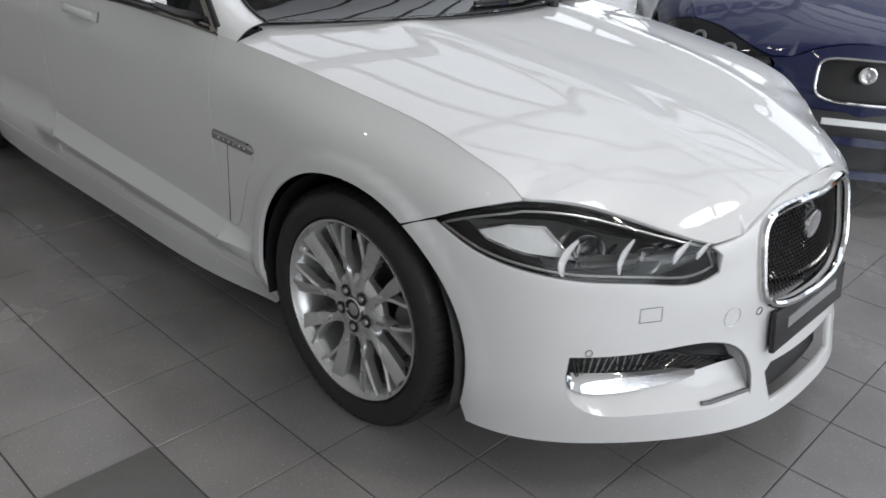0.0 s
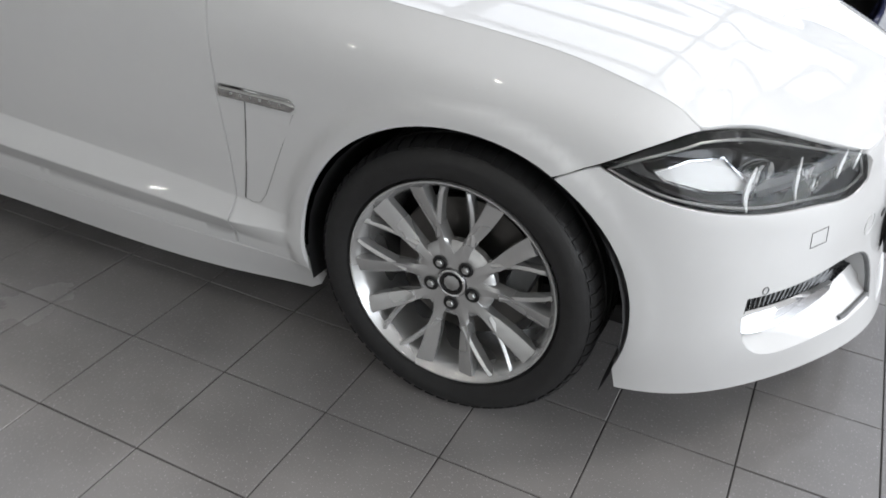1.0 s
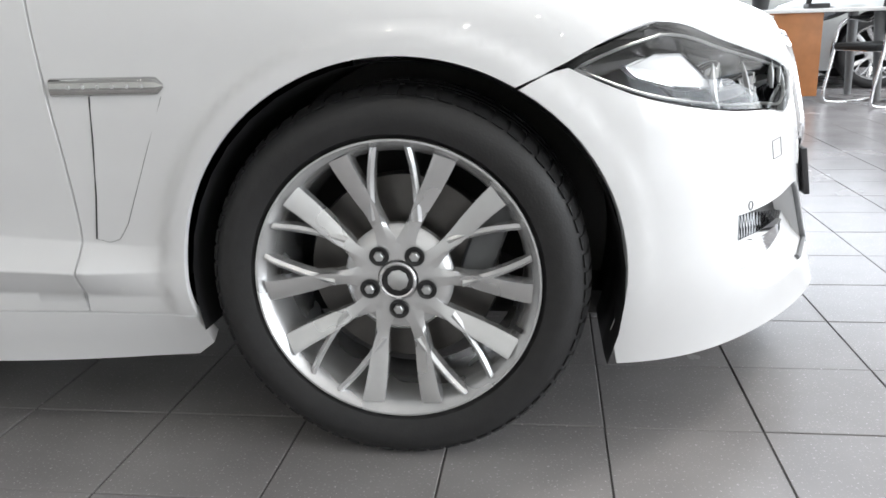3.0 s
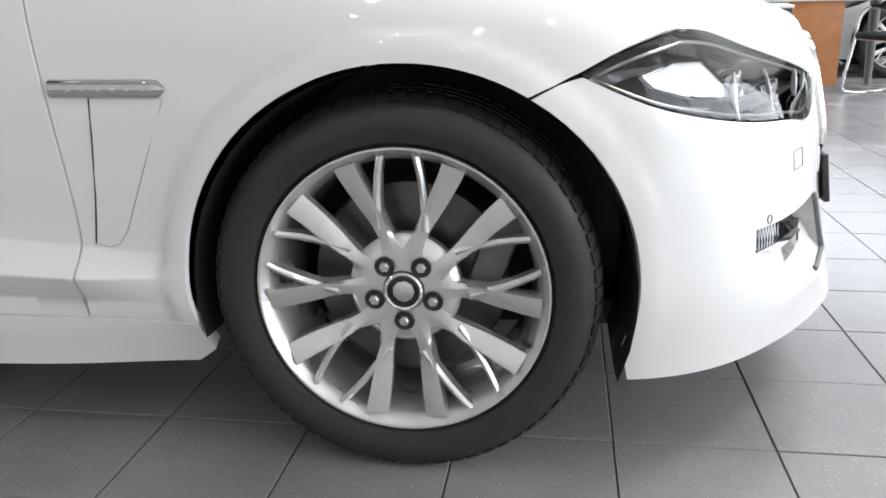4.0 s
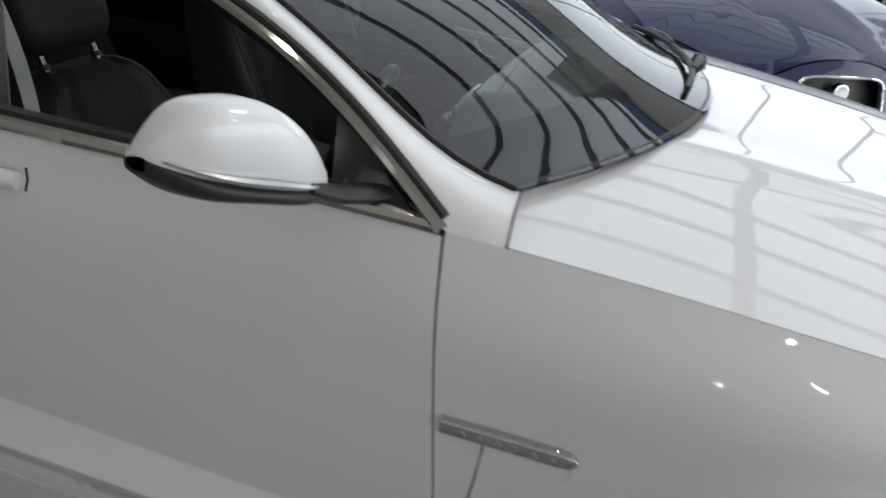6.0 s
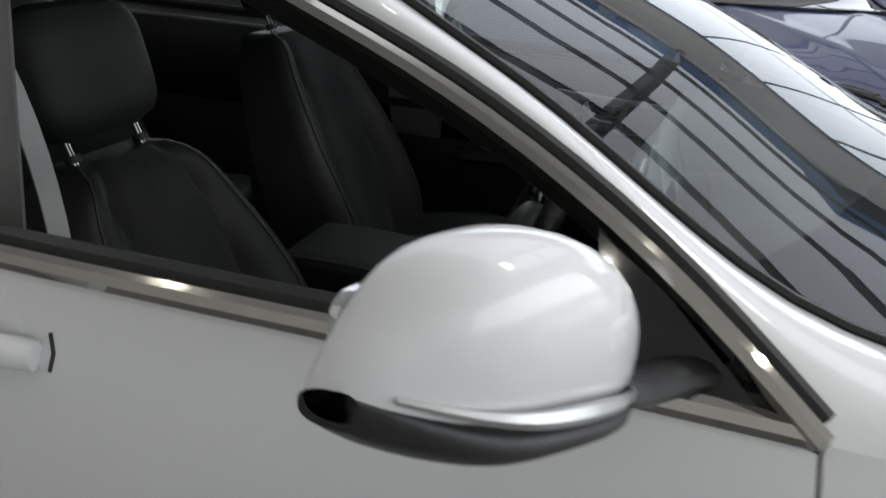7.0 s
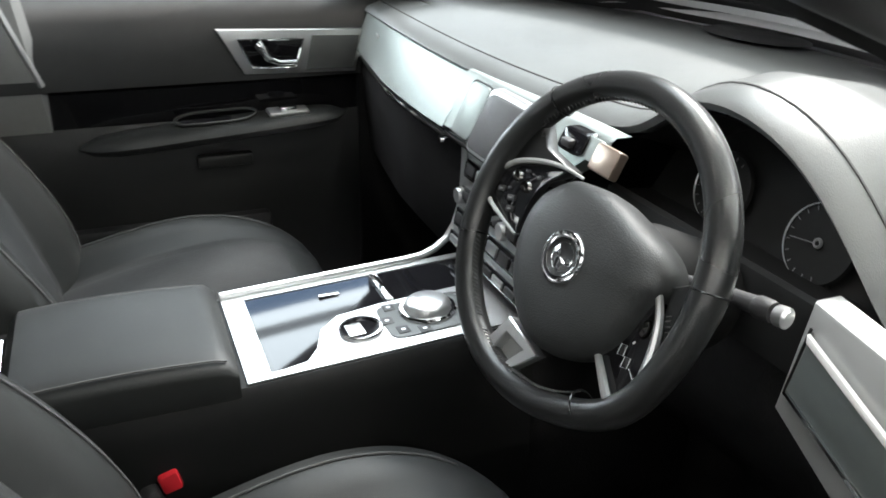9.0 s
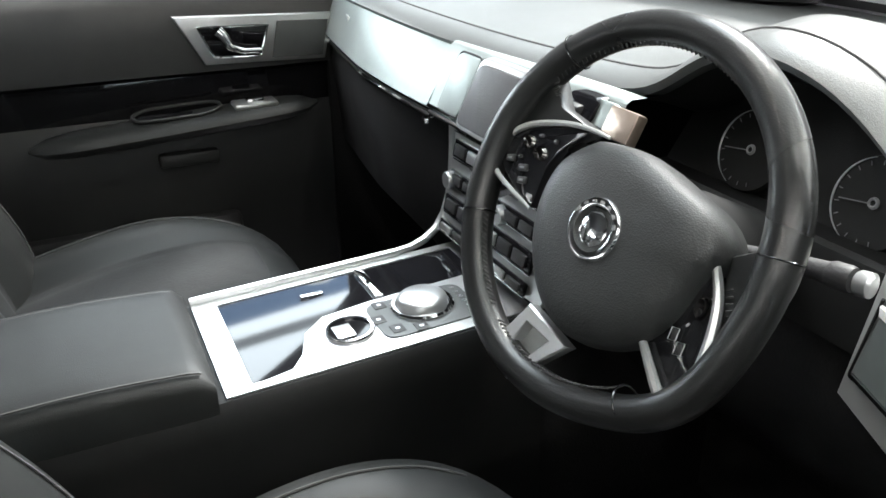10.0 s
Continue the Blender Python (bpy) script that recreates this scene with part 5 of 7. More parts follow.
    ys = np.linspace(-0.80, 0.80, 101)
    edge_x = cubic([-0.8, -0.5, -0.15, 0.1, 0.3, 0.55, 0.8], [-0.70, -0.735, -0.768, -0.792, -0.797, -0.786, -0.768])
    rim_z = cubic([-0.8, -0.62, -0.55, -0.51, -0.475, -0.445, -0.41, -0.37, -0.335, -0.30, -0.268, -0.231, -0.20, -0.16, -0.1, 0.2, 0.8], [0.80, 0.82, 0.852, 0.893, 0.928, 0.952, 0.972, 0.985, 0.989, 0.985, 0.971, 0.946, 0.932, 0.9255, 0.923, 0.923, 0.921])
    hump = lambda y: float(rim_z(y)) - 0.934
    for y in ys:
        ex = float(edge_x(y))
        h = hump(y)
        front = -0.305 - 0.24 * (abs(y) / 0.742) ** 2
        dash_rows.append([(front, y, 0.955), (front - 0.03, y, 0.966), (0.6 * front + 0.4 * ex, y, 0.97 + 0.3 * h), (0.35 * front + 0.65 * ex, y, 0.967 + 0.7 * h), (ex + 0.10, y, 0.961 + 0.95 * h), (ex + 0.035, y, 0.950 + h), (ex + 0.008, y, 0.942 + h), (ex, y, 0.934 + h), (ex + 0.006, y, 0.926 + h), (ex + 0.05, y, 0.922 + 0.9 * h)])
    dash = part("dashboard", grid(dash_rows), DASHTOP_GLARE, car, "black leather dashboard top, glare put into its lighter colour, with stitched edge")
    part("dash_seam", tube([(r[5][0] + 0.004, r[5][1], r[5][2] + 0.0012) for r in dash_rows], 0.0014, 5), THREAD, dash, "stitched dashboard seam")
    # speaker grille on top
    part("dash_speaker", lathe([(0.0, 0.0), (0.07, 0.0005), (0.08, -0.002)], 32, axis="z"), BLACKPLASTIC, dash, "oval dash speaker grille", matrix=pose(-0.355, 0.06, 0.9735, 0, 1.5, 0) @ Matrix.Diagonal((0.8, 1.25, 1, 1)))
    # aluminium fascia on the passenger's side and round the middle
    for y in np.linspace(0.160, 0.775, 26):
        ex = float(edge_x(y))
        low = 0.832 + 0.006 * max(0, (y - 0.3) / 0.45)
        k = 0.045 - 0.02 * max(0, (y - 0.45) / 0.32)
        face_rows.append([(ex + 0.012, y, 0.925), (ex + 0.004, y, 0.915), (ex - 0.42 * k, y, 0.885), (ex - k, y, low + 0.008), (ex - k + 0.012, y, low)])
    part("fascia", grid(face_rows), FASCIA, dash, "brushed aluminium fascia panel")
    bead(dash, "fascia_strip", [(r[-1][0] - 0.004, r[-1][1], r[-1][2] - 0.006) for r in face_rows], 0.005, CHROME, 8, label="thin chrome strip under the fascia")
    ends = [(x + 0.045 * max(0.0, 1 - (y - 0.142) / 0.2), y, z) for x, y, z in [(face_rows[0][-1][0], 0.138, face_rows[0][-1][2])] + [r[-1] for r in face_rows]]
    glove = [[(x + 0.008, y, z - 0.012), (x, y, z - 0.04), (x + 0.02, y, 0.62), (x + 0.12, y, 0.50), (-0.52, y, 0.44)] for x, y, z in ends]
    for sg in (-1, 1):
        part("kick_panel", block((0.34, 0.02, 0.62), (-0.62, sg * 0.775, 0.56), 0.004), FOOTWELL_SHADE, dash)
    part("glovebox", grid(glove), FOOTWELL_SHADE, dash, "black glovebox and knee panel, footwell shade in the colour")
    part("glovebox_lock", lathe([(0.0, 0.006), (0.006, 0.005), (0.008, 0.0)], 16, axis="x"), CHROME, dash, matrix=pose(-0.816, 0.215, 0.803, 0, 0, 180))
    part("vent_flap", block((0.004, 0.115, 0.05), (float(edge_x(0.68)) - 0.002, 0.67, 0.872), 0.0015, turn=(0, 0, -14)), SATIN, dash, "closed air vent flap")
    # middle: vent door, screen, right-hand vent
    mid = []
    for y in np.linspace(-0.219, 0.157, 16):
        ex = min(float(edge_x(y)), -0.784) - 0.008 * math.exp(-((y + 0.02) / 0.14) ** 2)
        lo = 0.836 + 0.058 * min(1.0, max(0.0, (-0.135 - y) / 0.06))
        mid.append([(ex + 0.02, y, 0.926), (ex, y, 0.926), (ex - 0.006, y, 0.922), (ex - 0.5 * (0.926 - 0.5 * (0.912 + lo)), y, 0.5 * (0.912 + lo)), (ex - 0.5 * (0.918 - lo), y, lo + 0.008), (ex - 0.5 * (0.926 - lo) + 0.02, y, lo)])
    cf = part("centre_fascia", grid(mid), FASCIA, dash, "satin aluminium centre fascia")
    bead(cf, "centre_strip", [(q[-1][0] - 0.012, q[-1][1], q[-1][2] - 0.004) for q in mid if q[-1][1] > -0.14], 0.005, CHROME, 8, label="thin chrome strip under the centre fascia")
    lean = lambda d: (lambda a, b, c: (-0.7965 - 0.5 * (0.926 - b) - d - c, a, b))
    part("vent_door", prism(superbox(0.091, 0.882, 0.031, 0.036, 7), lean(0.002), 0.005, 0.002), FASCIA, cf, "closed motorised vent door")
    bead(cf, "vent_gap", [lean(0.004)(a, b, 0) for a, b in superbox(0.091, 0.882, 0.0325, 0.0375, 7)], 0.0014, SEAL, 5, True)
    part("screen_bezel", prism(superbox(-0.015, 0.882, 0.068, 0.043, 8), lean(0.004), 0.008, 0.003), SATIN, cf)
    part("touch_screen", prism(superbox(-0.013, 0.882, 0.057, 0.036, 9), lean(0.0135), 0.003, 0.001), BLACKPLASTIC, cf, "dark touch screen")
    part("vent_recess", prism(superbox(-0.168, 0.911, 0.026, 0.013, 5), lean(-0.006), 0.014, 0.002), PIANO, cf, "dark driver's air vent")
    part("vent_knob", block((0.012, 0.02, 0.010), (-0.815, -0.166, 0.909), 0.003), BLACKPLASTIC, cf)
    part("vent_frame", prism(superbox(-0.205, 0.911, 0.018, 0.012, 6), lean(0.002), 0.002, 0.0006), FASCIA, cf, "satin vent flap")
    part("fascia_end", block((0.014, 0.044, 0.032), (-0.808, -0.238, 0.907), 0.003, turn=(0, 26, 0)), COPPER_REFLECT, cf, "end block of the fascia, copper reflection put into its colour")
    # centre stack with rows of keys
    st = []
    for t in np.linspace(0, 1, 12):
        x, z = -0.803 - 0.03 * t ** 1.6, 0.834 - 0.168 * t
        st.append([(x + 0.05, -0.15, z), (x, -0.144, z), (x - 0.004, 0.0, z), (x, 0.139, z), (x + 0.05, 0.145, z)])
    stack = part("centre_panel", grid(st), SATIN, dash, "satin centre stack with black key rows")
    for k, (t, h) in enumerate(((0.08, 0.018), (0.28, 0.026), (0.52, 0.02), (0.74, 0.026), (0.93, 0.016))):
        x, z = -0.805 - 0.03 * t ** 1.6, 0.834 - 0.168 * t
        part("key_strip", block((0.006, 0.238, h), (x - 0.004, 0.004, z), 0.002, turn=(0, 12, 0)), PIANO, stack)
        part("key_line", block((0.005, 0.238, 0.0022), (x - 0.006, 0.004, z - 0.56 * h), 0.0006), CHROME, stack)
        for j in range(6):
            part("key", block((0.005, 0.031, h * 0.62), (x - 0.008, -0.091 + 0.038 * j, z), 0.0015, turn=(0, 12, 0)), SATIN if (j + k) % 4 == 1 else BLACKPLASTIC, stack)
    for kz, ky in ((0.742, -0.03), (0.742, 0.118)):
        part("climate_knob", lathe([(0.0, -0.016), (0.011, -0.016), (0.013, -0.013), (0.0135, 0.0)], 24, axis="x"), SATIN, stack, "round silver control knob", matrix=pose(-0.815, ky, kz))
    part("disc_slot", block((0.004, 0.13, 0.004), (-0.8165, 0.005, 0.772), 0.001), BLACKPLASTIC, stack, "dark disc slot")
    part("tunnel", block((0.36, 0.25, 0.36), (-0.64, 0, 0.45), 0.01), FOOTWELL_SHADE, dash)
    # console
    rows = []
    for x in np.linspace(-1.50, -0.82, 24):
        z = 0.630 + 0.02 * (x + 1.2) / 0.4 if x > -1.2 else 0.630
        rows.append([(x, -0.15, 0.28), (x, -0.142, 0.45), (x, -0.132, z - 0.045), (x, -0.124, z - 0.012), (x, -0.116, z - 0.003), (x, 0.116, z - 0.003), (x, 0.124, z - 0.012), (x, 0.132, z - 0.045), (x, 0.142, 0.45), (x, 0.15, 0.28)])
    con = part("console", grid(rows), CONSOLE, car, "black centre console")
    topz = lambda x: 0.630 + 0.02 * (x + 1.2) / 0.4
    plate = lambda a, b, c: (a, b, topz(a) + c)
    outer = [(-1.195, -0.113), (-0.84, -0.113), (-0.82, -0.113), (-0.82, 0.113), (-1.195, 0.113)]
    well = [(-1.165, 0.098), (-0.835, 0.098), (-0.835, 0.012), (-0.99, 0.008), (-1.055, 0.0), (-1.085, -0.028), (-1.10, -0.07), (-1.118, -0.094), (-1.15, -0.1), (-1.165, -0.1)]
    v, f, nn = sheet(outer, [well], lambda a, b: np.stack([a, b, topz(a)], axis=-1), 0.02, 0.006)
    part("console_surround", (v, [q[::-1] for q in f]) if nn[0][2] < 0 else (v, f), SATIN, con, "brushed aluminium console surround", smooth=False)
    part("gloss_cover", prism(well, lambda a, b, c: (a, b, topz(a) - 0.006 + c), 0.0045, 0.001), PIANO, con, "piano black sliding covers", smooth=False)
    part("cover_bar", block((0.012, 0.088, 0.006), (-0.975, 0.054, topz(-0.975) + 0.001), 0.002), CHROME, con, "chrome bar between the covers")
    part("cover_pull", block((0.03, 0.008, 0.004), (-1.05, 0.062, topz(-1.05) + 0.0), 0.001), CHROME, con)
    part("side_rail", tube([(x, 0.117, topz(x) + 0.003) for x in np.linspace(-1.195, -0.91, 9)] + [(-0.885, 0.120, 0.649), (-0.862, 0.125, 0.655), (-0.84, 0.131, 0.667), (-0.824, 0.137, 0.686), (-0.814, 0.141, 0.712), (-0.808, 0.144, 0.745), (-0.806, 0.145, 0.785), (-0.806, 0.145, 0.83)], 0.006, 8), SATIN, con, "bright console edge rail")
    ring = lambda r0, r1, h: lathe([(r0, 0.0), (r0, h), (r1 * 0.95, h), (r1, h * 0.6), (r1, 0.0)], 40, axis="z")
    sb = pose(-1.036, -0.050, topz(-1.036), 0, -3, 0)
    part("start_ring", ring(0.0255, 0.03, 0.005), CHROME, con, "chrome ring of the start button", matrix=sb)
    part("start_button", lathe([(0.0, 0.002), (0.025, 0.002), (0.0255, 0.0)], 32, axis="z"), PIANO, con, "black start button", matrix=sb)
    part("start_mark", block((0.022, 0.03, 0.001), (-0.008, 0, 0.0028), 0.0004), SATIN, con, matrix=sb)
    part("selector_panel", prism(superbox(-0.940, -0.048, 0.064, 0.045, 7), lambda a, b, c: (a, b, topz(a) + c), 0.0016, 0.0005), BLUELEATHER, con, "grey selector panel")
    rs = pose(-0.937, -0.038, topz(-0.937) + 0.001, 0, -3, 0)
    part("selector_ring", ring(0.034, 0.04, 0.006), CHROME, con, matrix=rs)
    part("gear_selector", lathe([(0.0, 0.017), (0.024, 0.017), (0.028, 0.015), (0.031, 0.012), (0.033, 0.0)], 40, axis="z"), SATIN, con, "round aluminium gear selector", matrix=rs)
    for k, ch in enumerate("PRNDS"):
        lettering("gear_letter", ch, 0.0085, 0.0002, SATIN, con, pose(-0.887, -0.016 - 0.0125 * k, topz(-0.887) + 0.0022, 0, -3, -90))
    part("selector_mark", block((0.004, 0.007, 0.001), (-0.874, -0.060, topz(-0.874) + 0.002), 0.0003), RED, con, "red selector mark")
    # small keys printed with plain marks beside the selector
    for kx, ky in ((-0.985, -0.012), (-0.985, -0.075), (-0.958, -0.084), (-0.998, -0.045)):
        part("console_key", block((0.016, 0.018, 0.0014), (kx, ky, topz(kx) + 0.0018), 0.0005), BLACKPLASTIC, con)
        part("key_mark", block((0.005, 0.004, 0.0004), (kx, ky, topz(kx) + 0.0027), 0), SATIN, con)
    # armrest box
    sec = []
    for t in np.linspace(0, 1, 22):
        x = -1.205 - 0.255 * t
        e = (1 - max(0, 1 - t / 0.1) ** 3 * 0.35) * (1 - max(0, (t - 0.92) / 0.08) ** 3 * 0.4)
        sec.append([(x, a, b) for a, b in superbox(-0.006, 0.630 + 0.006 * math.sin(math.pi * t), 0.118 * (0.985 + 0.015 * e), 0.042 * e, 5.0, 36)])
    arm = part("armrest", capped(grid(sec, closed=True), 36), LEATHER, car, "padded black leather armrest box")
    for yy in (-0.112, 0.088):
        part("seam", tube([(r[0][0], yy, max(q[2] for q in r) - 0.004) for r in sec[1:-1]], 0.0014, 5), THREAD, arm)
    part("armrest_seam", tube([(sec[1][0][0] - 0.006, yy, 0.6655) for yy in np.linspace(-0.11, 0.086, 10)], 0.0012, 5), THREAD, arm)
    part("hinge_edge", tube([(-1.468, -0.062, 0.632), (-1.466, -0.01, 0.648), (-1.464, 0.036, 0.660)], 0.0028, 8), CHROME, arm, "bright hinge edge behind the armrest")
    # instrument binnacle
    rows = []
    for y in np.linspace(-0.56, -0.18, 40):
        ex = float(edge_x(y))
        top = 0.918 + 0.98 * hump(y)
        lip = min(0.0, top - 0.862)
        rows.append([(ex + 0.014, y, top + 0.004), (ex + 0.05, y, top - 0.004), (-0.668, y, top - 0.02), (-0.70, y, 0.844 + lip), (-0.742, y, 0.848 + lip), (-0.754, y, 0.858 + lip), (-0.762, y, 0.856 + lip), (-0.768, y, 0.84 + lip), (-0.77, y, 0.785)])
    part("binnacle", grid(rows), CONSOLE, dash, "black instrument binnacle")
    for y, z in ((-0.298, 0.885), (-0.438, 0.878)):
        m = pose(-0.698, y, z, 0, -72, 0) @ Matrix.Scale(0.8, 4)
        g = part("gauge", lathe([(0.0, 0.0), (0.05, 0.001), (0.052, -0.004)], 40, axis="z"), CONSOLE, dash, "dark round gauge", matrix=m)
        part("gauge_ring", tube([(0.049 * math.cos(w), 0.049 * math.sin(w), 0.002) for w in np.linspace(0.35, 2.75, 30)], [0.0004 + 0.0009 * math.sin(math.pi * k / 29) for k in range(30)], 6), SATIN, g, "thin bright arc round the dial")
        for k in range(13):
            w = -0.5 + k * 0.33
            part("gauge_tick", block((0.005, 0.001, 0.0006), (0.043 * math.cos(w), 0.043 * math.sin(w), 0.002), 0, turn=(0, 0, math.degrees(w))), STEEL, g)
        part("gauge_hub", lathe([(0.003, 0.003), (0.0046, 0.0042), (0.0062, 0.003), (0.0066, 0.001)], 18, axis="z"), STEEL, g)
        part("gauge_needle", block((0.0012, 0.036, 0.0010), (-0.004, 0.022, 0.003), 0, turn=(0, 0, 8)), STEEL, g)
    # driver's lower fascia with outer vent
    rows = []
    for y in np.linspace(-0.79, -0.10, 26):
        ex = float(edge_x(y))
        rows.append([(ex + 0.012, y, 0.80), (ex - 0.01, y, 0.79), (ex - 0.012, y, 0.70), (ex + 0.05, y, 0.60), (ex + 0.14, y, 0.50), (-0.52, y, 0.44)])
    part("knee_panel", grid(rows), FOOTWELL_SHADE, dash, "black knee panel below the wheel, footwell shade in the colour")
    vp = lambda a, b, d: (-0.797 + 0.25 * (a + 0.6) - d, a, b)
    out = [(-0.513, 0.868), (-0.69, 0.872), (-0.70, 0.715), (-0.595, 0.722), (-0.492, 0.745)]
    ov = part("outer_vent_panel", prism(out, lambda a, b, c: vp(a, b, c - 0.03), 0.03, 0.004), SILVERTRIM, dash, "satin panel round the outer vent")
    part("outer_vent", prism([(-0.522, 0.836), (-0.65, 0.812), (-0.655, 0.752), (-0.506, 0.775)], lambda a, b, c: vp(a, b, c), 0.003, 0.001), FASCIA, ov, "closed grey vent door")
    part("vent_lip", prism([(-0.521, 0.842), (-0.65, 0.818), (-0.65, 0.811), (-0.522, 0.834)], lambda a, b, c: vp(a, b, c + 0.003), 0.004, 0.001), PAPER, ov, "pale upper edge of the vent door")
    bead(ov, "vent_gap", [vp(a, b, 0.0012) for a, b in ((-0.519, 0.845), (-0.503, 0.771), (-0.658, 0.747))], 0.0016, SEAL, 6)
    bead(ov, "vent_trim", [vp(a, b, 0.003) for a, b in ((-0.506, 0.772), (-0.58, 0.761), (-0.656, 0.749))], 0.0026, CHROME, 6)
    # steering wheel: its own plane is u to the right, w up the rim, ax towards the driver
    c = Vector((-0.939, -0.397, 0.897))
    ax = Vector((-0.896, -0.147, 0.418)).normalized()
    u = Vector((0, 0, 1)).cross(ax).normalized()
    w_ = ax.cross(u)
    M = Matrix(((u.x, w_.x, ax.x, c.x), (u.y, w_.y, ax.y, c.y), (u.z, w_.z, ax.z, c.z), (0, 0, 0, 1)))
    RR = 0.1425
    on_rim = lambda deg, r=RR, h=0.0: (r * math.cos(radians(deg)), r * math.sin(radians(deg)), h)
    rim = [on_rim(a, RR + 0.009 * math.exp(-((a - 318) / 20) ** 2)) for a in np.linspace(0, 360, 120, endpoint=False)]
    thick = [0.0132 + 0.0012 * math.exp(-((a - 12) / 26) ** 2) + 0.0014 * math.exp(-((a - 160) / 26) ** 2) for a in np.linspace(0, 360, 120, endpoint=False)]
    sw = part("steering_wheel", tube(rim, thick, 18, True, 1.12), RIMLEATHER, car, "black leather steering wheel with metal spokes", matrix=M)
    flat = lambda d: (lambda p, q, c_: (p, q, d + c_))
    # domed airbag cover with a soft ridge down each side
    boss = smooth2([(-0.026, 0.050), (0.016, 0.051), (0.065, 0.037), (0.1, 0.021), (0.110, 0.005), (0.102, -0.015), (0.096, -0.037), (0.084, -0.063), (0.063, -0.083), (0.03, -0.096), (-0.002, -0.094), (-0.033, -0.073), (-0.054, -0.042), (-0.062, -0.006), (-0.053, 0.029), (-0.026, 0.050)], 60)[:-1]
    rows = []
    cx, cy = 0.024, -0.018
    for k_, d_ in ((0.97, -0.024), (1.0, -0.010), (1.0, 0.000), (0.975, 0.009), (0.93, 0.0155), (0.86, 0.020), (0.7, 0.0245), (0.45, 0.027), (0.2, 0.028), (0.02, 0.028)):
        rows.append([(cx + (p - cx) * k_, cy + (q - cy) * k_, d_) for p, q in boss])
    part("airbag_cover", capped(grid(rows, closed=True), len(boss)), GRAINED, sw, "domed grained airbag cover")
    part("column_shroud", lathe([(0.04, -0.018), (0.05, -0.04), (0.056, -0.09), (0.056, -0.17), (0.0, -0.17)], 32, axis="z"), CONSOLE, sw, "black column shroud", matrix=pose(0.012, -0.015, 0))
    bm_ = pose(0.0165, -0.0125, 0.0268)
    part("badge_ring", lathe([(0.0165, 0.0), (0.0168, 0.0028), (0.0195, 0.0036), (0.0228, 0.003), (0.024, 0.0012), (0.0243, -0.002)], 44, axis="z"), CHROME, sw, "chrome ring of the badge", matrix=bm_)
    part("badge", lathe([(0.0, 0.0035), (0.006, 0.003), (0.011, 0.0022), (0.0135, 0.001)], 9, axis="z"), CHROME, sw, "plain silver badge shape", matrix=bm_)
    part("badge_field", lathe([(0.0, 0.0008), (0.0166, 0.0008), (0.0168, 0.0)], 36, axis="z"), PIANO, sw, "dark field of the badge", matrix=bm_)
    for k in range(7):
        part("badge_mark", block((0.0018, 0.0034, 0.0006), (0.0203 * math.cos(radians(20 + 22 * k)), 0.0203 * math.sin(radians(20 + 22 * k)), 0.0038), 0, turn=(0, 0, 20 + 22 * k)), STEEL, sw, matrix=bm_)
    # left key pod with its bright edge
    podl = [(-0.138, 0.008), (-0.129, 0.028), (-0.095, 0.046), (-0.044, 0.053), (-0.066, 0.032), (-0.076, 0.0), (-0.077, -0.019), (-0.11, -0.008)]
    pl_c = smooth2([*podl, podl[0]], 44)[:-1]
    part("key_pod", prism(pl_c, flat(-0.012), 0.014, 0.003), GLOSSBLACK, sw, "gloss black key pod")
    edge_l = smooth2([(-0.076, -0.021), (-0.11, -0.011), (-0.138, 0.006), (-0.13, 0.029), (-0.096, 0.048), (-0.046, 0.055), (-0.022, 0.053)], 30)
    bead(sw, "pod_trim", [(p, q, 0.003) for p, q in edge_l], [0.0014 + 0.0016 * math.sin(math.pi * k / 29) for k in range(30)], SILVERTRIM, 8, label="dark bright edge of the key pod")
    for p, q, r in ((-0.104, 0.030, 0.0078), (-0.087, 0.024, 0.0082)):
        part("wheel_key", lathe([(0.0, 0.0042), (r * 0.7, 0.0036), (r, 0.0012), (r, 0.0)], 18, axis="z"), DARKCHROME, sw, "small round roller key", matrix=pose(p, q, 0.002) @ Matrix.Diagonal((1, 0.75, 1, 1)))
    for p, q, w, h in ((-0.118, 0.012, 0.010, 0.006), (-0.100, 0.008, 0.011, 0.006), (-0.096, -0.002, 0.010, 0.006), (-0.092, 0.038, 0.005, 0.003), (-0.074, 0.037, 0.004, 0.004), (-0.108, 0.016, 0.004, 0.003)):
        part("wheel_key", block((w, h, 0.003), (p, q, 0.003), 0.001, turn=(0, 0, 12)), BLACKPLASTIC, sw)
        part("key_mark", block((w * 0.45, h * 0.28, 0.0004), (p, q, 0.0048), 0, turn=(0, 0, 12)), STEEL, sw)
    # right key pod, pointed at the foot
    podr = [(0.100, -0.002), (0.112, -0.022), (0.117, -0.045), (0.118, -0.072), (0.114, -0.1), (0.105, -0.097), (0.09, -0.084), (0.073, -0.069), (0.086, -0.042), (0.095, -0.018)]
    part("key_pod", prism(podr, flat(-0.012), 0.014, 0.002), GLOSSBLACK, sw, "gloss black key pod")
    trim_r = smooth2([(0.100, 0.002), (0.114, -0.02), (0.121, -0.045), (0.122, -0.077), (0.117, -0.102)], 16) + smooth2([(0.112, -0.105), (0.103, -0.099), (0.088, -0.085), (0.0725, -0.0695)], 10)
    bead(sw, "pod_trim", [(p, q, 0.004) for p, q in trim_r], [0.003 + 0.0016 * math.sin(math.pi * k / 25) for k in range(26)], SATIN, 8, label="bright rim of the key pod")
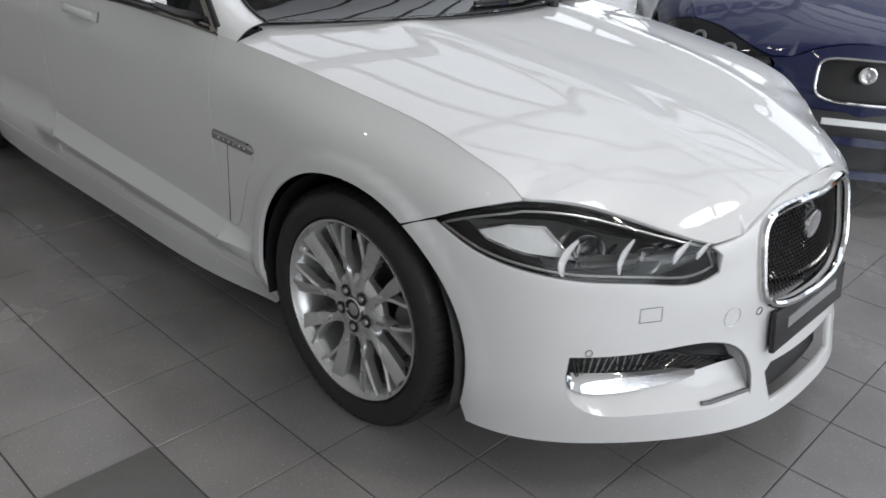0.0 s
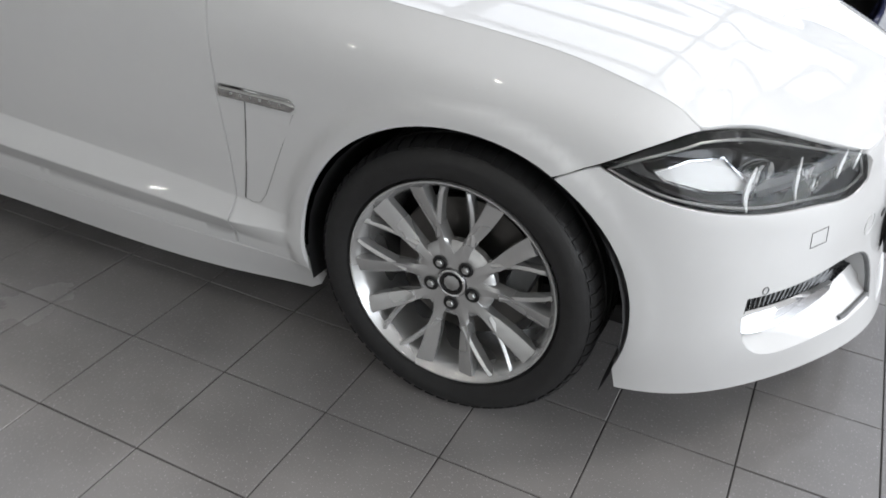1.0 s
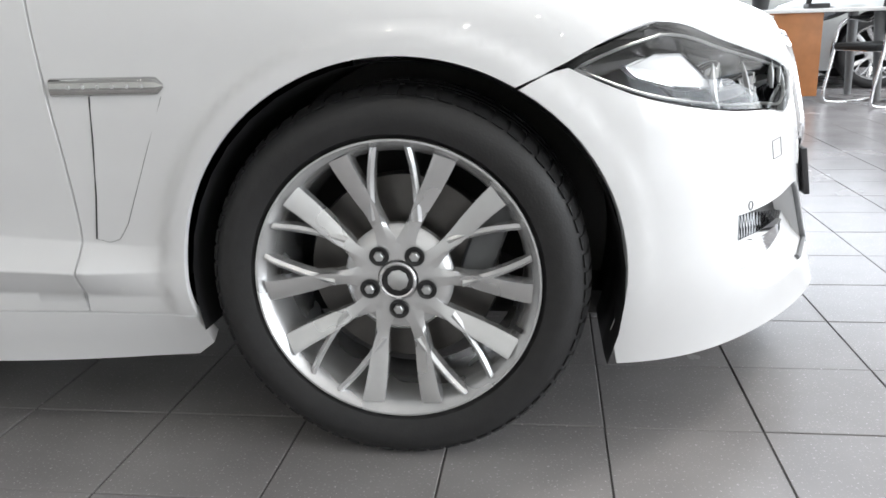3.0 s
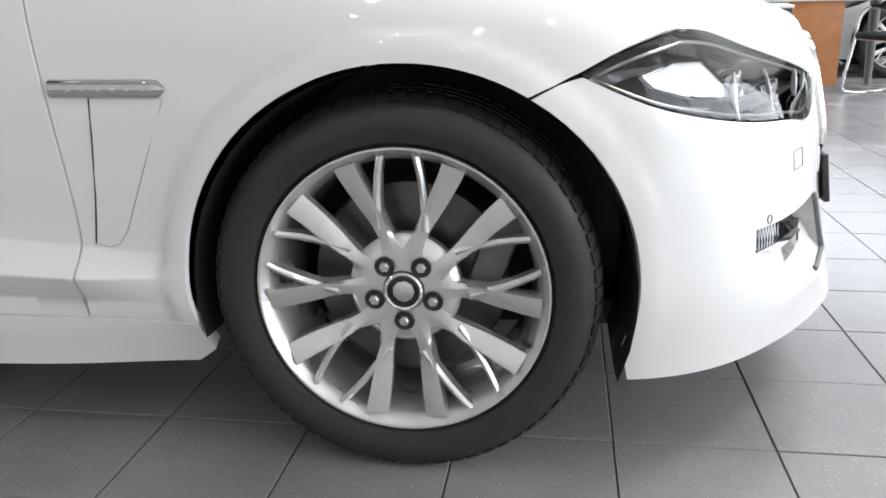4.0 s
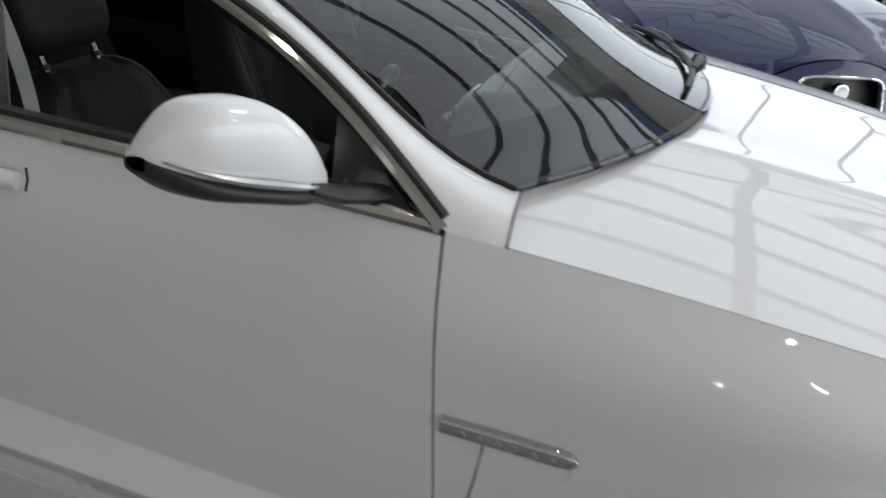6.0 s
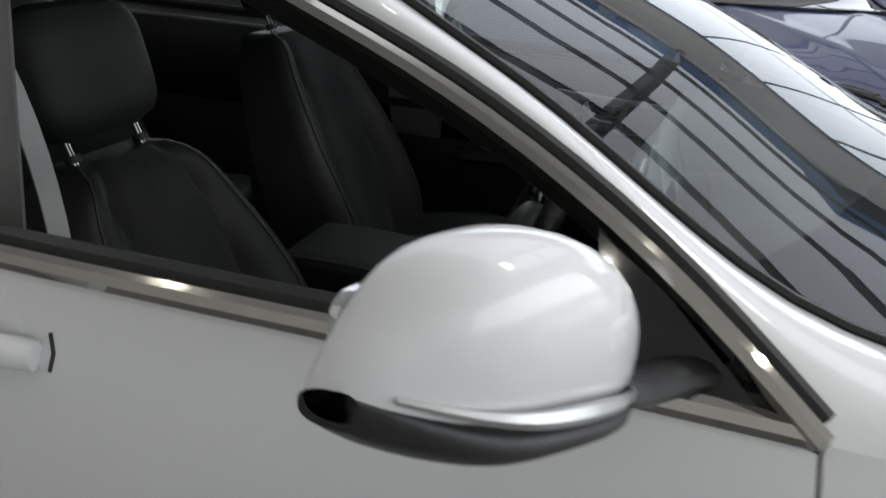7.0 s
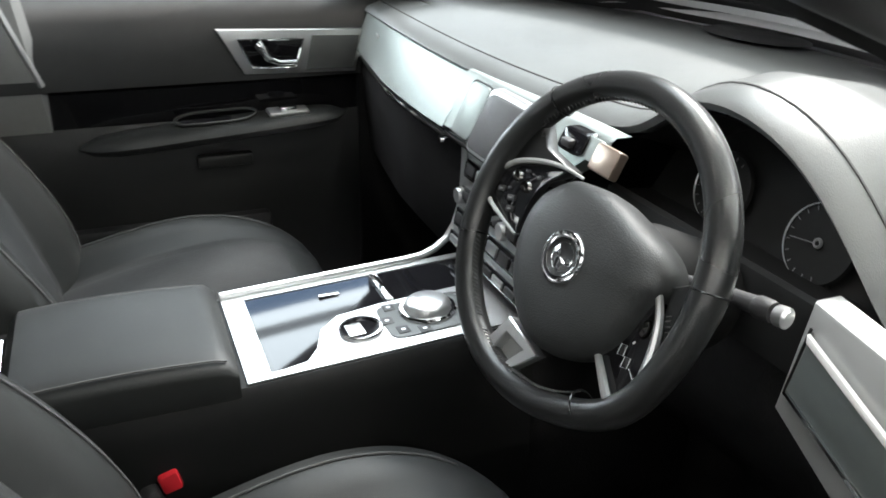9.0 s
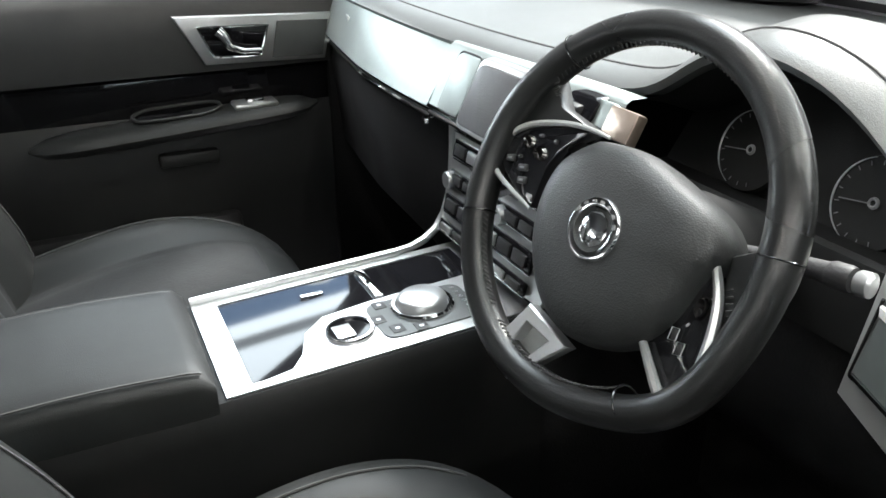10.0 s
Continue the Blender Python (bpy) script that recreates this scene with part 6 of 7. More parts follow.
    part("wheel_key", lathe([(0.0, 0.005), (0.0062, 0.0042), (0.0085, 0.0012), (0.0085, 0.0)], 18, axis="z"), DARKCHROME, sw, "small round roller key", matrix=pose(0.106, -0.033, 0.002) @ Matrix.Diagonal((0.6, 1, 1, 1)))
    for p, q in ((0.095, -0.0565), (0.103, -0.064)):
        part("wheel_key", block((0.0045, 0.0085, 0.003), (p, q, 0.003), 0.001, turn=(0, 0, 10)), BLACKPLASTIC, sw)
        bead(sw, "key_rim", [(p + 0.003 * x_, q + 0.005 * y_, 0.0045) for x_, y_ in ((-1, -1), (1, -0.8), (1, 1), (-1, 0.8))], 0.0004, SATIN, 5, True)
    for p, q in ((0.111, -0.024), (0.101, -0.047)):
        part("key_mark", block((0.003, 0.0015, 0.0004), (p, q, 0.0026), 0, turn=(0, 0, 60)), SATIN, sw)
    # open lower spoke: a flat metal loop with a dark hollow
    lout, linn = [(-0.064, -0.1375), (-0.038, -0.090), (0.014, -0.1045), (-0.033, -0.1545)], [(-0.0465, -0.1375), (-0.0335, -0.1045), (-0.006, -0.1085), (-0.031, -0.1425)]
    loop4 = []
    for k in range(40):
        t4 = k / 40
        def along(poly, t4):
            i4, f4 = int(t4 * 4) % 4, (t4 * 4) % 1
            a4, b4 = poly[i4], poly[(i4 + 1) % 4]
            return (a4[0] + (b4[0] - a4[0]) * f4, a4[1] + (b4[1] - a4[1]) * f4)
        o4, i4 = along(lout, t4), along(linn, t4)
        loop4.append([(o4[0], o4[1], -0.008), (o4[0], o4[1], 0.0015), (o4[0] * 0.88 + i4[0] * 0.12, o4[1] * 0.88 + i4[1] * 0.12, 0.003), (i4[0] * 0.88 + o4[0] * 0.12, i4[1] * 0.88 + o4[1] * 0.12, 0.003), (i4[0], i4[1], 0.0015), (i4[0], i4[1], -0.008)])
    V4, F4 = grid([*loop4, loop4[0]])
    part("spoke", (V4, F4), SATIN, sw, "open satin metal lower spoke", smooth=False)
    part("spoke_web", prism(linn, flat(-0.012), 0.004), SILVERTRIM, sw)
    # leather-covered arms: upper left towards the rim, and the thumb rest on the right
    part("spoke", prism([(-0.132, 0.032), (-0.137, 0.055), (-0.118, 0.094), (-0.104, 0.088), (-0.085, 0.066), (-0.044, 0.056), (-0.06, 0.035), (-0.1, 0.02)], flat(-0.016), 0.017, 0.005), RIMLEATHER, sw, "leather-covered upper spoke")
    part("spoke", prism([(0.108, 0.006), (0.134, 0.022), (0.142, -0.03), (0.131, -0.064), (0.119, -0.088), (0.114, -0.06), (0.112, -0.02)], flat(-0.017), 0.018, 0.006), RIMLEATHER, sw, "leather-covered thumb rest")
    part("spoke", prism([(-0.142, 0.012), (-0.146, -0.03), (-0.118, -0.014), (-0.08, -0.018), (-0.08, 0.02)], flat(-0.02), 0.012, 0.004), BLACKPLASTIC, sw)
    # stitches along the inside of the gripped lengths, and the seams across the rim
    for a0, a1 in ((196, 236), (242, 306), (60, 140)):
        for k in range(int((a1 - a0) / 1.9)):
            w = a0 + 1.9 * k
            part("stitch", tube([on_rim(w, RR - 0.0126, 0.006), on_rim(w + 1.1, RR - 0.0136, 0.001)], 0.0007, 4), STITCH, sw)
    for x_, y_ in ((0.117, -0.016), (0.1185, -0.020), (0.1205, -0.024), (0.1225, -0.028), (0.1245, -0.031), (-0.108, 0.088), (-0.105, 0.085), (-0.101, 0.081), (-0.098, 0.077), (-0.094, 0.073)):
        part("stitch", tube([(x_, y_, 0.0025), (x_ + 0.0045, y_ + 0.0025, 0.0022)], 0.0007, 4), STITCH, sw)
    for w in (6, 129, 197, 304):
        cpt, rad_ = Vector(on_rim(w)), Vector(on_rim(w, 1.0))
        part("rim_seam", tube([tuple(cpt + 0.0146 * (rad_ * math.cos(b) + Vector((0, 0, 1.1 * math.sin(b))))) for b in np.linspace(0, 2 * math.pi, 18, endpoint=False)], 0.0008, 5, True), GLOSSBLACK, sw)
    stl = [(0.06, 0.005, -0.062), (0.12, 0.014, -0.058), (0.145, 0.017, -0.055), (0.158, 0.018, -0.054)]
    part("stalk", tube(stl, [0.006, 0.007, 0.0075, 0.008], 14), BLACKPLASTIC, sw, "black control stalk")
    part("stalk_band", tube([(0.146, 0.017, -0.055), (0.149, 0.0172, -0.0548), (0.160, 0.018, -0.0542), (0.163, 0.0182, -0.054)], [0.008, 0.0092, 0.0092, 0.0085], 20), BLACKPLASTIC, sw, "ribbed grey ring on the stalk")
    part("stalk_tip", tube([(0.166, 0.018, -0.054), (0.1675, 0.0182, -0.0538), (0.175, 0.019, -0.053), (0.1765, 0.019, -0.053)], [0.0075, 0.0085, 0.0085, 0.006], 20), SATIN, sw, "polished silver stalk end")
    return sw


cabin(main_car)


# ---- lamps, mirrors, handles and side vents ----
def on_body(s, z, inn=0.0):
    p = body(np.array([s]), np.array([z]))[0]
    e = 2e-3
    n = np.cross(body(np.array([s + e]), np.array([z]))[0] - body(np.array([s - e]), np.array([z]))[0], body(np.array([s]), np.array([z + e]))[0] - body(np.array([s]), np.array([z - e]))[0])
    n /= np.linalg.norm(n)
    if np.dot(n, p - np.array([min(p[0], 0.2), 0, 0.45])) < 0:
        n = -n
    return p - n * inn, n


def facing(p, n):
    return Matrix.Translation(Vector(p)) @ Vector(n).to_track_quat("Z", "Y").to_matrix().to_4x4()


def headlamp(car, sg, rich):
    lamp = [(sg * s, z) for s, z in LAMP]
    if not rich:
        ob = panel("headlamp", lamp, [], body, DARKGLASS, car, 0.05, 0.02, -0.003, label="dark glazed headlamp")
        for x, y, z in ((0.56, -0.77, 0.69), (0.67, -0.62, 0.66)):
            p, n = on_body(sg * s_of(x, y), z, 0.001)
            part("projector_ring", lathe([(0.022, 0.0), (0.026, 0.004), (0.036, 0.003), (0.04, -0.002)], 24, axis="z"), STEEL, ob, matrix=facing(p, n))
        return ob
    cover = panel("headlamp", lamp, [], body, CLEAR, car, 0.03, 0.004, -0.003, label="clear swept-back headlamp with dark surround")
    cover.visible_shadow = False
    edge = resample(lamp, 0.03)
    ring0 = [on_body(s, z, 0.006)[0] for s, z in edge]
    cz = np.mean([z for _, z in edge])
    cs = np.mean([s for s, _ in edge])
    ring1 = [on_body(s + (cs - s) * 0.03, z + (cz - z) * 0.12, 0.03)[0] for s, z in edge]
    ring2 = [on_body(s + (cs - s) * 0.10, z + (cz - z) * 0.25, 0.085)[0] for s, z in edge]
    part("lamp_bowl", grid([ring0, ring1, ring2], closed=True), GLOSSBLACK, cover, "black lamp surround")
    part("lamp_back", sheet([(s + (cs - s) * 0.08, z + (cz - z) * 0.2) for s, z in lamp], [], lambda a, b: body(a, b) - 0.08 * np.stack([0.6 + 0 * a, sg * 0.75 + 0 * a, 0 * a], axis=-1), 0.05)[:2], GLOSSBLACK, cover)
    bead(cover, "lamp_edge", [on_body(s + (cs - s) * 0.04, z + (cz - z) * 0.17, 0.012)[0] for s, z in edge], 0.003, SATIN, 6, True, label="silver inner lamp outline")
    S = lambda x, y: sg * s_of(x, y)
    # pale reflector wedge towards the tip
    wd = [(S(0.40, -0.875), 0.700), (S(0.46, -0.84), 0.722), (S(0.535, -0.79), 0.722), (S(0.585, -0.735), 0.655), (S(0.50, -0.82), 0.662), (S(0.42, -0.865), 0.683)]
    part("side_reflector", sheet(wd, [], body, 0.03, 0.012, -0.022)[:2], WHITEPLASTIC, cover, "pale translucent side lamp insert")
    bead(cover, "reflector_edge", [on_body(s, z, 0.02)[0] for s, z in resample(wd, 0.02)], 0.003, CHROME, 6, True)
    # projector and inner lamps with blades, their lit look put into white colour
    for x, y, z, r, dep in ((0.615, -0.70, 0.677, 0.034, 0.05), (0.70, -0.57, 0.648, 0.028, 0.05)):
        p, n = on_body(S(x, y), z, dep)
        d = Vector((0.93, sg * 0.3, 0.1)).normalized()
        m = facing(p, d)
        part("projector_ring", lathe([(r, -0.02), (r, 0.012), (r * 1.12, 0.018), (r * 1.25, 0.012), (r * 1.3, -0.03)], 36, axis="z"), CHROME, cover, "chrome projector ring", matrix=m)
        part("projector_lens", lathe([(r * 1.0 * math.sin(a), r * 0.55 * math.cos(a) - 0.006) for a in np.linspace(1.57, 0.0, 9)], 32, axis="z"), DARKGLASS, cover, "round glass projector lens", matrix=m)
    for x, y, h, w in ((0.575, -0.765, 0.085, 0.012), (0.665, -0.65, 0.078, 0.010), (0.735, -0.52, 0.055, 0.012), (0.76, -0.46, 0.045, 0.010)):
        pts = [on_body(S(x + 0.035 * k * k, y + 0.03 * k), 0.655 + h * 0.5 * k, 0.014)[0] for k in np.linspace(-0.9, 0.9, 9)]
        part("lamp_blade", tube(pts, [w * 0.4, w * 0.7, w * 0.9, w * 1.1, w * 1.15, w * 1.1, w * 0.9, w * 0.7, w * 0.4], 8, flat=0.45), WHITEPLASTIC, cover, "curved lamp blade, lit look put into its white colour")
    rows = [[on_body(S(x, y), zz, dd)[0] for x, y in ((0.60, -0.735), (0.66, -0.655), (0.71, -0.58), (0.745, -0.50), (0.765, -0.45))] for zz, dd in ((0.668, 0.05), (0.652, 0.03), (0.636, 0.045))]
    part("lamp_reflector", grid(rows), SATIN, cover, "silver lamp reflector")
    return cover


def ring_mark(parent, name, s, z, r, mat, label=""):
    p, n = on_body(s, z, -0.0006)
    m = facing(p, n)
    return part(name, tube([(r * math.cos(a), r * math.sin(a), 0) for a in np.linspace(0, 2 * math.pi, 24, endpoint=False)], 0.0013, 5, True), mat, parent, label, matrix=m)


def groove(parent, name, pts, r=0.0016, closed=True):
    return bead(parent, name, [on_body(s, z, -0.0004 if r < 0.001 else 0.0002)[0] for s, z in (resample(pts, 0.02) if closed else pts)], r, SEAL, 5, closed)


def mirror(car, sg, paint):
    """Wide swept mirror: painted cap, black lower shell, arm and corner piece."""
    ends = (0.893, 1.222)
    tops = cubic([0.893, 0.93, 1.0, 1.06, 1.12, 1.18, 1.222], [1.036, 1.075, 1.13, 1.157, 1.168, 1.162, 1.128])
    lows = cubic([0.893, 0.97, 1.09, 1.185, 1.222], [0.992, 1.006, 1.04, 1.074, 1.10])
    edge = cubic([0.893, 0.92, 1.05, 1.19, 1.222], [1.012, 1.016, 1.052, 1.10, 1.116])
    bulge = cubic([0.893, 0.94, 1.02, 1.12, 1.19, 1.222], [0.012, 0.032, 0.052, 0.055, 0.036, 0.008])

    def fit(p):
        """The housing sits a little forward and out from the door, slightly small."""
        return (-0.772 + 0.92 * (p[0] + 0.785), sg * (0.932 + 0.88 * (abs(p[1]) - 0.893)), 1.036 + 1.02 * (p[2] - 1.03))

    def ring(y, z0, z1, grow, N=28):
        f, k = float(bulge(y)) + grow, 0.034 * math.sin(math.pi * (0.1 + 0.8 * (y - 0.893) / 0.329)) ** 0.5 + grow
        out = []
        for i in range(N):
            w = 2 * math.pi * i / N
            u, v = math.cos(w), math.sin(w)
            tt = (y - 0.893) / 0.329
            out.append(fit((-0.785 - 0.115 * tt + (f if u > 0 else k) * math.copysign(abs(u) ** 0.75, u), 0.893 + 0.76 * (y - 0.893), -0.026 * tt + 0.5 * (z0 + z1) + 0.5 * (z1 - z0) * math.copysign(abs(v) ** 0.8, v))))
        return out
    ys_ = np.linspace(*ends, 24)
    cap = [ring(y, float(edge(y)) - 0.012, float(tops(y)), 0.0) for y in ys_]
    mir = part("door_mirror", capped(grid(cap, closed=True), 28), paint, car, "painted door mirror with black lower shell")
    low = [ring(y, float(lows(y)), float(edge(y)) + 0.004, 0.003) for y in ys_]
    part("lower_shell", capped(grid(low, closed=True), 28), BLACKPLASTIC, mir, "black lower shell of the mirror")
    strip = [fit((-0.785 - 0.35 * (y - 0.893) + float(bulge(y)) * 0.98 + 0.0025, 0.893 + 0.76 * (y - 0.893), float(edge(y)) + 0.006 - 0.079 * (y - 0.893))) for y in np.linspace(0.95, 1.21, 16)]
    bead(mir, "indicator_strip", strip, [0.002 + 0.0035 * math.sin(math.pi * k / 15) for k in range(16)], SATIN, 6, label="grey repeater strip along the mirror")
    part("mirror_glass", prism(superbox(1.046, 1.083, 0.098, 0.037, 4), lambda a, b, c: fit((-0.818 - c - 0.46 * (a - 0.91), 0.905 + 0.78 * (a - 0.91), b - 0.012 + 0.2 * (a - 1.065))), 0.006, 0.001), CHROME, mir, "mirror glass")
    arm = [(-0.70, 0.835, 0.985), (-0.73, 0.865, 0.988), (-0.755, 0.915, 1.0), (-0.768, 0.98, 1.03)]
    part("mirror_arm", tube(mirrored(arm, sg), [0.020, 0.020, 0.018, 0.014], 12, flat=0.7), BLACKPLASTIC, mir, "black mirror arm")
    sail = [(-0.655, 0.968), (-0.785, 0.975), (-0.805, 1.078), (-0.74, 1.035)]
    part("mirror_sail", prism(sail, lambda a, b, c: (a, sg * (0.866 - (b - 0.97) * 0.55 - c), b), 0.03, 0.003), GLOSSBLACK, mir, "black triangle behind the mirror")
    return mir


def trims(car, paint, rich):
    for sg in (-1, 1):
        headlamp(car, sg, rich)
        mirror(car, sg, paint)
        if not rich:
            continue
        R = lambda pts: [(sg * s, z) for s, z in pts]
        # side vent bar and its panel
        rows = []
        for x in np.linspace(-0.571, -0.370, 18):
            h = 0.0148 * math.sqrt(max(0.0, 1 - max(0.0, (x + 0.392) / 0.0222) ** 2.4)) + 0.0004
            rows.append([on_body(sg * s_of(x), 0.687 + h * w, -0.0015 - 0.0085 * math.sqrt(max(0.0, 1 - abs(w) ** 2.6)) * (h / 0.0152) ** 0.5)[0] for w in np.linspace(-1, 1, 13)])
        vb = part("vent_bar", grid(rows), VENTCHROME, car, "polished chrome vent bar with small plain marks")
        for k in range(6):
            x = -0.535 + 0.026 * k
            p, n = on_body(sg * s_of(x), 0.687, -0.0102)
            part("bar_mark", block((0.005, 0.006, 0.002), (0, 0, 0), 0.0006), SATIN, vb, matrix=facing(p, n))
        vp = [(-0.506, 0.671), (-0.512, 0.60), (-0.525, 0.50), (-0.54, 0.418)] + [(-0.515, 0.412), (-0.495, 0.418), (-0.475, 0.445), (-0.455, 0.49), (-0.42, 0.57), (-0.377, 0.669)]
        groove(car, "vent_panel_line", R(side(vp)), 0.0004, closed=False)
        groove(car, "vent_panel_edge", R(side(vp[:4])), 0.0016, closed=False)
        # bumper details
        groove(car, "washer_cover", R([(s_of(0.709, -0.555), 0.536), (s_of(0.680, -0.603), 0.535), (s_of(0.680, -0.603), 0.501), (s_of(0.709, -0.555), 0.501)]), 0.0008)
        ring_mark(car, "parking_sensor", sg * s_of(0.643, -0.718), 0.433, 0.008, STEEL, "round parking sensor")
        ring_mark(car, "parking_sensor", sg * s_of(0.828, -0.27), 0.47, 0.010, SEAL, "round parking sensor")
        ring_mark(car, "tow_eye_cover", sg * s_of(0.80, -0.36), 0.475, 0.026, WHITEPLASTIC, "round tow eye cover")
        # front door handle
        xs = np.linspace(-1.272, -1.482, 12)
        hd = [body(np.array([sg * s_of(x)]), np.array([0.905 + 0.006 * math.sin(math.pi * (x + 1.272) / -0.21)]))[0] + np.array([0, sg * 0.028 * math.sin(math.pi * (0.12 + 0.76 * (x + 1.272) / -0.21)), 0]) for x in xs]
        hb = part("door_handle", tube(hd, [0.013, 0.0145, 0.0145, 0.014, 0.014, 0.014, 0.014, 0.014, 0.014, 0.0145, 0.0145, 0.012], 12, flat=1.1), paint, car, "painted pull handle on the door")
        groove(car, "handle_gap", R(side([(-1.263, 0.888), (-1.261, 0.905), (-1.267, 0.922)])), 0.0024, closed=False)
        panel("handle_cup", R(side([(x_, z_) for x_, z_ in superbox(-1.357, 0.903, 0.062, 0.042, 2.6, 30)])), [], body, paint, car, 0.02, 0.001, 0.0012, label="shallow scoop behind the handle")
        hd2 = [body(np.array([sg * s_of(x)]), np.array([0.93]))[0] + np.array([0, sg * 0.026 * math.sin(math.pi * (0.12 + 0.76 * (x + 2.27) / -0.21)), 0]) for x in np.linspace(-2.27, -2.48, 10)]
        part("door_handle", tube(hd2, 0.014, 10), paint, car, "painted pull handle on the door")


trims(main_car, WHITE, True)
blue_car = build_car("sedan", "dark blue saloon car with chrome-rimmed black grille", BLUE, pose(-0.14, 2.625, 0.03, 0, 0, -57), False)
trims(blue_car, BLUE, False)
rear_car = build_car("sedan", "silver saloon car parked behind the desks", SILVERPAINT, pose(3.4, 6.95, 0, 0, 0, 174), False)
trims(rear_car, SILVERPAINT, False)


far_car = build_car("sedan", "pale silver saloon car parked deep in the showroom", SILVERPAINT, pose(1.3, 9.9, 0, 0, 0, 180), False)
trims(far_car, SILVERPAINT, False)


# ---- showroom furniture ----
def chair(m):
    """Cantilever visitor's chair, base at the floor's middle."""
    ch = empty("visitor_chair", m, "black visitor chair on a chrome cantilever frame", "chair", "chairs at the desk")
    for sg in (-1, 1):
        p = [(-0.22, sg * 0.25, 0.014), (0.20, sg * 0.25, 0.014), (0.245, sg * 0.25, 0.03), (0.25, sg * 0.25, 0.08), (0.18, sg * 0.25, 0.44), (0.13, sg * 0.25, 0.63), (0.09, sg * 0.25, 0.66), (-0.18, sg * 0.25, 0.66), (-0.21, sg * 0.24, 0.70)]
        part("frame", tube(curve3(p, 40), 0.0125, 10), CHROME, ch, "chrome tube side frame")
        part("arm_pad", block((0.22, 0.04, 0.022), (-0.05, sg * 0.25, 0.678), 0.008), BLACKPLASTIC, ch)
    part("floor_bar", tube([(-0.22, -0.25, 0.014), (-0.22, 0.25, 0.014)], 0.0125, 10), CHROME, ch)
    part("seat_bar", tube([(0.18, -0.25, 0.43), (0.18, 0.25, 0.43)], 0.010, 10), CHROME, ch)
    part("seat", block((0.44, 0.45, 0.055), (0.0, 0, 0.455), 0.022, 3), LEATHER, ch, "black padded seat")
    part("backrest", block((0.045, 0.44, 0.40), (-0.245, 0, 0.73), 0.02, 3, turn=(0, -10, 0)), LEATHER, ch, "black padded backrest")
    return ch


chair(pose(2.82, 4.75, 0, 0, 0, 205))
chair(pose(3.75, 4.55, 0, 0, 0, 160))
desk = empty("desk", pose(2.3, 5.25, 0), "office desk with pale top and orange veneer end panel", "desk")
part("desktop", block((1.5, 0.8, 0.03), (0, 0, 0.735), 0.006), PAPER, desk, "pale desktop")
part("end_panel", block((0.42, 0.03, 0.66), (-0.07, -0.36, 0.39), 0.004), ORANGE, desk, "orange veneer panel")
for sx in (-0.68, 0.62):
    part("leg", tube([(sx, -0.34, 0.0), (sx - 0.03, -0.30, 0.72)], [0.03, 0.045], 10), STEEL, desk)
    part("leg", tube([(sx, 0.34, 0.0), (sx - 0.03, 0.30, 0.72)], [0.03, 0.045], 10), STEEL, desk)
phone = empty("desk_phone", pose(2.43, 5.05, 0.751), "black desk telephone standing on the pale desk", "telephone")
part("base", block((0.17, 0.15, 0.04), (0, 0, 0.02), 0.01), BLACKPLASTIC, phone)
part("handset", block((0.04, 0.05, 0.19), (-0.05, 0, 0.12), 0.012, turn=(0, 12, 0)), BLACKPLASTIC, phone)
plant = empty("potted_plant", pose(2.0, 5.1, 0.751), "spiky green plant in a dark pot", "plant")
part("pot", lathe([(0.0, 0.0), (0.06, 0.0), (0.08, 0.14), (0.074, 0.14), (0.066, 0.12), (0.0, 0.12)], 28, axis="z"), BLACKPLASTIC, plant)
rp = random.Random(3)
for k in range(36):
    a, lean = rp.uniform(0, 6.28), rp.uniform(0.02, 0.12)
    h = rp.uniform(0.25, 0.45)
    b = Vector((0.04 * math.cos(a), 0.04 * math.sin(a), 0.12))
    rows = []
    for t in np.linspace(0, 1, 6):
        c = b + Vector((lean * t * t * math.cos(a), lean * t * t * math.sin(a), h * t))
        w = 0.009 * (1 - t ** 2) + 0.0005
        rows.append([tuple(c + Vector((-math.sin(a) * w, math.cos(a) * w, 0))), tuple(c + Vector((0, 0, -0.003))), tuple(c - Vector((-math.sin(a) * w, math.cos(a) * w, 0)))])
    part("leaf", grid(rows), LEAF, plant)
stand = empty("display_plinth", pose(1.35, 3.75, 0, 0, 0, -8), "black display plinth with pale top and a wheel picture", "plinth")
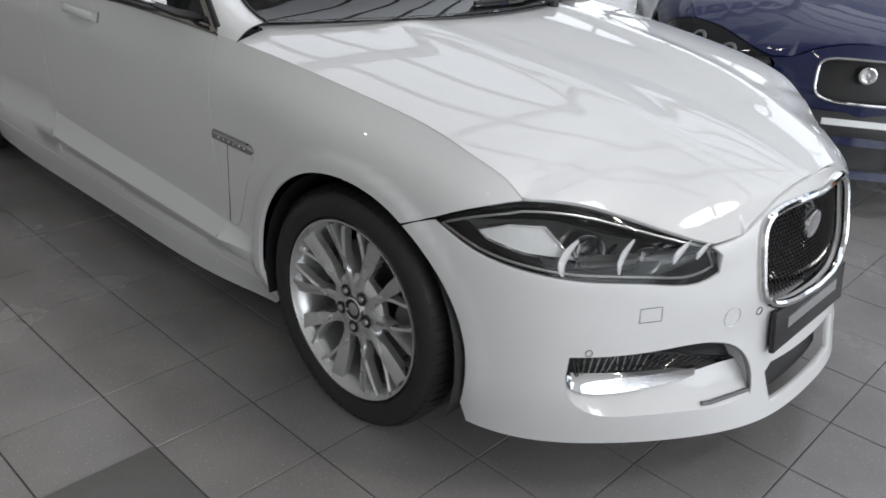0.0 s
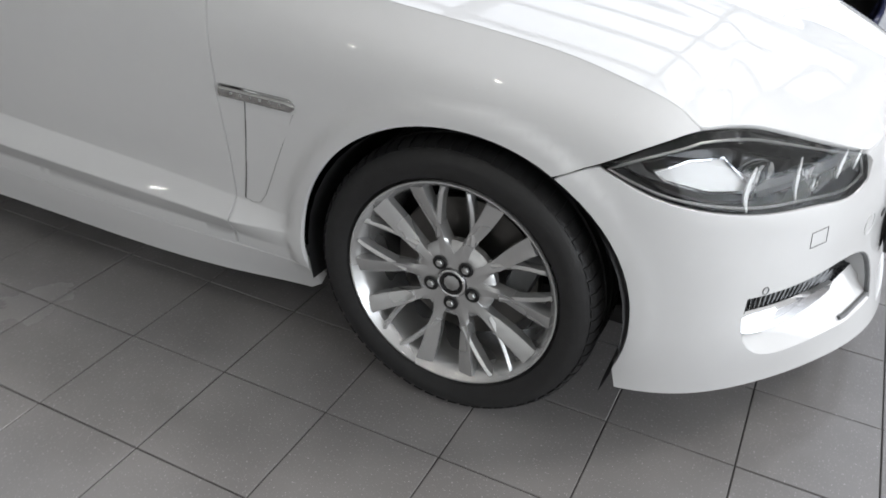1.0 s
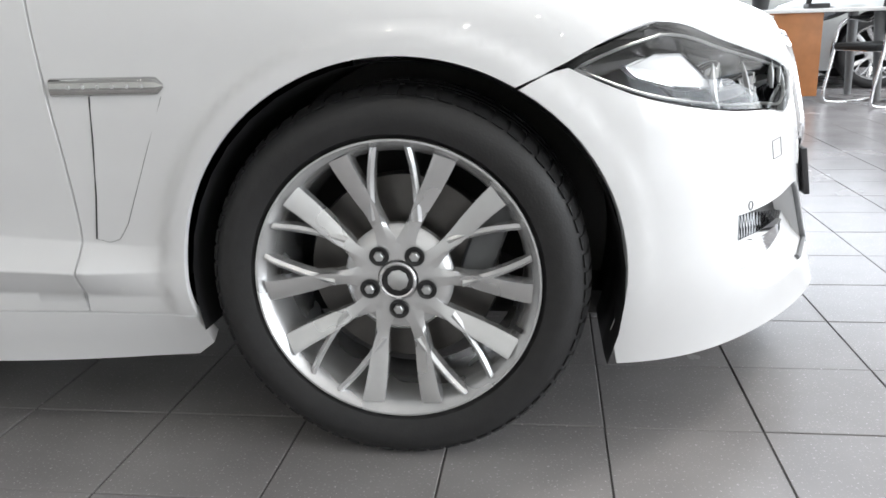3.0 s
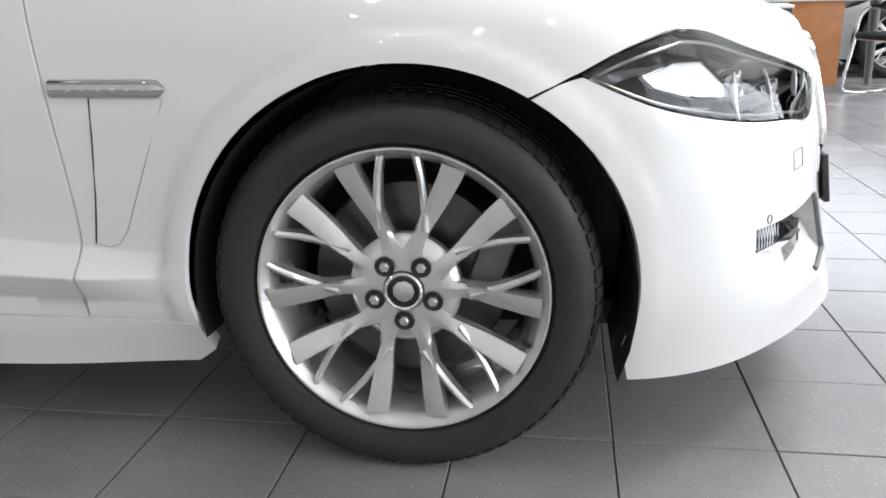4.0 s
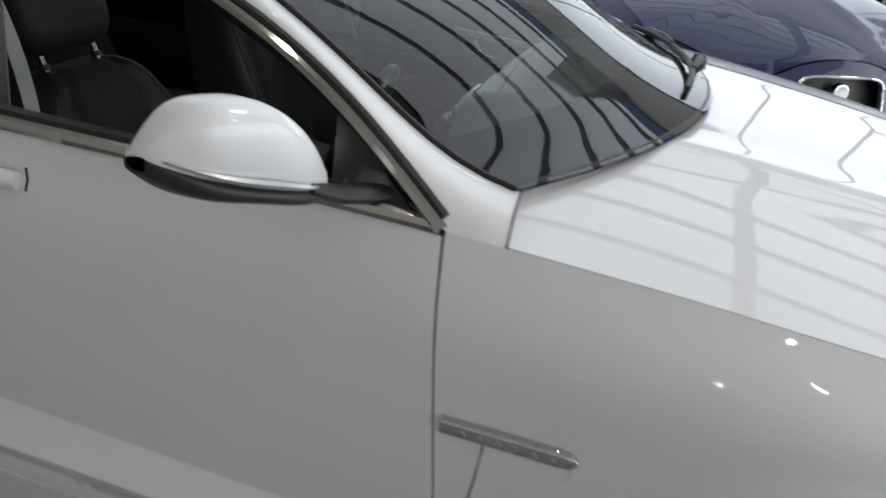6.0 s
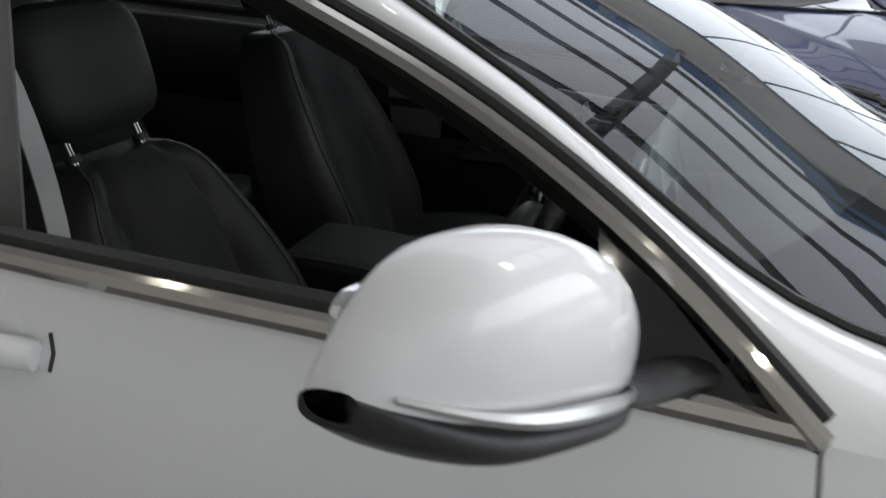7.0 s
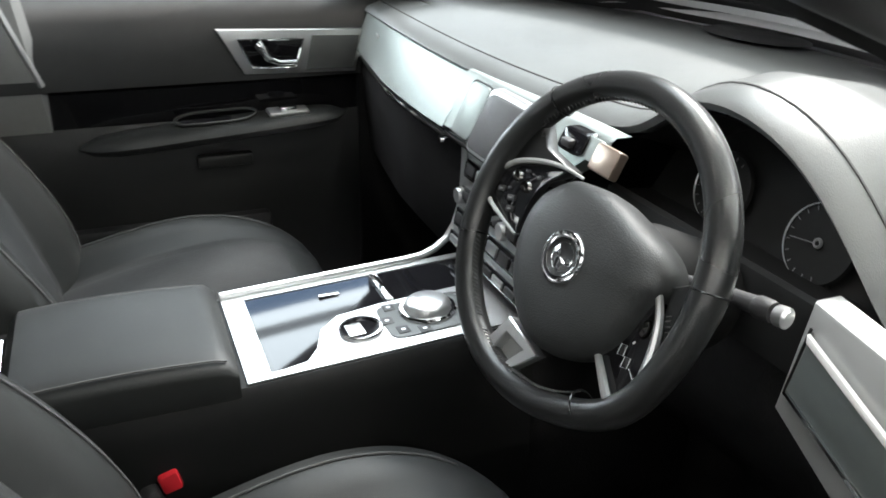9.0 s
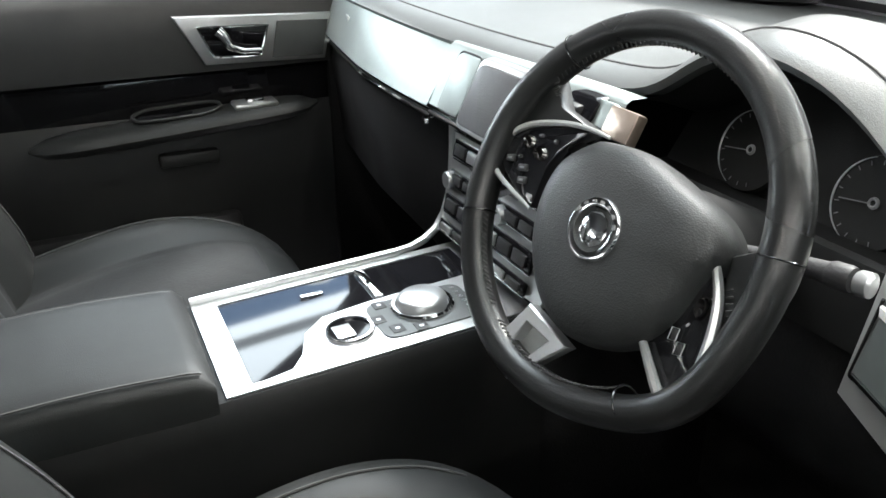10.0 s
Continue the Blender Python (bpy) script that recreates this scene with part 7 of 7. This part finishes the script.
part("body", block((0.75, 0.5, 0.70), (0, 0, 0.35), 0.006), GLOSSBLACK, stand)
part("top", block((0.77, 0.52, 0.02), (0, 0, 0.711), 0.004), PAPER, stand, "pale top")
part("picture", tube([(0.16 * math.cos(a) - 0.02, -0.2525, 0.42 + 0.16 * math.sin(a)) for a in np.linspace(0, 6.283, 40, endpoint=False)], 0.006, 6, True, 0.4), STEEL, stand, "grey printed wheel picture")
for k in range(8):
    a = k * math.pi / 4
    part("picture_spoke", tube([(-0.02, -0.2525, 0.42), (0.15 * math.cos(a) - 0.02, -0.2525, 0.42 + 0.15 * math.sin(a))], 0.006, 5, flat=0.4), STEEL, stand)
hatch = part("floor_hatch", block((0.55, 0.45, 0.004), (0.045, -1.59, 0.002), 0.001), HATCH, None, "dark metal floor hatch plate set on the tiles")
tagged(hatch, category="hatch")

# ---- floor tiles, 0.30 m square ----
def tile_mesh():
    bm = block((0.2965, 0.2965, 0.012), (0, 0, -0.006), 0.0012, 1)
    me = bpy.data.meshes.new("tile")
    bm.to_mesh(me)
    bm.free()
    me.materials.append(TILE)
    return me


TM = tile_mesh()
near, far_v, far_f = 0, [], []
tc_v = [tuple(v.co) for v in TM.vertices]
tc_f = [tuple(p.vertices) for p in TM.polygons]
rng = random.Random(5)
for i in range(-50, 36):
    for j in range(-26, 47):
        x, y = 0.225 + 0.3 * i, -0.91 + 0.3 * j
        if not (X0 + 0.15 < x < X1 - 0.15 and Y0 + 0.15 < y < Y1 - 0.15):
            continue
        dz = rng.uniform(-0.0006, 0.0006)
        if -1.9 < x < 3.2 and -2.2 < y < -0.6 or 0.7 < x < 3.2 and -0.6 < y < 1.8:
            o = new("tile", TM)
            o.parent = floor
            o.location = (x, y, dz)
            near += 1
        else:
            b = len(far_v)
            far_v += [(a + x, c + y, d + dz) for a, c, d in tc_v]
            far_f += [tuple(q + b for q in f) for f in tc_f]
tagged(part("tile_field", (far_v, far_f), TILE, floor, "dark grey floor tiles with fine joints", smooth=False), kind="stuff")
